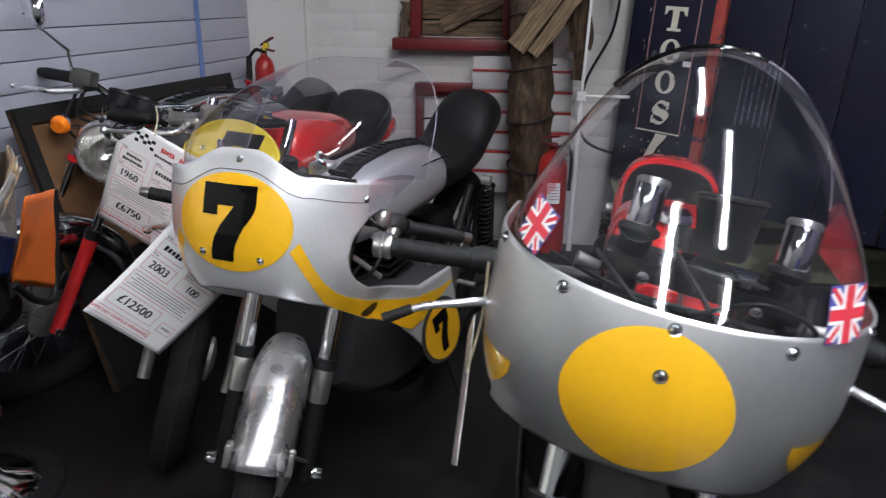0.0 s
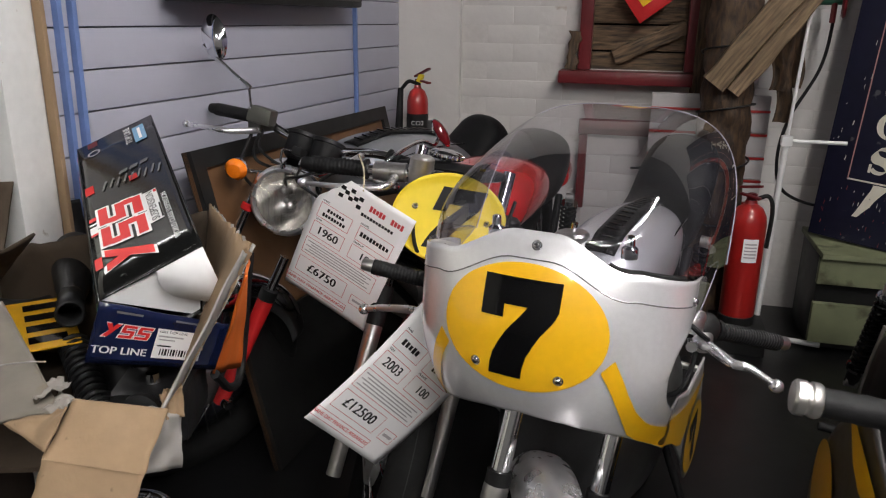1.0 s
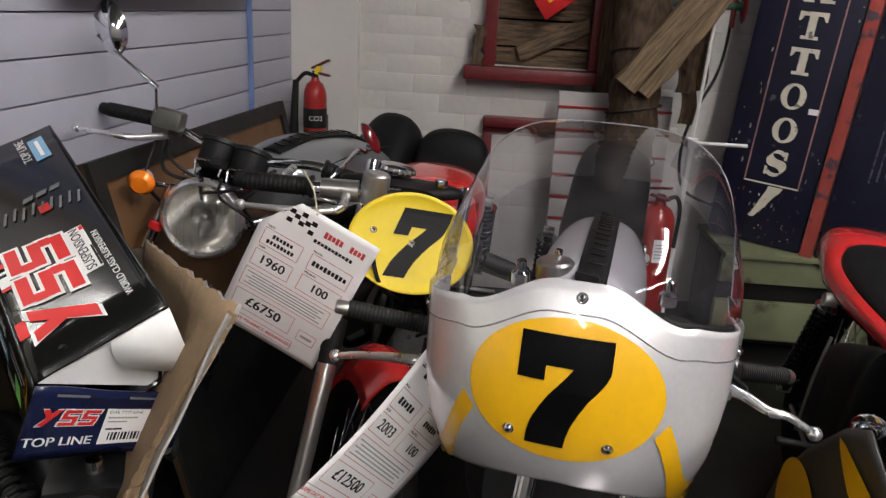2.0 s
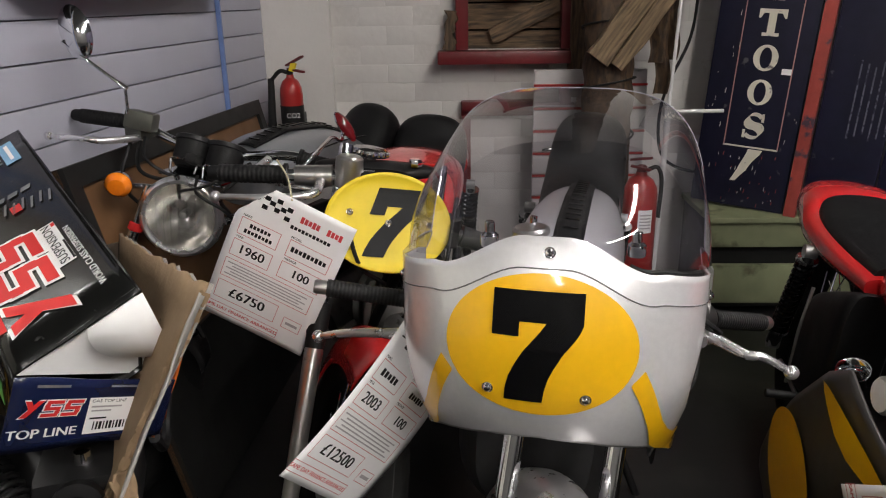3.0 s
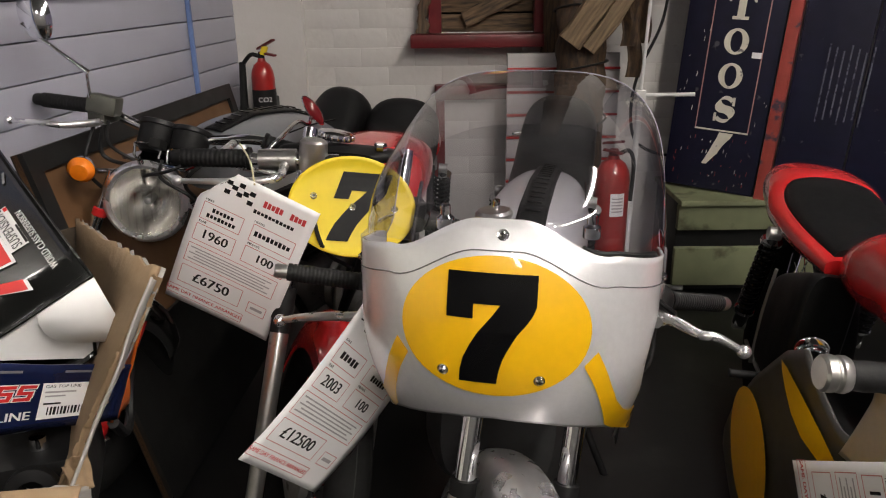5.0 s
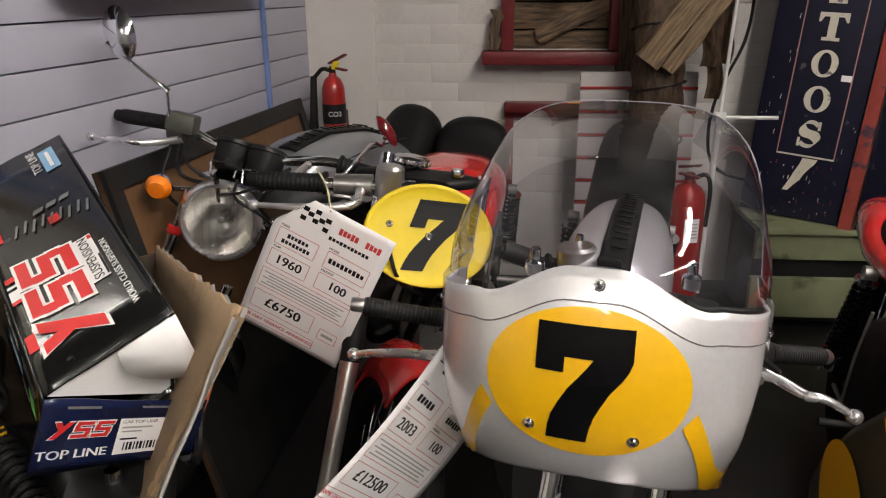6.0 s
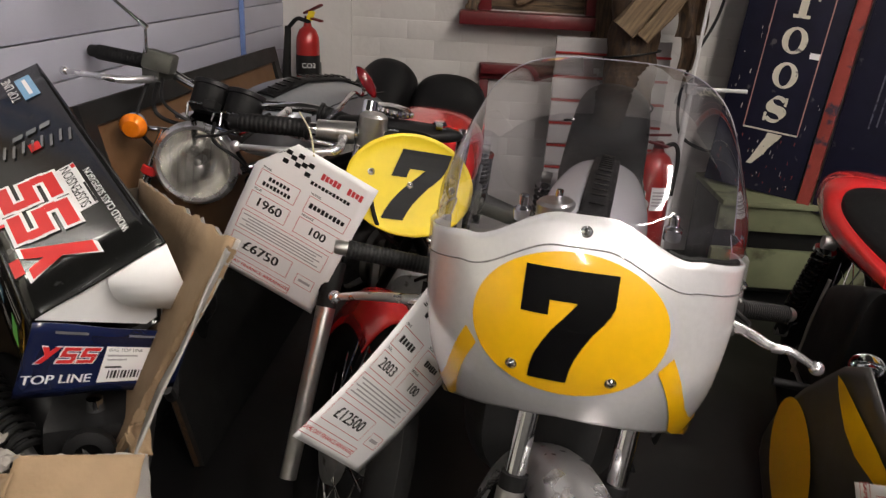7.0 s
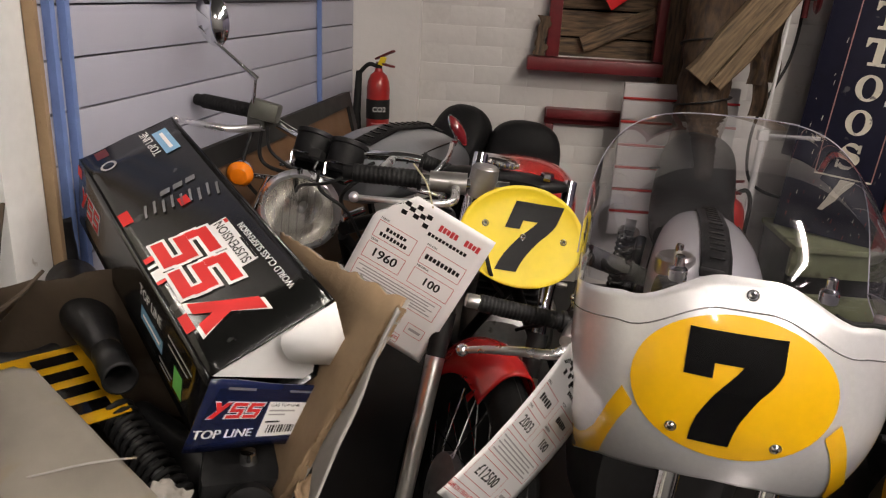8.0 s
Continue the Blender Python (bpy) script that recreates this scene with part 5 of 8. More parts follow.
def frame_and_engine(parent, x=0.0, scale=1.0, y0=0.28, fins=9):
    fr = part("frame", tube(curve_pts([(x, y0 + 0.02, 0.62), (x, 0.55, 0.58), (x, 0.9, 0.57), (x, 1.25, 0.60)], 6), 0.018, 12), ENGINE, parent)
    for s in (-1, 1):
        part("frame_tube", tube(curve_pts([(x, y0 + 0.02, 0.60), (x + s * 0.09, 0.42, 0.34), (x + s * 0.10, 0.55, 0.20), (x + s * 0.10, 0.85, 0.20), (x + s * 0.10, 0.95, 0.40), (x + s * 0.09, 1.1, 0.58)], 8), 0.013, 10), ENGINE, parent)
        part("swingarm", tube([(x + s * 0.10, 0.90, 0.31), (x + s * 0.10, 1.30, 0.29)], 0.014, 10), ENGINE, parent)
        part("footrest", tube([(x + s * 0.08, 0.92, 0.33), (x + s * 0.19, 0.92, 0.33)], 0.009, 10), ALLOY, parent)
    en = part("engine", loft(ease([(0.50, x, 0.30, 0.07, 0.06, 0.08, 3), (0.56, x, 0.30, 0.11, 0.09, 0.10, 3), (0.78, x, 0.30, 0.12, 0.09, 0.10, 3), (0.86, x, 0.30, 0.08, 0.06, 0.08, 3)]), 28), DULL_ALLOY, parent)
    part("crankcase_cover", lathe([(0, 0.03), (0.07, 0.028), (0.085, 0.018), (0.09, 0)], 28, along((x + 0.115, 0.66, 0.29), (x + 0.3, 0.66, 0.29))), ALLOY, en)
    part("crankcase_cover", lathe([(0, 0.03), (0.07, 0.028), (0.085, 0.018), (0.09, 0)], 28, along((x - 0.115, 0.66, 0.29), (x - 0.3, 0.66, 0.29))), ALLOY, en)
    for k in range(fins):
        part("cylinder_fin", box((x, 0.60, 0.40 + 0.020 * k), (0.17 - 0.004 * k, 0.16, 0.006), None, 0.002), ENGINE, en)
    part("cylinder", box((x, 0.60, 0.48), (0.10, 0.10, 0.20), None, 0.004), ENGINE, en)
    part("carburettor", tube([(x, 0.69, 0.47), (x, 0.80, 0.50)], [0.03, 0.036], 16), DULL_ALLOY, en)
    return fr


frame_and_engine(A)
part("air_filter", loft([(0.86, 0, 0.47, 0.08, 0.06, 0.06, 3), (1.0, 0, 0.47, 0.08, 0.06, 0.06, 3)]), ENGINE, A)
for s in (-1, 1):
    shock(A, (s * 0.125, 1.16, 0.59), (s * 0.125, 1.25, 0.30))
wheel("rear_wheel", A, pose(0, 1.28, 0.285), 0.285, 0.078, "black tyred spoked rear wheel")
part("exhaust", tube(curve_pts([(0.05, 0.52, 0.42), (0.09, 0.44, 0.30), (0.12, 0.52, 0.18), (0.14, 0.8, 0.16), (0.15, 1.2, 0.20)]), [0.016] * 30 + [0.034] * 3, 14), ENGINE, A)
part("belly_pan", loft(ease([(0.28, 0, 0.42, 0.10, 0.10, 0.14, 3), (0.45, 0, 0.36, 0.16, 0.12, 0.18, 3), (0.75, 0, 0.34, 0.17, 0.10, 0.18, 3), (0.98, 0, 0.33, 0.12, 0.06, 0.12, 3)]), 28), DARK_GREY, A, "dark grey lower fairing")
part("side_stand", tube([(0.12, 0.80, 0.24), (0.245, 0.76, 0.012)], 0.010, 10), ENGINE, A)

# ---------------------------------------------------------------- silver racer with the plain yellow disc
B = thing("racing_motorcycle", "silver race motorcycle with plain yellow disc fairing and red seat unit", "motorcycle", "racing motorcycles",
          pose(0.197 - 0.087, 0.912, 0, 0, 7, -9))


def top_b(a):
    return 0.832 + 0.012 * min(1.0, a / 0.235) ** 1.7


def bot_b(a):
    z = 0.612 - 0.010 * min(1.0, a / 0.22) ** 2
    if a > 0.20:
        z -= 0.30 * (a - 0.20)
    if a > 0.72:
        z += 0.6 * (a - 0.72)
    return z


FB = Fairing(0.222, 0.17, 2.35, 0.735, 1.8, 2.6, 0.30, top_b, bot_b, (0.275, 0.375, 0.735, 0.118), 0.015)
FB.wing = 0.40
fb_ob = part("fairing", FB.mesh(), SILVER_B, B, "satin silver race fairing", 60)
fb_ob.modifiers.new("thick", "SOLIDIFY").thickness = 0.004
dB = part("number_disc", FB.decal(FB.ellipse(-0.005, 0.722, 0.095, 0.094), cols=24), YELLOW, fb_ob, "plain yellow round disc")
screw(dB, FB.at(0.003, 0.767, 0.003), FB.normal(0.0, 0.767), 0.0065)
screw(dB, FB.at(0.004, 0.818, 0.003), FB.normal(0.004, 0.818), 0.006)
for u, z in ((-0.235, 0.838), (-0.122, 0.824), (0.125, 0.820), (0.235, 0.838)):
    screw(fb_ob, FB.at(u, z, 0.002), FB.normal(u, z), 0.006)
for s in (-1, 1):
    rows = [(0.708, 0.262, 0.170), (0.690, 0.268, 0.176), (0.668, 0.271, 0.196), (0.650, 0.272, 0.222), (0.634, 0.270, 0.248)]
    part("stripe", FB.decal([[(z, min(s * p, s * q), max(s * p, s * q)) for z, p, q in rows]]), YELLOW, fb_ob, "yellow flash")
    def skin(y, z, out=0.0, s=s):
        """The lower side panel, bowed outwards."""
        return Vector((s * (0.232 + 0.10 * (y - 0.80) + 0.012 * math.sin((y - 0.42) * 5.2) - 0.09 * max(0.0, 0.52 - z) - 0.10 * max(0.0, 0.34 - z) ** 1.5 + out), y, z))

    def panel_z(y):
        hi = float(np.interp(y, [0.42, 0.47, 0.54, 0.60, 0.68, 0.74, 0.86, 0.96, 1.0], [0.47, 0.515, 0.505, 0.525, 0.560, 0.525, 0.405, 0.275, 0.20]))
        lo = float(np.interp(y, [0.42, 0.5, 0.9, 1.0], [0.30, 0.12, 0.09, 0.16]))
        return lo, hi

    def pf(u, v):
        y = 0.42 + 0.58 * u
        lo, hi = panel_z(y)
        return skin(y, lo + (hi - lo) * v)
    sp = part("side_panel", grid(pf, 60, 20), SIDE_GREY, B, "dark grey lower fairing panel")
    sp.modifiers.new("thick", "SOLIDIFY").thickness = 0.004

    def rows_bm(rows, n=8):
        bm = bmesh.new()
        vs = [[bm.verts.new(skin(a + (b - a) * c / n, z, 0.0055)) for c in range(n + 1)] for z, a, b in rows]
        for p, q in zip(vs, vs[1:]):
            for c in range(n):
                bm.faces.new((p[c], p[c + 1], q[c + 1], q[c]))
        return bm
    ell = []
    for k in range(25):
        t = math.cos(math.pi * k / 24)
        h = 0.112 * math.sqrt(max(0.0, 1 - t * t))
        ell.append((0.262 + 0.118 * t, 0.825 + 0.015 * t - h, 0.825 + 0.015 * t + h))
    part("side_disc", rows_bm(ell), YELLOW, sp, "plain yellow side disc")
    part("stripe", rows_bm([(0.505, 0.718, 0.742), (0.49, 0.640, 0.732), (0.475, 0.575, 0.715), (0.46, 0.525, 0.695), (0.445, 0.490, 0.672), (0.43, 0.470, 0.625)]), YELLOW, sp, "yellow teardrop stripe")
wsB, edgeB = windscreen(FB, B, 0.36, 1.085, 1.9, "tall clear acrylic windscreen with flag stickers", 0.84, 2.05)
KF = Matrix.Translation((-0.12, 0, 0.824)) @ Matrix.Rotation(radians(2.5), 4, "Y") @ Matrix.Translation((0.12, 0, -0.824))
fb_ob.matrix_basis = KF
wsB.matrix_basis = KF
part("rim_edge", tube(edgeB[15:38], 0.004, 8), BLACK, wsB, "black edge trim")
part("rim_edge", tube(edgeB[37:60], 0.0012, 6), ACRYLIC_EDGE, wsB)


def flag(fr, parent, u0, z0, wd, ht, turn):
    """A small union flag sticker on the skin of a windscreen: blue ground, white and red crosses."""
    ct, sn = math.cos(turn), math.sin(turn)

    def place(out):
        def f(x, y):
            p = fr(u0 + (x * ct - y * sn), z0 + (x * sn + y * ct))
            return p + Vector((math.copysign(1, p.x) * 0.35, -0.9, 0.2)).normalized() * out
        return f
    ground = part("flag_sticker", bar_bm([(0, 0, wd, ht)], place(0.0035)), FLAG_BLUE, parent, "union flag sticker")

    def diag(w, out, material):
        bm = bmesh.new()
        f = place(out)
        L, ang = math.hypot(wd, ht) / 2 - w * 0.6, math.atan2(ht, wd)
        for sg2 in (1, -1):
            c2, s2 = math.cos(ang * sg2), math.sin(ang * sg2)
            for k in range(8):
                a0, a1 = -L + 2 * L * k / 8, -L + 2 * L * (k + 1) / 8
                bm.faces.new([bm.verts.new(f(a * c2 - b * s2, a * s2 + b * c2)) for a, b in ((a0, -w / 2), (a1, -w / 2), (a1, w / 2), (a0, w / 2))])
        part("cross", bm, material, ground)
    diag(ht * 0.20, 0.0042, BOX_WHITE)
    diag(ht * 0.08, 0.0048, FLAG_RED)
    part("cross", bar_bm([(0, 0, wd, ht * 0.32), (0, 0, ht * 0.32, ht)], place(0.0054)), BOX_WHITE, ground)
    part("cross", bar_bm([(0, 0, wd, ht * 0.19), (0, 0, ht * 0.19, ht)], place(0.0060)), FLAG_RED, ground)


def skin_b(u, z):
    """A point on the lower flank of the tall screen."""
    p = FB.at(u, FB.top(abs(u)))
    return Vector((p.x * (1 - 0.28 * (z - p.z)), p.y + 0.42 * (z - p.z), z))


flag(skin_b, wsB, -0.178, 0.872, 0.042, 0.052, -0.35)
flag(skin_b, wsB, 0.176, 0.864, 0.048, 0.058, 0.12)

RB = 26
SB = steer_about((0, 0.25, 0.78), RB, 4)
axB = fork_legs(B, SB, (0, 0.25, 0.78), 0.185, 0.06, 0.34, 0.55, 0.0165, ALLOY, 0.024)
MBF = SB @ Matrix.Translation(axB + Vector((0, 0.07, -0.018)))
wheel("front_wheel", B, MBF, 0.285, 0.085, "black tyred spoked front wheel")
fender(B, MBF, 0.305, 0.11, -60, 30, FRAME_BLACK, "black front fender")
for s in (-1, 1):
    hb = part("handlebar", moved(tube([(s * 0.09, 0.24, 0.760), (s * 0.40, 0.225, 0.742)], 0.0125, 14), SB), FRAME_BLACK, B)
    part("clamp", moved(lathe([(0, -0.02), (0.018, -0.02), (0.020, -0.012), (0.020, 0.012), (0.018, 0.02), (0, 0.02)], 20, along((s * 0.245, 0.235, 0.751), (s * 0.3, 0.232, 0.748))), SB), FRAME_BLACK, hb)
    grip(hb, SB @ Vector((s * 0.262, 0.233, 0.750)), SB @ Vector((s * 0.385, 0.225, 0.741)), 0.0150, ALLOY, 5)
    part("end_ring", moved(lathe([(0, 0), (0.0165, 0), (0.0180, 0.003), (0.0180, 0.009), (0.0162, 0.011), (0.0162, 0.013), (0.0180, 0.015), (0.0180, 0.023), (0.0155, 0.026), (0, 0.026)], 24, along((s * 0.384, 0.2255, 0.7412), (s * 0.507, 0.2175, 0.7322))), SB), ALLOY, hb)
    lever(hb, [SB @ Vector(p) for p in ((s * 0.22, 0.215, 0.765), (s * 0.215, 0.16, 0.735), (s * 0.25, 0.13, 0.73), (s * 0.30, 0.11, 0.72), (s * 0.34, 0.095, 0.700))], 0.0052, False)
    part("lever_sleeve", moved(tube([(s * 0.315, 0.106, 0.714), (s * 0.348, 0.092, 0.696)], [0.0065, 0.0075], 12), SB), RUBBER, hb)
KB = Matrix.Translation((0.034, 0, -0.006)) @ Matrix.Translation((0, 0.2, 0.83)) @ Matrix.Rotation(radians(5), 4, "Y") @ Matrix.Translation((0, -0.2, -0.83))
for s in (-1, 1):
    can = part("fork_top", moved(lathe([(0, 0), (0.018, 0), (0.020, 0.004), (0.020, 0.056), (0.018, 0.061), (0.014, 0.063), (0, 0.063)], 28), KB @ pose(s * 0.092, 0.192, 0.860, -20, 0, 0)), CHROME, B, "chrome fork top cap")
    part("ring", moved(lathe([(0.021, 0.0), (0.027, 0.005), (0.027, 0.012), (0.021, 0.016)], 28), KB @ pose(s * 0.092, 0.194, 0.846, -20, 0, 0)), FRAME_BLACK, can)
    part("lip", moved(lathe([(0.0195, 0.052), (0.0215, 0.054), (0.0215, 0.059), (0.0195, 0.062)], 28), KB @ pose(s * 0.092, 0.192, 0.860, -20, 0, 0)), ALLOY, can)
part("fork_yoke", moved(box((0, 0.215, 0.808), (0.25, 0.075, 0.030), None, 0.008), KB), DARK_METAL, B)
part("lower_yoke", moved(box((0, 0.25, 0.70), (0.24, 0.075, 0.034), None, 0.008), KB), ENGINE, B)
part("head_cover", moved(loft(ease([(0.150, 0.012, 0.765, 0.018, 0.020, 0.06, 3), (0.158, 0.012, 0.765, 0.026, 0.028, 0.07, 3), (0.24, 0.012, 0.77, 0.030, 0.030, 0.08, 3)])), KB), RED, B, "red painted steering head cover")
part("gauge_plate", moved(box((0.018, 0.175, 0.842), (0.105, 0.045, 0.004), None, 0.001), KB @ pose(0, 0, 0, 0, 0, 0)), CHROME, B)
for s, mt in ((-1, FRAME_BLACK), (1, FRAME_BLACK)):
    part("fork_shroud", moved(tube([(s * 0.092, 0.194, 0.852), (s * 0.092, 0.215, 0.80), (s * 0.092, 0.245, 0.66)], 0.021, 20), KB), mt, B)
    part("clamp_bolt", moved(lathe([(0, 0.012), (0.008, 0.011), (0.009, 0)], 12, pose(s * 0.05, 0.19, 0.824)), KB), CHROME, B)
    part("clamp_bolt", moved(lathe([(0, 0.012), (0.008, 0.011), (0.009, 0)], 12, along((s * 0.07, 0.18, 0.80), (s * 0.07, 0.0, 0.84))), KB), CHROME, B)
    part("adjuster", moved(tube([(s * 0.125, 0.17, 0.80), (s * 0.155, 0.165, 0.805)], [0.007, 0.010], 12), KB), ALLOY, B)
part("ignition_switch", moved(lathe([(0, 0.03), (0.014, 0.03), (0.016, 0.024), (0.016, 0), (0, 0)], 18, pose(-0.035, 0.19, 0.845, -20, 0, 0)), KB), FRAME_BLACK, B)
tach = part("tachometer", moved(lathe([(0, 0), (0.026, 0.0), (0.031, 0.006), (0.041, 0.070), (0.044, 0.072), (0.044, 0.076), (0.038, 0.078), (0, 0.074)], 30), KB @ pose(0.010, 0.185, 0.850, -14, -6, 0)), RUBBER, B, "black tachometer")
part("dial", moved(lathe([(0, 0.0765), (0.037, 0.0785)], 30), KB @ pose(0.010, 0.185, 0.850, -14, -6, 0)), INK, tach)
part("fairing_stay", tube([(-0.10, 0.14, 0.78), (0.0, 0.12, 0.79), (0.12, 0.14, 0.78)], 0.006, 10), ENGINE, B)
for k, pts in enumerate(([(-0.16, 0.2, 0.80), (-0.05, 0.12, 0.80), (0.08, 0.12, 0.79), (0.14, 0.22, 0.72)], [(0.02, 0.09, 0.80), (0.09, 0.07, 0.84), (0.16, 0.12, 0.80), (0.15, 0.25, 0.7)], [(-0.10, 0.16, 0.83), (-0.04, 0.09, 0.80), (0.0, 0.16, 0.72)], [(0.16, 0.18, 0.82), (0.13, 0.08, 0.80), (0.06, 0.12, 0.70)], [(-0.02, 0.18, 0.86), (0.05, 0.08, 0.80), (0.10, 0.10, 0.70)])):
    part("cable", tube(curve_pts(pts), 0.0032, 8), RUBBER, B)
tankB = part("fuel_tank", loft(ease([(0.46, 0, 0.64, 0.05, 0.045, 0.05, 2.4), (0.51, 0, 0.655, 0.078, 0.075, 0.085, 2.5), (0.66, 0, 0.665, 0.112, 0.092, 0.105, 2.5), (0.80, 0, 0.66, 0.115, 0.088, 0.095, 2.5), (0.90, 0, 0.645, 0.115, 0.075, 0.09, 2.7), (0.97, 0, 0.62, 0.105, 0.055, 0.06, 2.7), (1.0, 0, 0.605, 0.09, 0.02, 0.03, 2.4)]), 36), RED, B, "glossy red fuel tank")
part("filler_cap", lathe([(0, 0.02), (0.03, 0.018), (0.034, 0.01), (0.034, 0)], 24, pose(0, 0.62, 0.758)), CHROME, tankB)
seatB = part("seat_unit", loft(ease([(1.0, 0, 0.60, 0.12, 0.02, 0.04, 2.8), (1.20, 0, 0.60, 0.135, 0.03, 0.05, 2.8), (1.36, 0, 0.605, 0.14, 0.05, 0.06, 2.6), (1.44, 0, 0.62, 0.135, 0.075, 0.07, 2.4), (1.54, 0, 0.63, 0.12, 0.065, 0.06, 2.4), (1.66, 0, 0.63, 0.075, 0.04, 0.03, 2.2)]), 36), RED, B, "red race seat unit with black pad")
part("pad", loft(ease([(1.02, 0, 0.615, 0.10, 0.025, 0.02, 2.8), (1.2, 0, 0.62, 0.115, 0.03, 0.02, 2.8), (1.34, 0, 0.635, 0.118, 0.035, 0.02, 2.6), (1.405, 0, 0.655, 0.105, 0.035, 0.03, 2.2), (1.425, 0, 0.665, 0.08, 0.02, 0.02, 2.2)]), 30), LEATHER, seatB, "black seat pad")
frame_and_engine(B, 0, 1, 0.30, 7)
for s in (-1, 1):
    shock(B, (s * 0.14, 1.28, 0.57), (s * 0.14, 1.36, 0.30), BLACK, 0.019)
wheel("rear_wheel", B, pose(0, 1.38, 0.30), 0.30, 0.09, "black tyred spoked rear wheel")
ot = part("oil_tank", loft(ease([(0.97, -0.10, 0.47, 0.045, 0.12, 0.14, 4), (1.0, -0.10, 0.46, 0.055, 0.125, 0.15, 5), (1.15, -0.10, 0.41, 0.055, 0.115, 0.12, 5), (1.19, -0.10, 0.40, 0.045, 0.10, 0.11, 4)], 3), 36), ENGINE, B, "black oil tank")
part("edge_seam", tube([(-0.153, 1.16, 0.29), (-0.156, 1.165, 0.42), (-0.153, 1.16, 0.525)], 0.004, 8), DULL_ALLOY, ot)
part("footrest_bar", tube([(-0.12, 1.02, 0.33), (-0.235, 1.02, 0.325)], 0.009, 12), RUBBER, B)
part("gear_lever", tube([(-0.13, 0.92, 0.30), (-0.14, 1.06, 0.24)], 0.006, 10), DULL_ALLOY, B)
part("rear_brake_rod", tube([(-0.13, 0.75, 0.25), (-0.13, 1.3, 0.28)], 0.005, 8), DULL_ALLOY, B)
part("intake", moved(lathe([(0.020, 0), (0.021, 0.025), (0.028, 0.040), (0.030, 0.042), (0.027, 0.040), (0.018, 0.016)], 24), pose(-0.135, 0.875, 0.445, 20, -25, 0)), CHROME, B, "polished bellmouth")
part("side_stand", tube([(0.12, 0.9, 0.24), (0.26, 0.86, 0.012)], 0.011, 10), ENGINE, B)
part("lower_fairing", loft(ease([(0.30, 0, 0.40, 0.10, 0.08, 0.10, 3), (0.5, 0, 0.34, 0.18, 0.08, 0.15, 3), (0.8, 0, 0.34, 0.19, 0.08, 0.15, 3), (1.0, 0, 0.34, 0.14, 0.06, 0.10, 3)]), 28), ENGINE, B, "black belly pan")

# ---------------------------------------------------------------- red racer with the oval number plate
C = thing("racing_motorcycle", "older red racing motorcycle with yellow oval number plate", "motorcycle", "racing motorcycles",
          pose(-0.745, 1.853, 0, 0, 4, -2))
SC = steer_about((0, 0.14, 0.80), 26, 8)
SC_FORK = steer_about((0, 0.14, 0.80), 26, 22)
PM = pose(-0.003, 0.004, 0.758, -26, 4, 12)
pl = part("number_plate", moved(grid(lambda u, v: (0.118 * v * math.cos(2 * math.pi * u), 0.010 * (v * math.cos(2 * math.pi * u)) ** 2 - 0.012 * v ** 6, 0.094 * v * math.sin(2 * math.pi * u)), 56, 14, True), PM), PLATE_YELLOW, C, "yellow oval number plate")
pl.modifiers.new("thick", "SOLIDIFY").thickness = 0.003


def on_plate(x, z):
    v = math.hypot(x / 0.118, z / 0.094)
    return PM @ Vector((x, 0.010 * (x / 0.118) ** 2 - 0.008 * v ** 6 - 0.0055, z))


bm = bmesh.new()
for rows in SEVEN:
    for (za, la, ra), (zb, lb, rb) in zip(rows, rows[1:]):
        q = [on_plate(0.006 + (l - 0.5) * 0.092 + (zz - 0.5) * 0.040, (zz - 0.5) * 0.130) for zz, l in ((za, la), (za, ra), (zb, rb), (zb, lb))]
        bm.faces.new([bm.verts.new(p) for p in q])
part("number", bm, INK, pl, "black figure seven")
for x, z in ((-0.072, 0.016), (0.0, 0.0), (0.078, 0.002)):
    screw(pl, on_plate(x, z), PM.to_3x3() @ Vector((0, -1, 0)), 0.005)
SCF = Matrix.Translation((-0.022, 0, 0)) @ Matrix.Translation((0, 0.15, 0.80)) @ Matrix.Rotation(radians(4), 4, "Y") @ Matrix.Translation((0, -0.15, -0.80)) @ SC_FORK
fork_legs(C, SCF, (0, 0.17, 0.80), 0.20, -0.04, 0.36, 0.675, 0.0140, ALLOY, 0.0168, 0.09)
axC = Vector((0, 0.17, 0.80)) + off + fdir * 0.60
wheel("front_wheel", C, SCF @ Matrix.Translation(axC), 0.275, 0.075, "black tyred spoked front wheel")
fender(C, SCF @ Matrix.Translation(axC), 0.300, 0.105, -70, 8, RED, "glossy red front fender", 0.75)
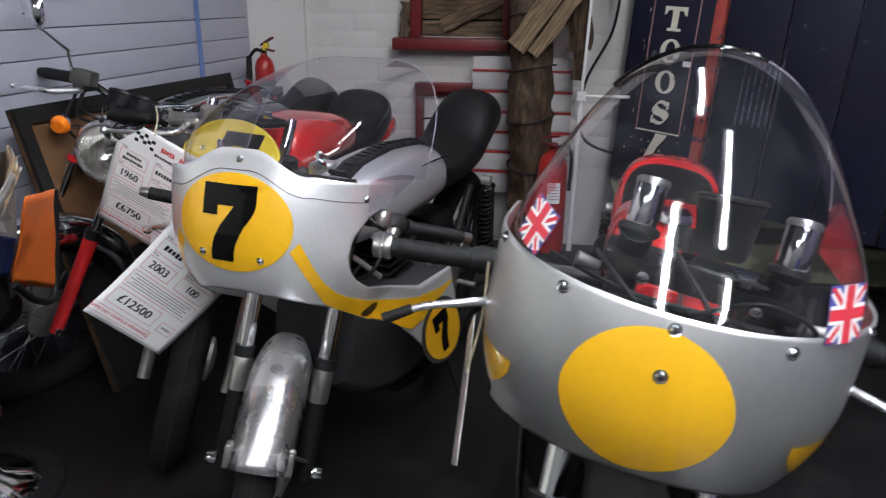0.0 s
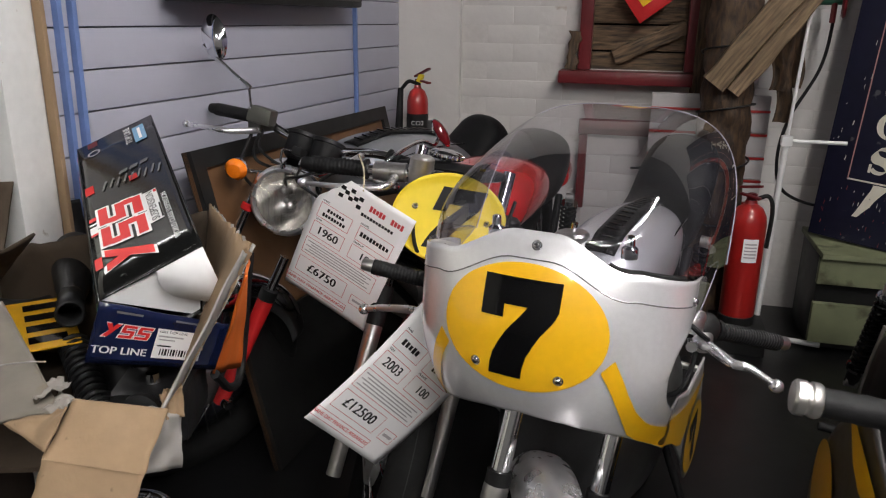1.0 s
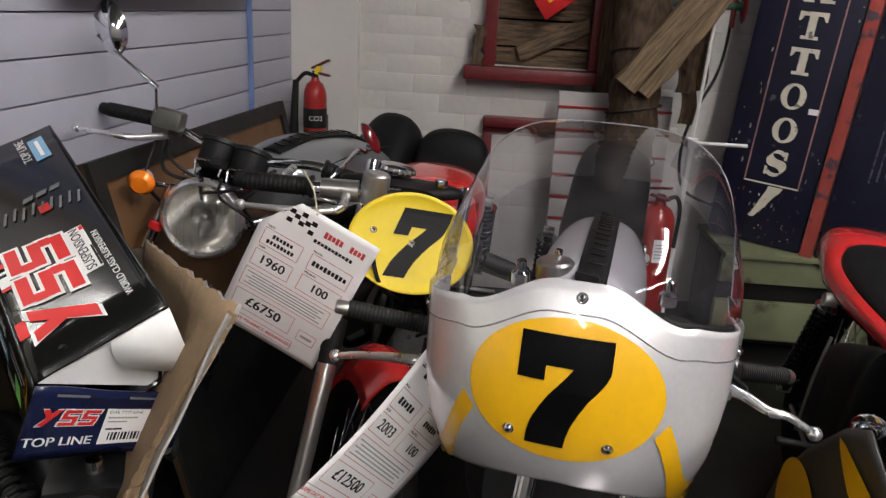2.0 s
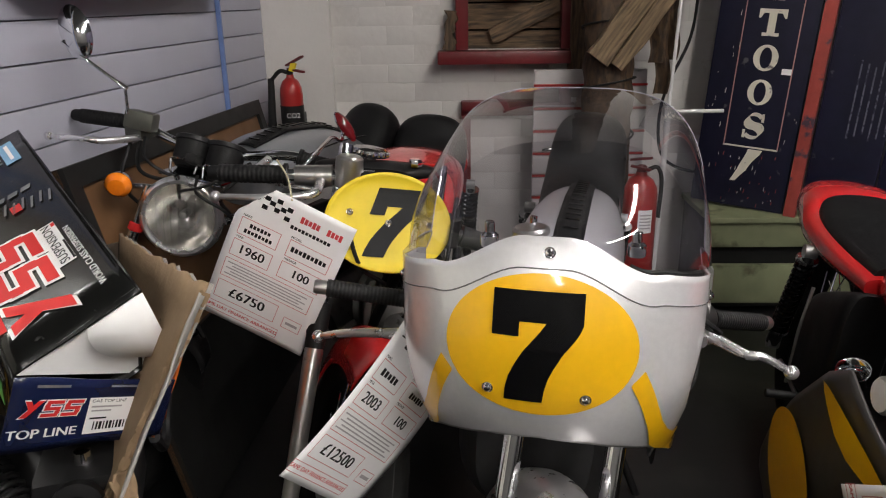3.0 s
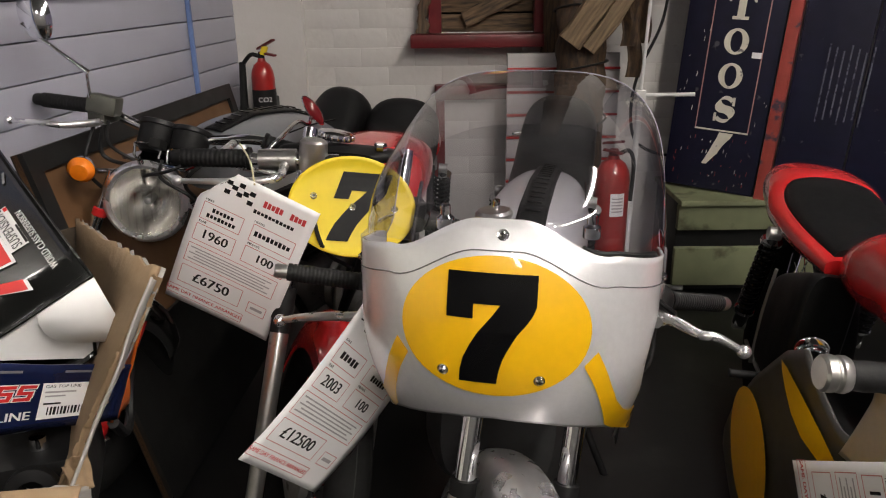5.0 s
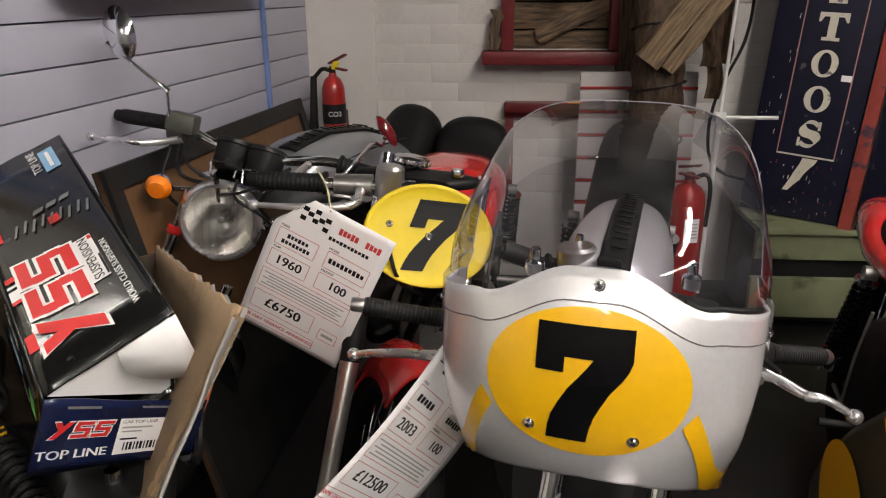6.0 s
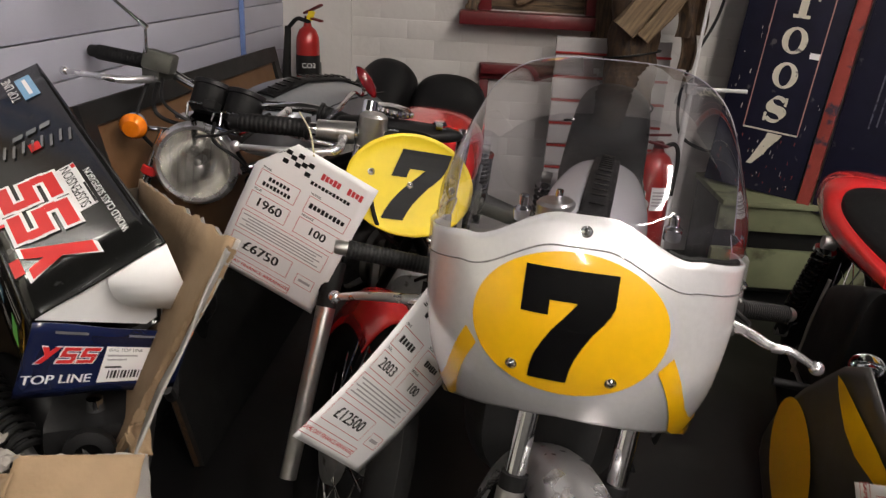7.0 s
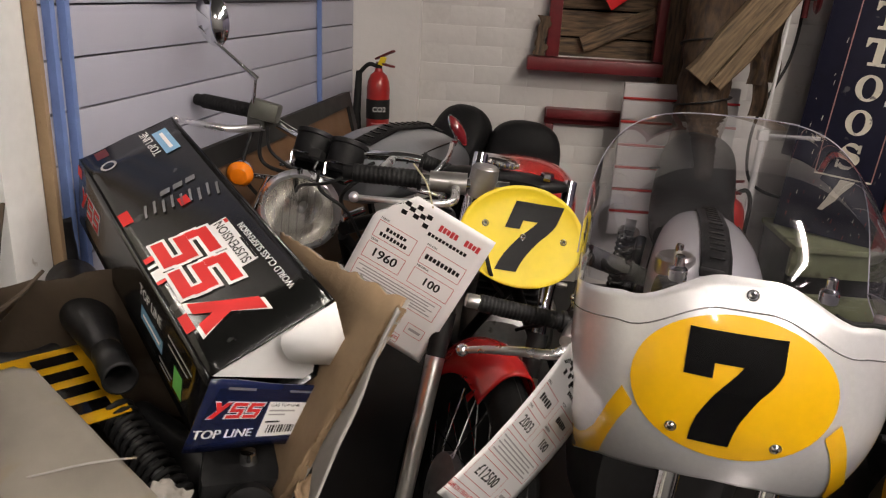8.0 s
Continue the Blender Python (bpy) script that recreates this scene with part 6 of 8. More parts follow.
for s in (-1, 1):
    hb = part("handlebar", moved(tube([(s * 0.05, 0.08, 0.825 if s < 0 else 0.74), (s * 0.35, 0.09, 0.80 if s < 0 else 0.67)], 0.012, 14), SC), CHROME, C)
    if s > 0:
        hb.data.materials[0] = FRAME_BLACK
    part("switch_housing", moved(tube([(s * 0.20, 0.085, 0.812 if s < 0 else 0.705), (s * 0.13, 0.082, 0.818 if s < 0 else 0.722)], [0.019, 0.021], 18), SC), ALLOY if s < 0 else FRAME_BLACK, hb)
    part("clamp", moved(lathe([(0, -0.02), (0.026, -0.02), (0.028, 0.0), (0.026, 0.035), (0.020, 0.04), (0, 0.04)], 22), SC @ pose(s * 0.10, 0.085, 0.82 if s < 0 else 0.72)), ALLOY if s < 0 else FRAME_BLACK, hb)
    grip(hb, SC @ Vector((s * 0.215, 0.086, 0.811 if s < 0 else 0.702)), SC @ Vector((s * 0.345, 0.09, 0.80 if s < 0 else 0.672)), 0.0175, RUBBER, 14)
    if s < 0:
        lever(hb, [SC @ Vector(p) for p in ((s * 0.15, 0.06, 0.81), (s * 0.16, 0.0, 0.80), (s * 0.24, -0.01, 0.79), (s * 0.33, 0.0, 0.78))], 0.006)
mr = part("mirror_stem", tube(curve_pts([(-0.19, 0.09, 0.825), (-0.17, 0.16, 0.85), (-0.18, 0.34, 0.845), (-0.185, 0.47, 0.815), (-0.187, 0.52, 0.826)]), 0.005, 10), CHROME, C)
part("mirror", moved(lathe([(0, 0.022), (0.02, 0.020), (0.038, 0.010), (0.044, 0), (0.040, -0.003), (0, -0.003)], 26), pose(-0.187, 0.54, 0.838, 60, 10, 40) @ pose(0, 0, 0, 0, 0, 35) @ Matrix.Diagonal((0.40, 0.95, 0.72, 1))), RED_LENS, mr, "red backed round mirror")
part("mirror_rim", moved(lathe([(0.043, -0.004), (0.046, 0), (0.043, 0.004)], 26), pose(-0.187, 0.54, 0.838, 60, 10, 40) @ pose(0, 0, 0, 0, 0, 35) @ Matrix.Diagonal((0.40, 0.95, 0.72, 1))), CHROME, mr)
part("fuel_tank", loft(ease([(0.20, -0.01, 0.70, 0.07, 0.06, 0.05, 2.6), (0.25, -0.01, 0.72, 0.115, 0.075, 0.06, 2.6), (0.45, -0.01, 0.72, 0.13, 0.085, 0.07, 2.6), (0.66, -0.01, 0.70, 0.12, 0.075, 0.06, 2.6), (0.80, -0.01, 0.68, 0.08, 0.045, 0.04, 2.4)]), 36), RED, C, "glossy red fuel tank")
damp = part("steering_damper", moved(lathe([(0, 0.016), (0.012, 0.017), (0.030, 0.015), (0.038, 0.009), (0.039, 0.002), (0.034, -0.004), (0.014, -0.006), (0.012, -0.05), (0, -0.05)], 30), pose(-0.068, 0.183, 0.848, -6, 6, 0)), CHROME, C, "chrome steering damper knob")
for k in range(20):
    an = 2 * math.pi * k / 20
    part("knurl", moved(box((0.0385 * math.cos(an), 0.0385 * math.sin(an), 0.004), (0.005, 0.005, 0.010), None, 0.0015), pose(-0.068, 0.183, 0.848, -6, 6, 0)), CHROME, damp)
yk = part("top_yoke", loft(ease([(0.115, -0.05, 0.822, 0.07, 0.012, 0.012, 3), (0.15, -0.05, 0.824, 0.125, 0.016, 0.014, 3), (0.19, -0.05, 0.822, 0.11, 0.014, 0.012, 3), (0.215, -0.05, 0.82, 0.06, 0.010, 0.010, 3)]), 26), ENGINE, C, "black top fork yoke")
for x in (-0.10, 0.03):
    part("yoke_nut", lathe([(0, 0.016), (0.011, 0.015), (0.013, 0.011), (0.013, 0), (0, 0)], 6, pose(x, 0.142, 0.838)), CHROME, yk)
part("seat", loft(ease([(0.76, -0.01, 0.64, 0.10, 0.03, 0.04, 2.8), (0.92, -0.01, 0.64, 0.115, 0.035, 0.04, 2.8), (1.04, -0.01, 0.66, 0.12, 0.06, 0.05, 2.6), (1.11, -0.01, 0.69, 0.12, 0.095, 0.07, 2.4), (1.17, -0.01, 0.70, 0.11, 0.085, 0.07, 2.4), (1.24, -0.01, 0.69, 0.07, 0.05, 0.05, 2.2)]), 34), LEATHER, C, "black seat with upright hump")
part("tail_cowl", loft(ease([(1.10, -0.01, 0.645, 0.125, 0.04, 0.05, 2.6), (1.22, -0.01, 0.65, 0.12, 0.05, 0.05, 2.6), (1.36, -0.01, 0.65, 0.07, 0.03, 0.03, 2.4)]), 28), RED, C, "red tail cowl")
frame_and_engine(C, 0, 1, 0.16, 9)
for s in (-1, 1):
    shock(C, (s * 0.13, 1.08, 0.58), (s * 0.13, 1.16, 0.31))
wheel("rear_wheel", C, pose(0, 1.18, 0.30), 0.30, 0.08, "black tyred spoked rear wheel")
part("side_stand", tube([(0.12, 0.75, 0.24), (0.235, 0.71, 0.012)], 0.010, 10), ENGINE, C)
for pts in ([(-0.10, 0.06, 0.80), (-0.05, -0.05, 0.70), (-0.02, 0.10, 0.60)], [(0.12, 0.06, 0.80), (0.10, -0.06, 0.66), (0.02, 0.12, 0.52)]):
    part("cable", tube(curve_pts(pts), 0.004, 8), RUBBER, C)

# ---------------------------------------------------------------- grey roadster
D = thing("road_motorcycle", "grey and black classic roadster with chrome headlamp", "motorcycle", "",
          pose(-1.235, 2.115, 0, 0, 6, -21))
SD = steer_about((0, 0.13, 0.80), 27, -8)


HLM = along((0.0, -0.01, 0.713), (-0.27, 0.55, 0.65))
hl = part("headlamp", lathe([(0, 0.11), (0.045, 0.105), (0.072, 0.075), (0.082, 0.035), (0.084, 0.004), (0.080, 0.0)], 40, HLM), CHROME, D, "round chrome headlamp")
part("headlamp_rim", lathe([(0.082, 0.012), (0.088, 0.008), (0.0905, -0.002), (0.088, -0.012), (0.081, -0.018), (0.0745, -0.016), (0.0735, -0.010), (0.077, 0.0)], 44, HLM), POLISHED, hl, "heavy chrome headlamp rim")
part("reflector", lathe([(0.077, -0.004), (0.066, 0.026), (0.045, 0.050), (0.02, 0.062), (0.0, 0.064)], 36, HLM), BOWL, hl)
part("bulb", lathe([(0, -0.002), (0.008, 0.002), (0.010, 0.018), (0.009, 0.05), (0, 0.052)], 14, HLM), DULL_ALLOY, hl)
ln = part("lens", lathe([(0, -0.030), (0.03, -0.027), (0.055, -0.021), (0.0755, -0.011)], 40, HLM), LENS_GLASS, hl, "clear fluted glass lens")
ln.visible_shadow = False
for x in (-0.05, -0.033, -0.017, 0.0, 0.017, 0.033, 0.05):
    hh = math.sqrt(0.066 ** 2 - x * x)
    fl = part("flute", moved(tube([(x, hh * t, -0.0275 + 0.016 * ((x * x + (hh * t) ** 2) / 0.0057)) for t in np.linspace(-1, 1, 9)], 0.0012, 6), HLM), LENS_GLASS, hl)
    fl.visible_shadow = False
for s in (-1, 1):
    part("headlamp_bracket", tube([(s * 0.088, 0.02, 0.71), (s * 0.105, 0.08, 0.72)], 0.009, 10), CHROME, hl)
ind = part("indicator_stem", tube([(-0.095, 0.02, 0.755), (-0.112, -0.03, 0.766)], 0.006, 10), CHROME, D)
ip = Vector((-0.125, -0.06, 0.773))
part("indicator_lens", lathe([(0, -0.022), (0.018, -0.018), (0.026, -0.008), (0.028, 0), (0, 0.002)], 26, along(ip, ip + Vector((-0.5, 0.85, 0.1)))), ORANGE_LENS, ind, "orange indicator lens")
part("indicator_shell", lathe([(0.029, -0.002), (0.028, 0.010), (0.020, 0.026), (0, 0.030)], 26, along(ip, ip + Vector((-0.5, 0.85, 0.1)))), CHROME, ind)
# its fork: turned to the wall, so the legs lean away; built in the bike's own frame
D_INV = D.matrix_basis.inverted()
dn_axis = Vector((-0.38, -0.20, -0.90)).normalized()
wn = Vector((0.924, -0.38, 0.0))
wn = (wn - dn_axis * wn.dot(dn_axis)).normalized()
wf = (-dn_axis).cross(wn)
leg_l = Vector((-1.273, 2.075, 0.687))
axle_w = leg_l + wn * 0.095 + dn_axis * 0.445
MDF = D_INV @ Matrix(((wn.x, wf.x, -dn_axis.x, axle_w.x), (wn.y, wf.y, -dn_axis.y, axle_w.y), (wn.z, wf.z, -dn_axis.z, axle_w.z), (0, 0, 0, 1)))
for s in (-1, 1):
    tb = part("fork_tube", moved(tube([(s * 0.095, 0, 0.54 if s < 0 else 0.40), (s * 0.095, 0, 0.27)], 0.0118, 18), MDF), CHROME, D)
    part("fork_lower", moved(tube([(s * 0.095, 0, 0.285), (s * 0.095, 0, 0.275), (s * 0.095, 0, 0.20), (s * 0.095, 0, -0.01)], [0.020, 0.021, 0.0195, 0.0185], 18), MDF), RED, tb, "red fork lower leg")
    part("dust_seal", moved(tube([(s * 0.095, 0, 0.31), (s * 0.095, 0, 0.283)], 0.0215, 18), MDF), RUBBER, tb)
    part("axle_nut", moved(lathe([(0, 0.02), (0.012, 0.019), (0.014, 0.014), (0.014, 0), (0, 0)], 10, along((s * 0.11, 0, 0.0), (s * 0.3, 0, 0.0))), MDF), CHROME, tb)
part("reflector", moved(tube([(-0.095, 0, 0.436), (-0.095, 0, 0.439), (-0.095, 0, 0.453), (-0.095, 0, 0.456)], [0.0140, 0.0170, 0.0170, 0.0140], 20), MDF), RED, D, "red fork collar")
wheel("front_wheel", D, MDF, 0.288, 0.085, "black tyred spoked front wheel")
fender(D, MDF, 0.312, 0.115, -55, 45, CHROME, "chrome front fender", 0.6)
for x, y, r in ((-0.035, 0.06, 0.041), (0.055, 0.055, 0.039)):
    g = part("gauge", moved(lathe([(0, 0), (r * 0.8, 0), (r, 0.012), (r * 1.02, 0.058), (r * 1.08, 0.060), (r * 1.08, 0.066), (r * 0.95, 0.068), (0, 0.064)], 30), pose(x, y, 0.800, -30, 0, 8)), RUBBER, D, "black instrument gauge")
    part("dial", moved(lathe([(0, 0.0665), (r * 0.93, 0.0685)], 30), pose(x, y, 0.800, -30, 0, 8)), INK, g)
for x, y, r in ((-0.035, 0.06, 0.041), (0.055, 0.055, 0.039)):
    part("gauge_rim", moved(lathe([(r * 1.02, 0.056), (r * 1.10, 0.058), (r * 1.10, 0.067), (r * 1.00, 0.069)], 30), pose(x, y, 0.800, -30, 0, 8)), DARK_METAL, D, "dark metal gauge rim")
    wm = pose(x, y, 0.800, -30, 0, 8)
    part("gauge_wire", moved(tube([(r * 1.06 * math.cos(a), r * 1.06 * math.sin(a), 0.010) for a in np.linspace(0, 2 * math.pi, 28)], 0.0024, 6), wm), CHROME, D, "chrome wire gauge cradle")
    for a in (-2.4, -0.7):
        part("gauge_post", moved(tube([(r * 1.06 * math.cos(a), r * 1.06 * math.sin(a), 0.010), (r * 0.9 * math.cos(a), r * 0.9 * math.sin(a), -0.030)], 0.003, 6), wm), CHROME, D)
for pts in ([(-0.13, 0.03, 0.86), (-0.07, -0.03, 0.83), (-0.01, 0.0, 0.79), (0.05, 0.03, 0.76)], [(0.13, 0.06, 0.84), (0.08, -0.02, 0.80), (0.0, -0.01, 0.77), (-0.05, 0.04, 0.73)],
            [(0.02, 0.02, 0.80), (0.06, -0.03, 0.78), (0.11, 0.0, 0.74), (0.12, 0.06, 0.66)]):
    part("cable", tube(curve_pts(pts), 0.0036, 8), RUBBER, D)
part("warning_lamp_panel", moved(box((0, 0, 0), (0.028, 0.03, 0.02), None, 0.004), pose(0.012, 0.02, 0.835, -30, 0, 8)), FRAME_BLACK, D)
part("headlamp_clip", lathe([(0, 0.01), (0.006, 0.009), (0.007, 0)], 10, pose(0.0, -0.02, 0.80, 20, 0, 0)), CHROME, D)
part("gauge_bracket", box((0.01, 0.04, 0.795), (0.17, 0.07, 0.008), None, 0.003), CHROME, D)
bars = part("handlebar", tube(curve_pts([(-0.32, 0.055, 0.868), (-0.20, 0.075, 0.875), (-0.10, 0.09, 0.845), (0, 0.09, 0.835), (0.10, 0.09, 0.845), (0.20, 0.12, 0.855), (0.33, 0.16, 0.83)]), 0.011, 14), CHROME, D)
grip(bars, (-0.205, 0.072, 0.876), (-0.325, 0.040, 0.878), 0.0165, RUBBER, 16)
grip(bars, (0.21, 0.122, 0.853), (0.33, 0.16, 0.83), 0.0165, RUBBER, 16)
lever(bars, [(-0.15, 0.04, 0.855), (-0.17, -0.04, 0.858), (-0.22, -0.075, 0.862), (-0.28, -0.09, 0.860)], 0.0058)
lever(bars, [(0.16, 0.08, 0.85), (0.18, 0.01, 0.84), (0.25, 0.0, 0.83), (0.31, 0.03, 0.82)], 0.0058)
part("master_cylinder", moved(box((0, 0, 0), (0.064, 0.050, 0.042), None, 0.007), pose(-0.150, 0.045, 0.892, -10, 8, 22)), GUN_GREY, bars, "grey brake fluid reservoir")
part("lever_perch", box((-0.165, 0.055, 0.868), (0.05, 0.05, 0.036), None, 0.008), GUN_GREY, bars)
stem = [D_INV @ Vector(p) for p in ((-1.297, 2.168, 0.905), (-1.272, 2.120, 0.981), (-1.389, 2.117, 1.077), (-1.366, 2.118, 1.090))]
ms = part("mirror_stem", tube(stem, 0.0042, 10), CHROME, bars)
part("stem_joint", tube([stem[1].lerp(stem[2], -0.03), stem[1].lerp(stem[2], 0.10)], 0.0058, 10), CHROME, ms)
mn = Vector((-0.19, -0.98, 0.10)).normalized()
mx = Vector((0, 0, 1)).cross(mn).normalized()
my = mn.cross(mx)
MM = D_INV @ Matrix(((mx.x, my.x, mn.x, -1.364), (mx.y, my.y, mn.y, 2.128), (mx.z, my.z, mn.z, 1.095), (0, 0, 0, 1))) @ Matrix.Rotation(radians(17), 4, "Z") @ Matrix.Diagonal((0.80, 1.24, 1, 1))
part("mirror", moved(lathe([(0, 0.020), (0.020, 0.0175), (0.036, 0.010), (0.044, 0.002), (0.0465, -0.003), (0.044, -0.007), (0, -0.006)], 32), MM), CHROME, ms, "chrome oval mirror")
tankD = part("fuel_tank", loft(ease([(0.17, 0.0, 0.745, 0.05, 0.04, 0.05, 2.4), (0.21, 0.0, 0.755, 0.10, 0.065, 0.07, 2.5), (0.36, 0.0, 0.755, 0.125, 0.085, 0.08, 2.5), (0.55, 0.0, 0.74, 0.12, 0.08, 0.07, 2.5), (0.70, 0.0, 0.71, 0.09, 0.055, 0.05, 2.4), (0.74, 0.0, 0.70, 0.06, 0.03, 0.03, 2.2)]), 36), GREY_TANK, D, "dark grey tank with a black stripe")
sd_prof = ((0.21, 0.822), (0.36, 0.842), (0.55, 0.822), (0.70, 0.767))
std = part("tank_strap", grid(lambda u, v: strap_f(u, v, 0.0, 0.05, 0.22, 0.70, sd_prof), 6, 40), LEATHER, tankD, "black tank strap")
std.modifiers.new("thick", "SOLIDIFY").thickness = 0.004
bm = bmesh.new()
for k in range(14):
    y = 0.25 + 0.031 * k
    add_box(bm, Vector(strap_f(0.5, (y - 0.22) / 0.48, 0.0, 0.05, 0.22, 0.70, sd_prof)) + Vector((0, 0, 0.004)), (0.028, 0.007, 0.003), None, 0.001)
part("strap_ribs", bm, BLACK, std)
part("tank_line", tube([(0.107, y, 0.79 + 0.02 * math.sin((y - 0.2) * 6)) for y in np.linspace(0.26, 0.62, 20)], 0.002, 6), BLACK, tankD)
part("seat", loft(ease([(0.68, -0.03, 0.67, 0.08, 0.035, 0.04, 2.6), (0.78, -0.04, 0.675, 0.09, 0.04, 0.045, 2.6), (0.89, -0.05, 0.71, 0.094, 0.075, 0.08, 2.4), (0.96, -0.055, 0.735, 0.092, 0.090, 0.10, 2.3), (1.02, -0.055, 0.73, 0.082, 0.075, 0.09, 2.3), (1.09, -0.055, 0.71, 0.05, 0.04, 0.05, 2.2)]), 34), LEATHER, D, "black humped seat")
part("tail_lamp", lathe([(0, 0.03), (0.025, 0.026), (0.034, 0.0), (0, 0)], 22, along((0.0, 1.03, 0.70), (0, 1.3, 0.72))), RED_LENS, D)
frame_and_engine(D, 0, 1, 0.16, 9)
for s in (-1, 1):
    shock(D, (s * 0.13, 0.98, 0.60), (s * 0.13, 1.08, 0.32), CHROME)
wheel("rear_wheel", D, pose(0, 1.12, 0.305), 0.305, 0.10, "black tyred spoked rear wheel")
part("side_stand", tube([(0.12, 0.75, 0.24), (0.25, 0.71, 0.012)], 0.010, 10), ENGINE, D)
for pts in ([(-0.16, 0.05, 0.86), (-0.10, -0.02, 0.80), (-0.06, 0.06, 0.76)], [(-0.17, 0.03, 0.85), (-0.14, -0.03, 0.76), (-0.10, 0.05, 0.66)], [(0.16, 0.08, 0.85), (0.10, 0.0, 0.78), (0.06, 0.08, 0.70)]):
    part("cable", tube(curve_pts(pts), 0.0045, 8), RUBBER, D)

# ---------------------------------------------------------------- price tags
def price_tag(name, label, tl, wv, dv, year, price, bend, string_to, make=(6,), model=6, dog=0.0):
    """A laminated A4 sheet with printed boxes; tl its top left corner, wv across, dv down."""
    tl, wv, dv = Vector(tl), Vector(wv), Vector(dv)
    nrm = wv.cross(dv).normalized()
    if nrm.y > 0:
        nrm = -nrm

    def at(x, y, out=0.0):
        """x from -0.105 to 0.105, y from 0 at the top to -0.297."""
        s, t = x / 0.21 + 0.5, -y / 0.297
        curl = bend * (math.sin(math.pi * min(1, max(0, t))) * 0.6 - 1.5 * max(0, t - 0.7) ** 2) + bend * 0.5 * (s - 0.5) ** 2
        ear = max(0.0, dog - s - 1.1 * t)
        return tl + wv * (s + 0.62 * ear) + dv * (t + 0.45 * ear) + nrm * (curl + out - 0.09 * ear)
    tag = thing("price_tag", label, "price tag", "price tags")
    sheet = part("sheet", grid(lambda u, v: at(-0.105 + 0.21 * u, -0.297 * v), 12, 24), PAPER, tag)
    sheet.modifiers.new("thick", "SOLIDIFY").thickness = 0.0008

    def ink(x, y):
        return at(x, y, 0.0012)
    for r in ((-0.052, -0.090, 0.076, 0.034), (0.046, -0.090, 0.082, 0.034), (-0.052, -0.136, 0.076, 0.034), (0.046, -0.136, 0.082, 0.034),
              (-0.004, -0.182, 0.176, 0.040), (-0.030, -0.232, 0.122, 0.040), (0.066, -0.240, 0.036, 0.024), (-0.030, -0.274, 0.152, 0.020)):
        part("border_line", bar_bm([r], ink, True), PINK_INK, sheet)
    # trader's mark, make and model stay as plain bars and chequers
    bm_rects = []
    for i in range(5):
        for j in range(3):
            if (i + j) % 2 == 0:
                bm_rects.append((-0.060 + 0.011 * i, -0.020 - 0.009 * j + 0.004 * math.sin(i), 0.0105, 0.0085))
    bm_rects += [(-0.082 + 0.004 * i, -0.030 + 0.003 * i, 0.012, 0.0022) for i in range(4)]
    part("chequers", bar_bm(bm_rects, ink), INK, sheet)

    def blocks(x0, y0, n, w, h, gap, slant=0.0):
        """A row of letter-sized blocks, centred."""
        pitch = w + gap
        return [(x0 + (k - (n - 1) / 2) * pitch, y0 + slant * k, w, h * (1 - 0.12 * ((k * 7) % 3))) for k in range(n)]

    def printed(name, rects, material):
        for q in rects:
            part(name, bar_bm([q], ink), material, sheet)
    printed("mark", blocks(0.026, -0.030, 5, 0.0062, 0.0125, 0.0014) + blocks(0.074, -0.030, 4, 0.0062, 0.0125, 0.0014), RED_INK)
    printed("mark", blocks(0.034, -0.050, 11, 0.0056, 0.0072, 0.0016), INK)
    for word, x, y in (("MAKE", -0.082, -0.068), ("MODEL", 0.014, -0.068), ("YEAR", -0.082, -0.113), ("MILEAGE", 0.018, -0.113)):
        part("lettering", text_bm(word, 0.0062, lambda x2, y2, x=x, y=y: ink(x2 + x, y2 + y), bold=0.0002), INK, sheet)
    if len(make) > 1:
        printed("make_bar", blocks(-0.052, -0.084, make[0], 0.0052, 0.0082, 0.0018) + blocks(-0.052, -0.097, make[1], 0.0052, 0.0082, 0.0018), INK)
    else:
        printed("make_bar", blocks(-0.052, -0.090, make[0], 0.0078, 0.0120, 0.0026), INK)
    printed("model_bar", blocks(0.046, -0.090, model, 0.0060, 0.0105, 0.0019), INK)
    part("lettering", text_bm(year, 0.026, lambda x, y: ink(x - 0.052, y - 0.136), bold=0.0012), INK, sheet)
    part("lettering", text_bm("100", 0.024, lambda x, y: ink(x + 0.046, y - 0.136), bold=0.0012), INK, sheet)
    for i in range(5):
        part("small_print", bar_bm([(-0.006, -0.170 - 0.0062 * i, 0.160 - 0.02 * (i % 2), 0.0024)], ink), GREY_INK, sheet)
    part("lettering", text_bm(price, 0.029, lambda x, y: ink(x - 0.030, y - 0.232), bold=0.0016), INK, sheet)
    part("lettering", text_bm("SAME DAY FINANCE ARRANGED", 0.0104, lambda x, y: ink(x - 0.030, y - 0.274), bold=0.0006), RED_INK, sheet)
    part("small_print", bar_bm([(0.066, -0.240, 0.024, 0.006)], ink), GREY_INK, sheet)
    top = at(-0.02, -0.004, 0.002)
    part("string", tube(curve_pts([top, (top + Vector(string_to)) / 2 + Vector((0.006, 0, 0.004)), Vector(string_to)]), 0.0018, 6), STRING, tag)
    return tag


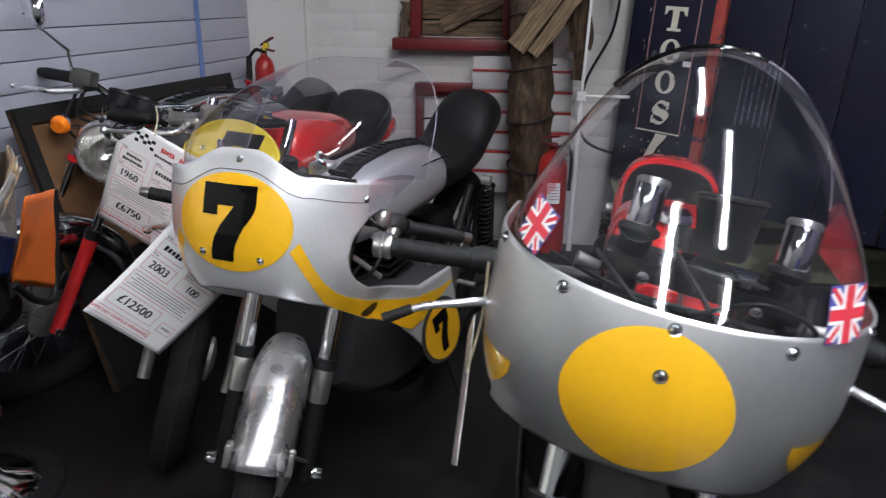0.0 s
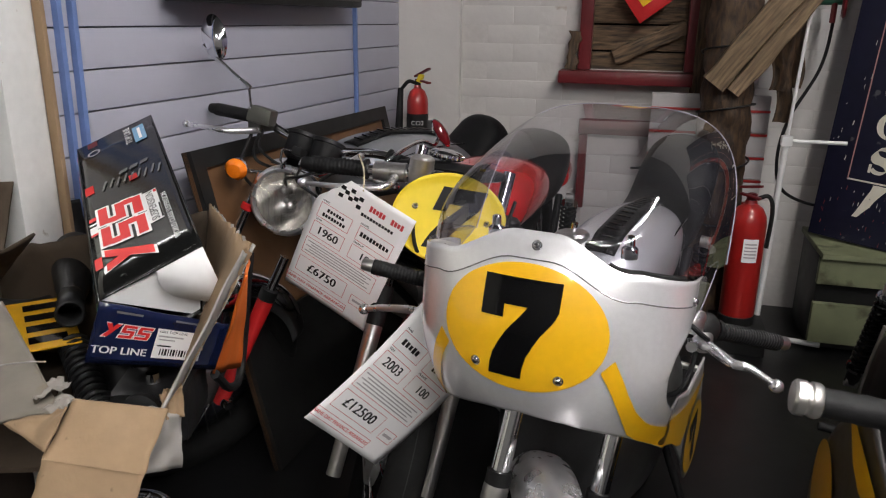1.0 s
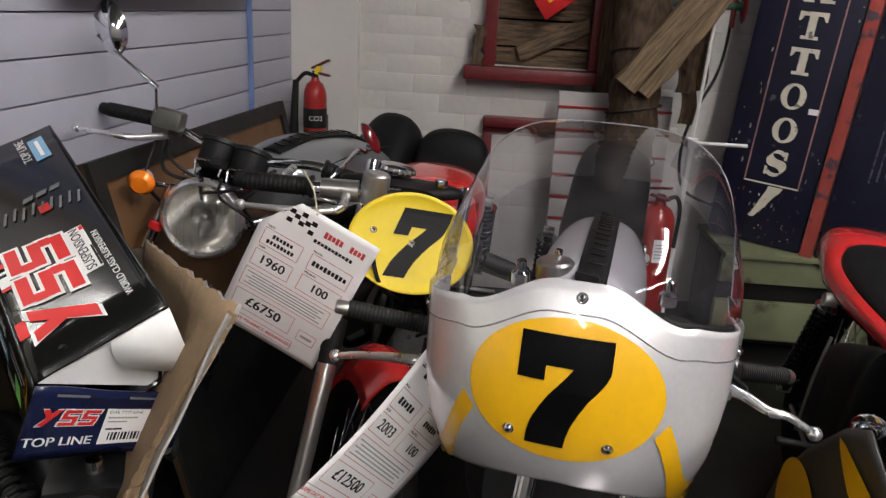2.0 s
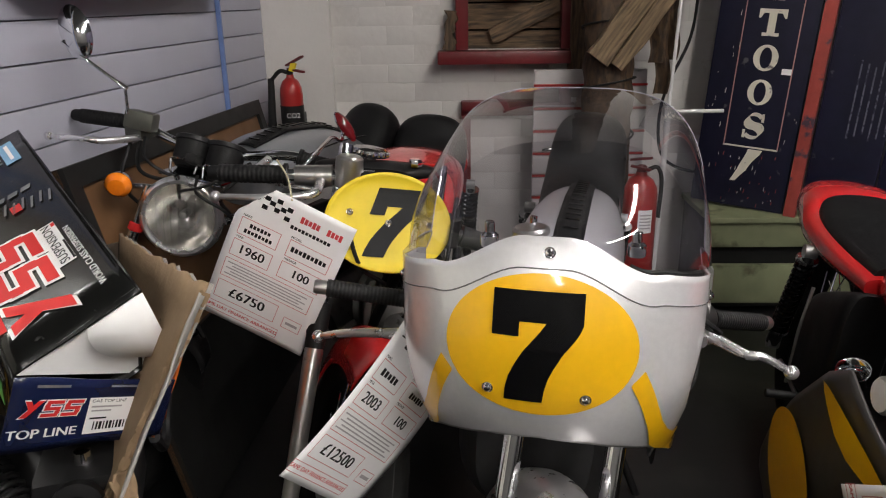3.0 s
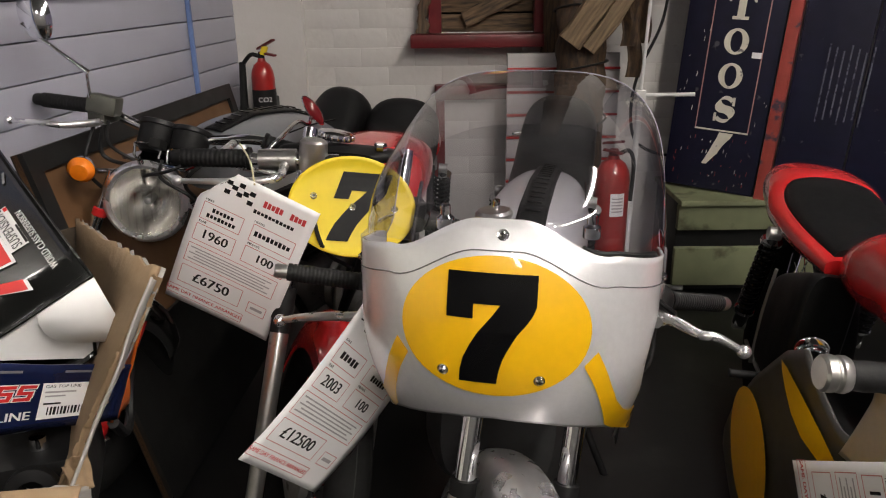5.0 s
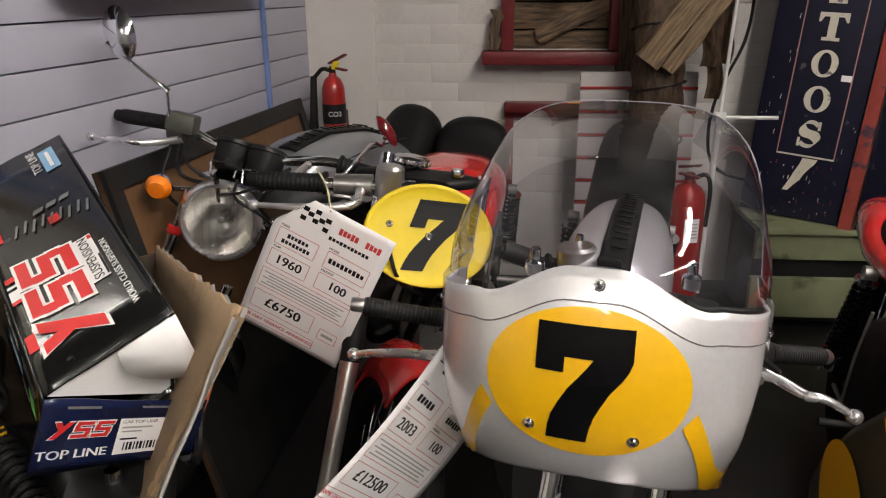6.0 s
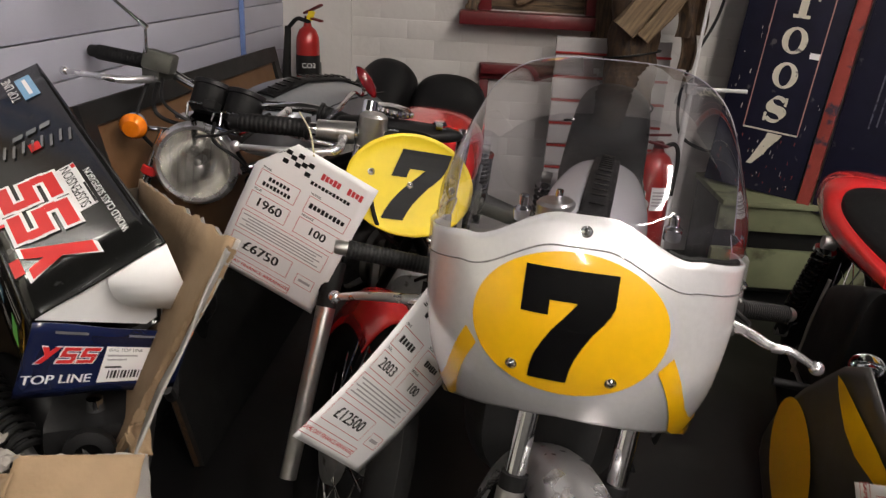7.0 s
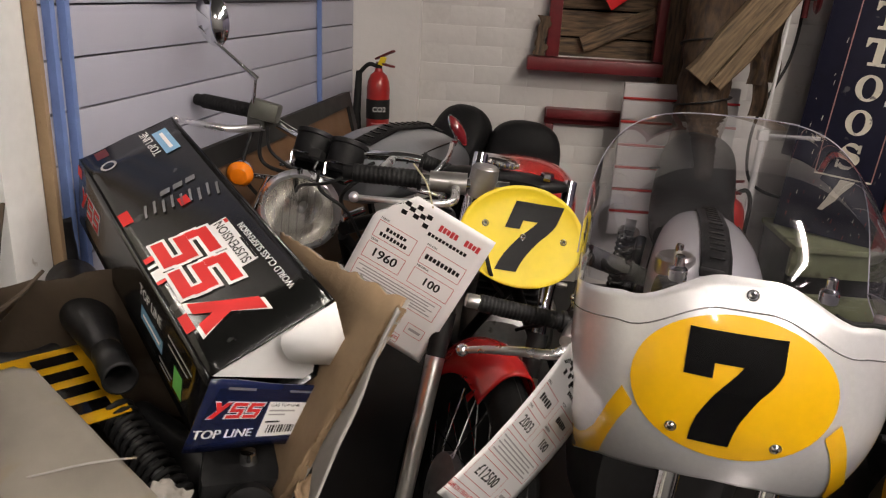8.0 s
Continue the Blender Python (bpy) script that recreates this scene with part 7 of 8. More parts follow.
price_tag("tag_c", "white laminated price sheet tied to the red racer's handlebar", (-0.930, 1.806, 0.858), (0.188, -0.020, -0.092), (-0.128, 0.030, -0.262), "1960", "£6750", 0.012, (-0.905, 1.905, 0.868), (6, 8), 9, 0.25)
price_tag("tag_a", "white laminated price sheet tied to the silver racer's handlebar", (-0.631, 1.481, 0.739), (0.068, 0.128, -0.153), (-0.166, -0.119, -0.180), "2003", "£12500", 0.012, (-0.63, 1.55, 0.765), (5,), 6)
price_tag("tag_b", "white laminated price sheet hanging from the plain disc racer's handlebar", (-0.02, 1.14, 0.705), (-0.006, -0.141, -0.156), (-0.038, 0.244, -0.170), "1983", "£7500", 0.006, (0.0, 1.10, 0.80))

# ---------------------------------------------------------------- stool, carton and shock absorber box
stool = thing("bar_stool", "black and chrome bar stool under the parts carton", "stool", m=pose(-1.245, 1.47, 0))
part("base_plate", lathe([(0, 0.012), (0.17, 0.012), (0.20, 0.008), (0.205, 0.0), (0, 0.0)], 44), RUBBER, stool)
part("base_dome", lathe([(0.15, 0.012), (0.13, 0.035), (0.08, 0.06), (0.045, 0.085), (0.034, 0.12), (0, 0.125)], 36), CHROME, stool, "chrome domed base")
part("column", lathe([(0.030, 0.11), (0.030, 0.44)], 22), RUBBER, stool)
part("foot_ring", tube([(0.09 * math.cos(a), 0.09 * math.sin(a), 0.20) for a in (2 * math.pi * k / 32 for k in range(33))], 0.009, 10), CHROME, stool)
part("foot_spoke", tube([(0, 0.028, 0.20), (0, 0.09, 0.20)], 0.006, 8), CHROME, stool)
part("seat", lathe([(0, 0.43), (0.15, 0.43), (0.175, 0.445), (0.178, 0.465), (0.165, 0.485), (0, 0.49)], 40), LEATHER, stool)

CT = pose(-1.185, 1.415, 0.493, 0, 0, 19)
carton = thing("parts_carton", "torn open cardboard carton full of motorcycle parts on a stool", "carton", m=CT)


def sheet_bm(p, nx=10, ny=8, wob=0.004, seed=0, tear=0.0):
    """A slightly buckled board between four corners, with a ragged top edge: p lower left, lower right, upper right, upper left."""
    p = [Vector(q) for q in p]
    n = (p[1] - p[0]).cross(p[3] - p[0]).normalized()

    def f(u, v):
        rag = tear * (noise.noise((u * 7 + seed, 3.1, 0.2)) + 0.5 * noise.noise((u * 23 + seed, 1.1, 0.7))) * v
        q = (p[0] * (1 - u) + p[1] * u) * (1 - v) + (p[3] * (1 - u) + p[2] * u) * v + (p[3] - p[0]).normalized() * rag
        return q + n * (wob * noise.noise((u * 3 + seed, v * 3, 5.0)))
    return grid(f, nx, ny)


def board(name, p, material, parent, seed=0, tear=0.0, t=0.005, label=""):
    ob = part(name, sheet_bm(p, 24, 12, 0.006, seed, tear), material, parent, label, 60)
    ob.modifiers.new("thick", "SOLIDIFY").thickness = t
    return ob


# bottom, left and back walls use the darkened board for inside shade
part("bottom", box((-0.09, 0.01, 0.004), (0.40, 0.42, 0.008)), CARD_SHADED, carton)
SW = [Vector(p) for p in ((0.098, -0.215, 0), (0.125, 0.13, 0), (0.172, 0.098, 0.335), (0.291, -0.205, 0.350))]
sw_out = (SW[1] - SW[0]).cross(SW[3] - SW[0]).normalized()
sw_out = sw_out if sw_out.x > 0 else -sw_out
sw = board("side_wall", SW, CARD, carton, 1, 0.012)
ow = part("outer_face", sheet_bm([p + sw_out * 0.0055 for p in SW], 24, 12, 0.006, 1, 0.012), CARD_WHITE, sw, "grubby white outer face", 60)
ow.modifiers.new("thick", "SOLIDIFY").thickness = 0.001
board("side_wall", [(-0.30, -0.20, 0), (-0.30, 0.24, 0), (-0.33, 0.24, 0.20), (-0.33, -0.20, 0.16)], CARD_SHADED, carton, 2, 0.01)
board("back_wall", [(-0.30, 0.24, 0), (0.122, 0.135, 0), (0.168, 0.104, 0.325), (-0.32, 0.25, 0.20)], CARD_SHADED, carton, 3, 0.01)
board("front_wall", [(0.03, -0.24, 0), (0.115, -0.255, 0), (0.184, -0.297, 0.150), (0.075, -0.298, 0.165)], CARD_WHITE, carton, 4, 0.006)
fl_p = [Vector(p) for p in ((0.071, -0.309, 0.179), (0.189, -0.303, 0.157), (0.140, -0.428, -0.004), (0.023, -0.424, 0.032))]


def flap_f(u, v):
    """The front flap hangs outwards and is creased twice across."""
    q = (fl_p[0] * (1 - u) + fl_p[1] * u) * (1 - v) + (fl_p[3] * (1 - u) + fl_p[2] * u) * v
    out = 0.016 * (1 - abs(v - 0.42) / 0.42 if v < 0.42 else max(0.0, 1 - (v - 0.42) / 0.36)) - 0.006 * max(0.0, v - 0.78) / 0.22
    return q + Vector((0.05, -0.75, 0.65)).normalized() * (out + 0.003 * noise.noise((u * 3, v * 4, 2.0))) + Vector((0.004 * noise.noise((v * 9, 1, 1)), 0, 0)) * (2 * u - 1)


ff = part("front_flap", grid(flap_f, 16, 40), CARD, carton, "creased brown flap hanging down", 25)
ff.modifiers.new("thick", "SOLIDIFY").thickness = 0.004
for v in (0.42, 0.78):
    part("crease", tube([flap_f(u, v) + Vector((0, -0.0012, 0.001)) for u in np.linspace(0.01, 0.99, 16)], 0.0009, 5), CARD, ff)
board("corner_flap", [(0.146, -0.322, 0.070), (0.180, -0.243, 0.028), (0.184, -0.234, 0.110), (0.156, -0.305, 0.150)], CARD_WHITE, carton, 8, 0.004, 0.004, "white faced corner flap")
board("torn_corner", [(0.172, -0.264, 0.118), (0.187, -0.230, 0.104), (0.186, -0.222, 0.150), (0.166, -0.258, 0.156)], CARD, carton, 11, 0.006, 0.003, "torn brown corner")
board("under_flap", [(-0.015, -0.316, 0.148), (0.057, -0.370, 0.138), (0.080, -0.345, 0.186), (0.050, -0.318, 0.163)], CARD, carton, 12, 0.002, 0.003, "brown underside of the flap")
tf = part("torn_flap", sheet_bm([(0.176, -0.300, 0.148), (0.190, -0.222, 0.160), (0.290, -0.200, 0.340), (0.283, -0.214, 0.345)], 8, 40, 0.004, 6, 0.010), CARD_WHITE, carton, "torn white faced edge", 60)
tf.modifiers.new("thick", "SOLIDIFY").thickness = 0.003
for k in range(14):
    c0 = Vector((0.150, -0.212, 0.10)).lerp(Vector((0.289, -0.206, 0.345)), (k + 0.5) / 14)
    part("torn_fringe", moved(grid(lambda u, v, k=k: ((0.012 + 0.006 * noise.noise((v * 4, k, 7))) * (u - 0.5), 0.003 * noise.noise((u * 6, v * 6, k + 9)), (0.020 + 0.008 * noise.noise((u * 9, k, 3))) * (v - 0.5)), 6, 6),
                              Matrix.Translation(c0) @ pose(0, 0, 0, 8 * math.sin(k * 2.1), 28 + 8 * math.cos(k * 1.3), 25 * math.sin(k * 1.9))), CARD, tf)
gf = part("left_flap", sheet_bm([(-0.27, -0.30, 0.105), (0.060, -0.318, 0.166), (-0.140, -0.032, 0.210), (-0.36, -0.05, 0.195)], 40, 30, 0.012, 7, 0.03), CARD_GREY, carton, "torn grubby grey flap", 40)
gf.modifiers.new("thick", "SOLIDIFY").thickness = 0.005
for k, (c0, w, h) in enumerate((((0.030, -0.280, 0.176), 0.062, 0.045), ((0.052, -0.305, 0.170), 0.040, 0.034))):
    def rag(u, v, k=k, w=w, h=h):
        e = 0.16 * noise.noise((u * 5.0, v * 5.0, k + 1.5))
        x, y = (u - 0.5) * (1 + e), (v - 0.5) * (1 + e)
        return (w * x, h * y, 0.010 * noise.noise((u * 2.5, v * 2.5, k + 0.5)) + 0.004 * noise.noise((u * 7, v * 7, k)) + 0.015 * max(0.0, u - 0.6))
    part("torn_paper", moved(grid(rag, 22, 18), Matrix.Translation(c0) @ pose(0, 0, 0, 14, 8 * (k - 1), -52 + 20 * k)), TORN, gf, "crumpled torn paper", 50)
part("fold_line", tube([Vector((-0.30, -0.19, 0.149)).lerp(Vector((0.0, -0.215, 0.186)), t) + Vector((0, 0, 0.004 * math.sin(t * 9))) for t in np.linspace(0, 1, 14)], 0.0012, 5), CARD_WHITE, gf)

# panel hooked on the carton's side
op = thing("orange_panel", "bright orange plastic panel with black rubber edging beside the carton", "panel", m=CT)
pts = [Vector((0.192, -0.06, 0.085)), Vector((0.186, 0.18, -0.02)), Vector((0.215, 0.20, 0.215)), Vector((0.270, -0.13, 0.280))]
board("panel", pts, ORANGE, op, 9, 0.0, 0.004)
part("edging", tube(curve_pts([pts[0], (pts[0] + pts[1]) / 2 + Vector((0, 0, -0.035)), pts[1], pts[2]]), 0.008, 8), RUBBER, op)

# spare parts in the carton
sil_d = Vector((-0.259, 0.327, -0.004)).normalized()
sil_p = Vector((-1.221, 1.383, 0.672))
sil = thing("exhaust_silencer", "black steel exhaust silencer lying among the parts", "exhaust")
part("body", tube([sil_p + sil_d * d for d in (0.085, 0.12, 0.25, 0.385, 0.415)], [0.0225, 0.026, 0.040, 0.043, 0.026], 26), DARK_METAL, sil)
sil_e = sil_p + sil_d * 0.41
elb = part("elbow", tube(curve_pts([sil_e, sil_e + sil_d * 0.03, Vector((-1.507, 1.742, 0.715)), Vector((-1.510, 1.746, 0.765))], 6), 0.024, 20, False), DARK_METAL, sil)
elb.modifiers.new("thick", "SOLIDIFY").thickness = 0.003
tp = part("tail_pipe", tube([sil_p, sil_p + sil_d * 0.10], 0.022, 24, False), DARK_METAL, sil)
tp.modifiers.new("thick", "SOLIDIFY").thickness = 0.003
part("rolled_lip", lathe([(0.0215, 0), (0.0235, 0.0015), (0.0215, 0.003)], 24, along(sil_p, sil_p + sil_d)), DARK_METAL, sil)


def spring_thing(m, label, rad=0.024, n=14, ln=0.26):
    s = thing("coil_spring", label, "spring", "spare springs", m)
    part("coil", tube([(rad * math.cos(2 * math.pi * n * t), rad * math.sin(2 * math.pi * n * t), ln * t) for t in (k / (n * 12) for k in range(n * 12 + 1))], 0.0048, 8), RUBBER, s)
    part("rod", tube([(0, 0, -0.02), (0, 0, ln + 0.02)], 0.010, 12), DULL_ALLOY, s)
    return s


sp0 = spring_thing(along((-1.105, 1.292, 0.550), (-1.257, 1.418, 0.605)), "black coil spring from a rear shock absorber", 0.022, 13, 0.20)
copy_thing(sp0, along((-1.405, 1.588, 0.590), (-1.56, 1.74, 0.64)))
sk = thing("shock_absorber", "used alloy shock absorber lying in the carton", "shock absorber", m=along((-1.055, 1.325, 0.562), (-1.205, 1.425, 0.585)) @ pose(0, 0, 0, 90, 0, 0))
part("body", tube([(0, 0, 0), (0, 0.10, 0.01), (0, 0.22, 0.02)], [0.030, 0.033, 0.028], 22), DARK_METAL, sk)
part("bush", tube([(-0.02, -0.022, 0), (0.02, -0.022, 0)], 0.022, 20), DULL_ALLOY, sk)
part("bush_core", tube([(-0.024, -0.022, 0), (0.024, -0.022, 0)], 0.009, 14), RUBBER, sk)
sk2 = thing("engine_casting", "dark alloy engine casting with bolts in the carton", "casting", m=CT @ pose(0.115, -0.10, 0.065))
part("body", box((0, 0, 0), (0.12, 0.14, 0.09), None, 0.018), DARK_METAL, sk2)
part("boss", lathe([(0.018, 0), (0.022, 0.03), (0.030, 0.035), (0.030, 0.05), (0.016, 0.052)], 20, along((0.0, -0.06, 0.02), (0.0, -0.2, 0.05))), DARK_METAL, sk2)
part("bolt", lathe([(0, 0.016), (0.010, 0.015), (0.012, 0.0), (0, 0)], 12, pose(0.0, -0.03, 0.045)), CHROME, sk2)
part("washer", lathe([(0.010, 0), (0.022, 0), (0.022, 0.004), (0.010, 0.004)], 22, pose(-0.03, 0.03, 0.046)), CHROME, sk2)
solid("rubber_tyre_tube", tube([(0.11 * math.cos(a), 0.13 * math.sin(a), 0.02 * math.sin(2 * a)) for a in (2 * math.pi * k / 40 for k in range(41))], 0.016, 12), RUBBER, "black rubber hose coil among the parts", "hose", m=Matrix.Translation((-1.53, 1.60, 0.635)) @ pose(0, 0, 0, 8, -6, 30))
sb = thing("oil_box", "small dark purple product box in the carton", "box", m=CT @ pose(-0.155, -0.17, 0.115, 0, 8, 12))
part("body", box((0, 0, 0), (0.09, 0.05, 0.035), None, 0.002), PURPLE, sb)
part("print", bar_bm([(0.0, 0.004, 0.06, 0.006), (-0.01, -0.006, 0.04, 0.004)], lambda x, y: (x, -0.0262, y)), GREY_PRINT, sb)

# registration plate: characters as plain bars
NP = Matrix.Translation((-1.357, 1.408, 0.622)) @ pose(0, 0, 0, 0, 3, -44)
np_ob = thing("number_plate", "yellow vehicle registration plate lying in the carton", "number plate", m=NP)
part("plate", box((0, 0, 0), (0.215, 0.180, 0.003), None, 0.001), REG_YELLOW, np_ob)
for cx, cy in [(-0.072 + 0.048 * k, 0.042) for k in range(4)] + [(-0.048 + 0.048 * k, -0.042) for k in range(3)]:
    part("character_bar", bar_bm([(cx, cy, 0.028, 0.060)], lambda x, y: (x, y, 0.0027)), BLACK, np_ob)

# the box of new shock absorbers
f_tl, f_tr = Vector((-1.044, 1.248, 0.767)), Vector((-0.926, 1.327, 0.835))
ax_l = Vector((-0.370, 0.428, 0.118))
ax_w = f_tr - f_tl
ax_w = ax_w.normalized() * 0.158
ax_h = Vector((0.026, -0.026, 0.114))
f_lo = Vector((-0.937, 1.374, 0.697))
sx = thing("shock_absorber_box", "glossy black printed suspension box lying on the carton", "box")


def sbx(l, w, h):
    """A point of the box: l from the open end to the far end, w across, h up, each 0 to 1."""
    return f_tl + ax_l * l * (1.02 - 0.02 * w) + ax_w * w - ax_h * (1 - h)


def panel(name, a, b, c, d, material, parent, t=0.0022, label=""):
    bm = grid(lambda u, v: (Vector(a) * (1 - u) + Vector(b) * u) * (1 - v) + (Vector(d) * (1 - u) + Vector(c) * u) * v
              + Vector((0, 0, 0.002 * noise.noise((u * 3, v * 3, len(name))))), 12, 8)
    ob = part(name, bm, material, parent, label)
    ob.modifiers.new("thick", "SOLIDIFY").thickness = t
    return ob


lid = panel("lid", sbx(0, 0, 1), sbx(0, 1, 1), sbx(1, 1, 1), sbx(1, 0, 1), BOX_BLACK, sx)
side = panel("side", sbx(0, 0, 0), sbx(1, 0, 0), sbx(1, 0, 1), sbx(0, 0, 1), BOX_BLACK, sx)
panel("side", sbx(0, 1, 0), sbx(1, 1, 0), sbx(1, 1, 1), sbx(0, 1, 1), BOX_BLACK, sx)
panel("base", sbx(0, 0, 0), sbx(0, 1, 0), sbx(1, 1, 0), sbx(1, 0, 0), BOX_BLACK, sx)
panel("far_end", sbx(1, 0, 0), sbx(1, 1, 0), sbx(1, 1, 1), sbx(1, 0, 1), BOX_BLACK, sx)
eo = -ax_l.normalized()
fl_x = (f_lo - f_tl) * 1.08
fl_y = ax_h * 0.94 + fl_x.normalized() * 0.030
end = panel("end_label", f_tl - fl_y + eo * 0.010, f_tl + fl_x - fl_y * 0.82 + eo * 0.010, f_tl + fl_x + eo * 0.004, f_tl + eo * 0.004, BOX_BLUE, sx, 0.002, "navy printed end flap")
tri_bm = grid(lambda u, v: f_tl * (1 - u) + (f_tr * (1 - v) + f_lo * v) * u + ax_l * (0.02 * u), 10, 10)
part("tuck_flap", tri_bm, BOX_WHITE, sx, "white inner flap")
t_u, t_v = f_tr - f_tl, f_lo - f_tl
flap = [(1.0, 0.0), (0.55, 0.0)] + [(0.55 * (1 - q) ** 2 + 2 * q * (1 - q) * 0.26 + 0.28 * q * q, 2 * q * (1 - q) * 0.24 + 0.44 * q * q) for q in (0.2, 0.4, 0.6, 0.8, 1.0)] + [(0.34, 0.78)]
bm = bmesh.new()
hub = bm.verts.new(f_tl + t_u * 0.56 + t_v * 0.34 + eo * 0.008)
ring = [bm.verts.new(f_tl + t_u * p + t_v * q + eo * (0.005 + 0.010 * q)) for p, q in flap]
for va, vb in zip(ring, ring[1:] + ring[:1]):
    bm.faces.new((hub, va, vb))
tfl = part("thumb_flap", bm, BOX_WHITE, sx, "white curved inner flap")
tfl.modifiers.new("thick", "SOLIDIFY").thickness = 0.0008


def on_end(x, y):
    """x from 0 to 0.193 across, y up from the flap's foot to 0.11."""
    s, t = x / 0.2084, y / 0.111
    return f_tl + fl_x * s - fl_y * (1 - t) * (1 - 0.18 * s) + eo * (0.0125 - 0.006 * t)


def on_lid(x, y):
    """x across the lid, y along it from the open end."""
    return f_tl + ax_l.normalized() * y + ax_w.normalized() * x + ax_h.normalized() * 0.0020


def on_side(x, y):
    """x along the box from the open end, y up."""
    return sbx(x / ax_l.length / 1.02, 0, y / 0.118) - ax_w.normalized() * 0.0032


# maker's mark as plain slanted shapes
def mark(parent, place, x, y, s, red, white):
    """Three slanted blocks with notches, in red on a white edge."""
    for i in range(3):
        bm, bw = bmesh.new(), bmesh.new()
        if i:
            shapes = [[(bx - w / 2, by - h / 2), (bx + w / 2, by - h / 2), (bx + w / 2, by + h / 2), (bx - w / 2, by + h / 2)] for bx, by, w, h in
                      ((0.03, 0.395, 0.82, 0.21), (0, 0.0, 0.78, 0.21), (-0.03, -0.395, 0.82, 0.21), (-0.29, 0.2, 0.24, 0.19), (0.29, -0.2, 0.24, 0.19))]
        else:
            shapes = [[(0.14, 0.5), (0.44, 0.5), (-0.10, -0.5), (-0.44, -0.5)], [(-0.46, 0.5), (-0.16, 0.5), (0.10, 0.02), (-0.08, -0.16)]]
        grown = []
        for q in shapes:
            cx, cy = sum(p[0] for p in q) / len(q), sum(p[1] for p in q) / len(q)
            grown.append([(px + math.copysign(0.065, px - cx), py + math.copysign(0.060, py - cy)) for px, py in q])
        for b, polys, o in ((bw, grown, 0.0), (bm, shapes, 0.0005)):
            for k, q in enumerate(polys):
                b.faces.new([b.verts.new(place(x + s * (px + i * 0.98 + 0.22 * py), y + s * py, o + 0.00005 * k)) for px, py in q])
        part("mark_edge", bw, white, parent)
        part("mark_block", bm, red, parent)


mark(end, lambda x, y, o: on_end(x, y) + eo * o, 0.027, 0.066, 0.025, BOX_RED, BOX_WHITE)
part("lettering", text_bm("TOP LINE", 0.0200, lambda x, y: on_end(x + 0.045, y + 0.027), bold=0.0010), BOX_WHITE, end)
lb = part("label_sticker", bar_bm([(0.145, 0.050, 0.078, 0.062)], lambda x, y: on_end(x - 0.010, y) + eo * 0.0004), PAPER, end, "white bar code sticker")


def on_lb(x, y):
    return on_end(x - 0.010, y) + eo * 0.0009


part("label_print", bar_bm([(0.118 + 0.0045 * k, 0.033, 0.0017 + 0.0009 * (k % 3), 0.014) for k in range(11)], on_lb), INK, lb)
part("lettering", text_bm("GAS TOP LINE", 0.0072, lambda x, y: on_lb(x + 0.132, y + 0.0755)), INK, lb)
part("label_print", bar_bm([(0.130, 0.066, 0.040, 0.0030)], on_lb), GREY_INK, lb)
part("label_print", bar_bm([(0.124, 0.059, 0.026, 0.0026)], on_lb), GREY_INK, lb)
part("label_print", bar_bm([(0.122, 0.046, 0.022, 0.0030)], on_lb), INK, lb)
part("label_print", bar_bm([(0.174, 0.062, 0.011, 0.011)], on_lb), INK, lb)
part("label_print", bar_bm([(0.176, 0.032, 0.009, 0.010)], on_lb), INK, lb)
for sx0 in (0.048, 0.140):
    part("slot", bar_bm([(sx0, 0.100, 0.040, 0.004)], on_end), GREY_PRINT, end)

# lid print: the mark reads along the box, a band of shading, small lettering
mark(lid, lambda x, y, o: on_lid(0.086 - y, x) + ax_h.normalized() * o, 0.085, 0.031, 0.074, BOX_RED, BOX_WHITE)
for r, ink2 in (((0.007, 0.095, 0.012, 0.034), BOX_RED), ((0.008, 0.206, 0.013, 0.024), BOX_WHITE), ((0.008, 0.190, 0.013, 0.007), BOX_RED), ((0.008, 0.245, 0.013, 0.012), BOX_RED), ((0.008, 0.228, 0.013, 0.006), BOX_WHITE)):
    part("print_block", bar_bm([r], on_lid), ink2, lid)
part("lettering", text_bm("WORLD CLASS SUSPENSION", 0.0128, lambda x, y: on_lid(0.130 - y, 0.135 + x), bold=0.0005), BOX_WHITE, lid)
part("print_block", bar_bm([(0.1085, 0.190, 0.024, 0.112)], on_lid), BOX_WHITE, lid)
part("lettering", text_bm("SUSPENSION", 0.0185, lambda x, y: on_lid(0.1075 - y, 0.190 + x) + ax_h.normalized() * 0.0006, bold=0.0004), INK, lid)
part("print_block", bar_bm([(0.1185, 0.163, 0.003, 0.052)], lambda x, y: on_lid(x, y) + ax_h.normalized() * 0.0006), INK, lid)
part("print_block", bar_bm([(0.1175, 0.238, 0.005, 0.010)], lambda x, y: on_lid(x, y) + ax_h.normalized() * 0.0006), BOX_RED, lid)
for k in range(9):
    part("print_bar", bar_bm([(0.030 + 0.0135 * k, 0.352 - 0.004 * k + 0.005 * (k % 2), 0.004, 0.030)], lambda x, y: on_lid(x + 0.25 * (y - 0.32), y)), GREY_PRINT, lid)
for r in ((0.010, 0.362, 0.016, 0.034), (0.090, 0.332, 0.015, 0.022)):
    part("print_block", bar_bm([r], on_lid), BOX_RED, lid)
for k in range(3):
    part("print_bar", bar_bm([(0.080 + 0.020 * k, 0.376, 0.015, 0.012)], lambda x, y: on_lid(x + 0.3 * (y - 0.39), y)), GREY_PRINT, lid)
part("lettering", text_bm("TOP LINE", 0.020, lambda x, y: on_lid(0.102 - y, 0.525 + x), bold=0.0008), BOX_WHITE, lid)
part("print_block", bar_bm([(0.124, 0.512, 0.024, 0.078)], on_lid), BOX_BLUE_PRINT, lid)
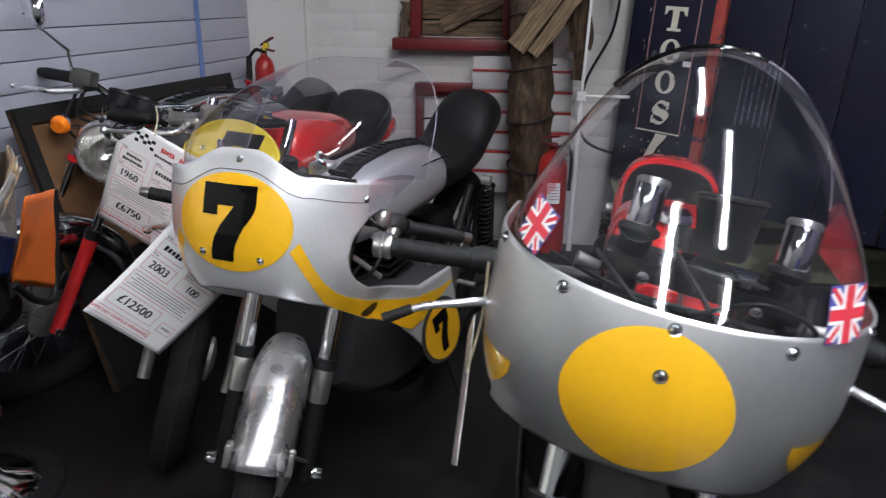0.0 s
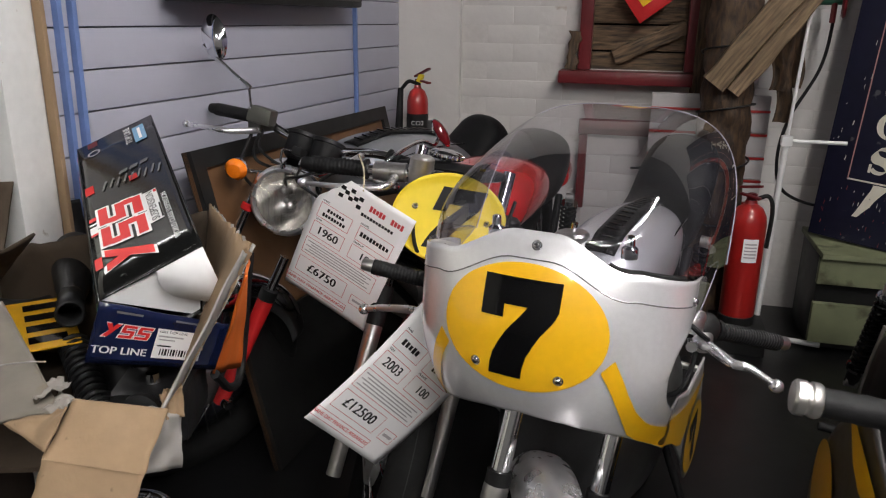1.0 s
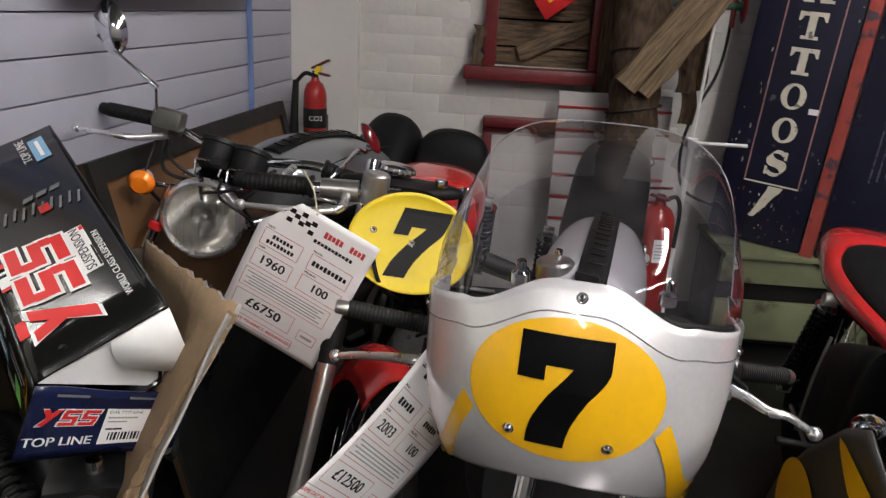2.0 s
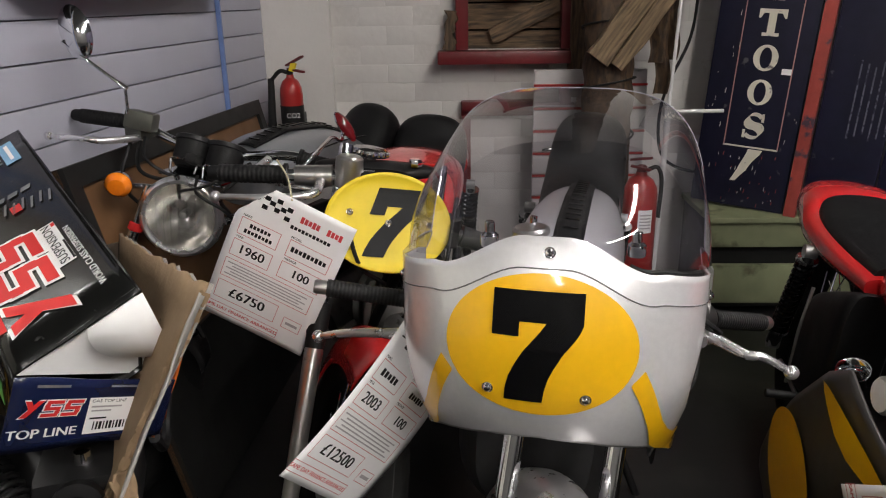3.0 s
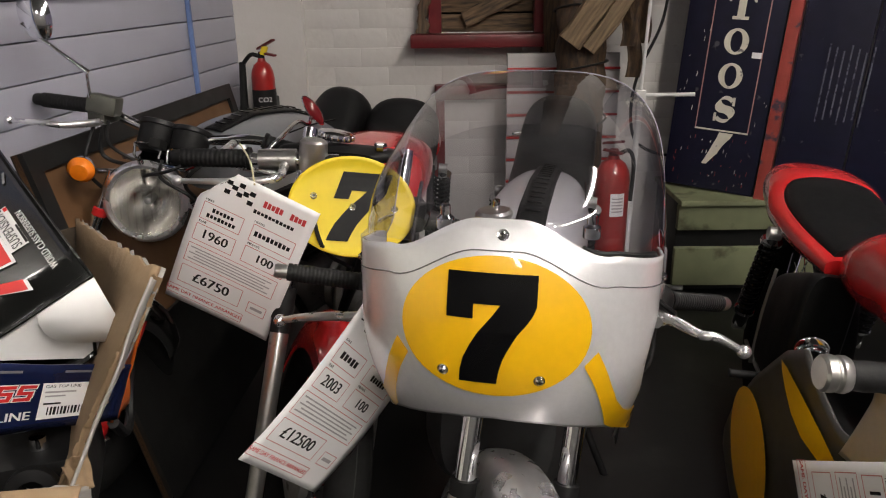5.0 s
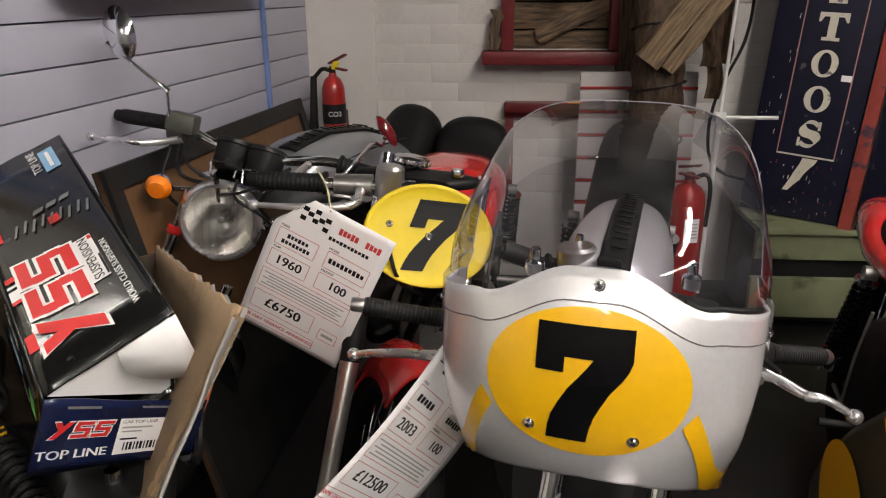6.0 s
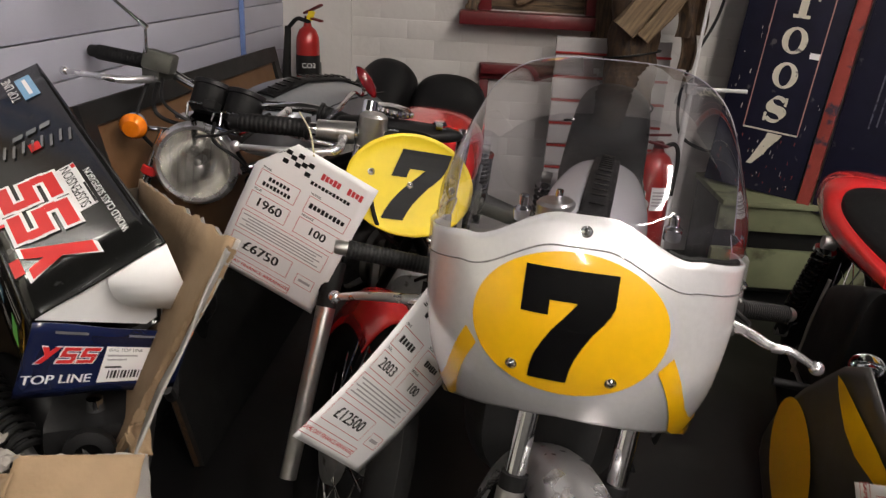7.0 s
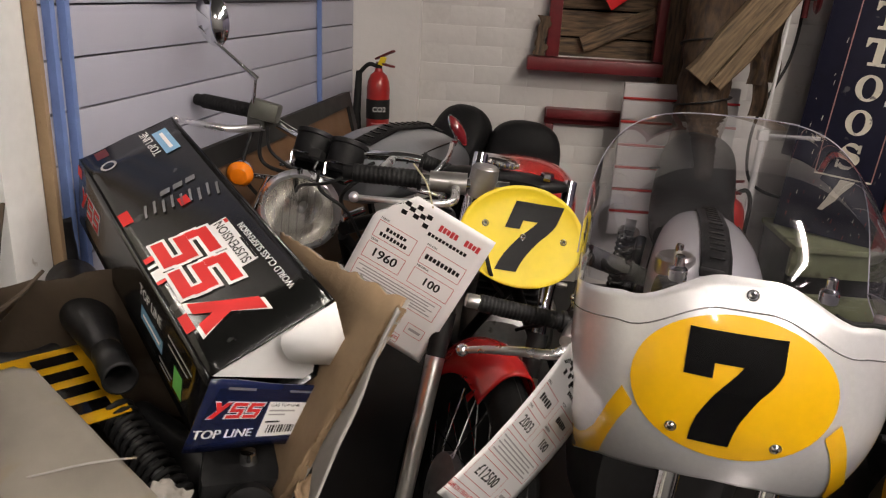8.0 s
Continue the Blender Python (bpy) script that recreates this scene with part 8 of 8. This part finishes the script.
part("print_block", bar_bm([(0.124, 0.512, 0.006, 0.056)], lambda x, y: on_lid(x, y) + ax_h.normalized() * 0.0005), BOX_WHITE, lid)
part("print_block", bar_bm([(0.030, 0.566, 0.020, 0.026)], on_lid), DARK_RED, lid)
part("print_ring", bar_bm([(0.030 + 0.011 * math.cos(k), 0.523 + 0.011 * math.sin(k), 0.004, 0.004) for k in np.linspace(0, 6.28, 18)], on_lid), GREY_INK, lid)
mark(side, lambda x, y, o: on_side(0.595 - x, y) - ax_w.normalized() * o, 0.045, 0.062, 0.038, BOX_RED, BOX_WHITE)
part("print_block", bar_bm([(0.58, 0.100, 0.025, 0.018)], on_side), BOX_RED, side)
part("lettering", text_bm("TOP LINE", 0.022, lambda x, y: on_side(0.200 - x, y + 0.082), bold=0.0008), BOX_WHITE, side)
part("print_block", bar_bm([(0.190, 0.050, 0.090, 0.022)], on_side), BOX_BLUE_PRINT, side)
part("print_block", bar_bm([(0.190, 0.050, 0.07, 0.005)], lambda x, y: on_side(x, y) - ax_w.normalized() * 0.0005), BOX_WHITE, side)
for r in ((0.085, 0.085, 0.085, 0.003), (0.09, 0.073, 0.07, 0.003), (0.13, 0.030, 0.05, 0.003), (0.13, 0.022, 0.04, 0.003)):
    part("print_line", bar_bm([r], on_side), GREY_INK, side)
part("print_block", bar_bm([(0.085, 0.040, 0.030, 0.036)], on_side), GREEN_PRINT, side)

# ---------------------------------------------------------------- beyond the doorway
ch = thing("leather_chair", "black leather swivel chair beyond the post", "chair", m=pose(-2.05, 2.05, 0, 0, 0, 30))
part("seat", loft(ease([(-0.24, 0, 0.45, 0.2, 0.05, 0.05, 3), (0, 0, 0.47, 0.25, 0.06, 0.06, 3), (0.24, 0, 0.46, 0.22, 0.05, 0.05, 3)]), 26), LEATHER, ch)
part("backrest", moved(loft(ease([(-0.03, 0, 0.78, 0.2, 0.2, 0.25, 3), (0.03, 0, 0.78, 0.24, 0.24, 0.27, 3), (0.09, 0, 0.78, 0.2, 0.2, 0.25, 3)]), 30), pose(0, 0.22, 0, -8, 0, 0)), LEATHER, ch)
part("pedestal", tube([(0, 0, 0.06), (0, 0, 0.42)], 0.03, 14), RUBBER, ch)
for k in range(5):
    a = 2 * math.pi * k / 5
    part("leg", tube([(0, 0, 0.09), (0.27 * math.cos(a), 0.27 * math.sin(a), 0.03)], [0.022, 0.03], 10), RUBBER, ch)
# this carton's brown is darkened for the shade it stands in
rc = thing("spare_carton", "dark brown cardboard carton with open flaps, shade in its colour", "carton", m=pose(-1.62, 1.30, 0.0, 0, 0, 12))
part("body", box((0, 0, 0.34), (0.36, 0.34, 0.66), None, 0.004), CARD_SHADED, rc)
board("flap", [(-0.18, 0.17, 0.67), (0.18, 0.17, 0.67), (0.19, 0.24, 0.84), (-0.17, 0.23, 0.82)], CARD_SHADED, rc, 12, 0.0)
board("flap", [(0.18, -0.17, 0.67), (0.18, 0.17, 0.67), (0.26, 0.17, 0.76), (0.25, -0.16, 0.75)], CARD_SHADED, rc, 13, 0.0)

# ---------------------------------------------------------------- bricks of the back wall, last
brick_me = smooth_mesh(box((0, 0, 0), (0.2158, 0.012, 0.0736), None, 0.003), "brick")
brick_me.materials.append(WALL)
rng = random.Random(9)
count = 0
for row in range(4, 21):
    z = 0.0375 + 0.075 * row
    for k in range(-6, 9):
        x = 0.2175 * k + (0.10875 if row % 2 else 0)
        if x - 0.1 < -1.10 or x > 1.45:
            continue
        if WIN[0] - 0.10 < x < WIN[1] + 0.10 and WIN[2] - 0.03 < z < WIN[3] + 0.03:
            continue
        ob = new("brick", brick_me)
        ob.parent = wall_n
        ob.location = (x, WY + 0.0193 + rng.uniform(-0.0010, 0.0010), z)
        ob.rotation_euler = (rng.uniform(-0.006, 0.006), rng.uniform(-0.008, 0.008), rng.uniform(-0.006, 0.006))
        count += 1
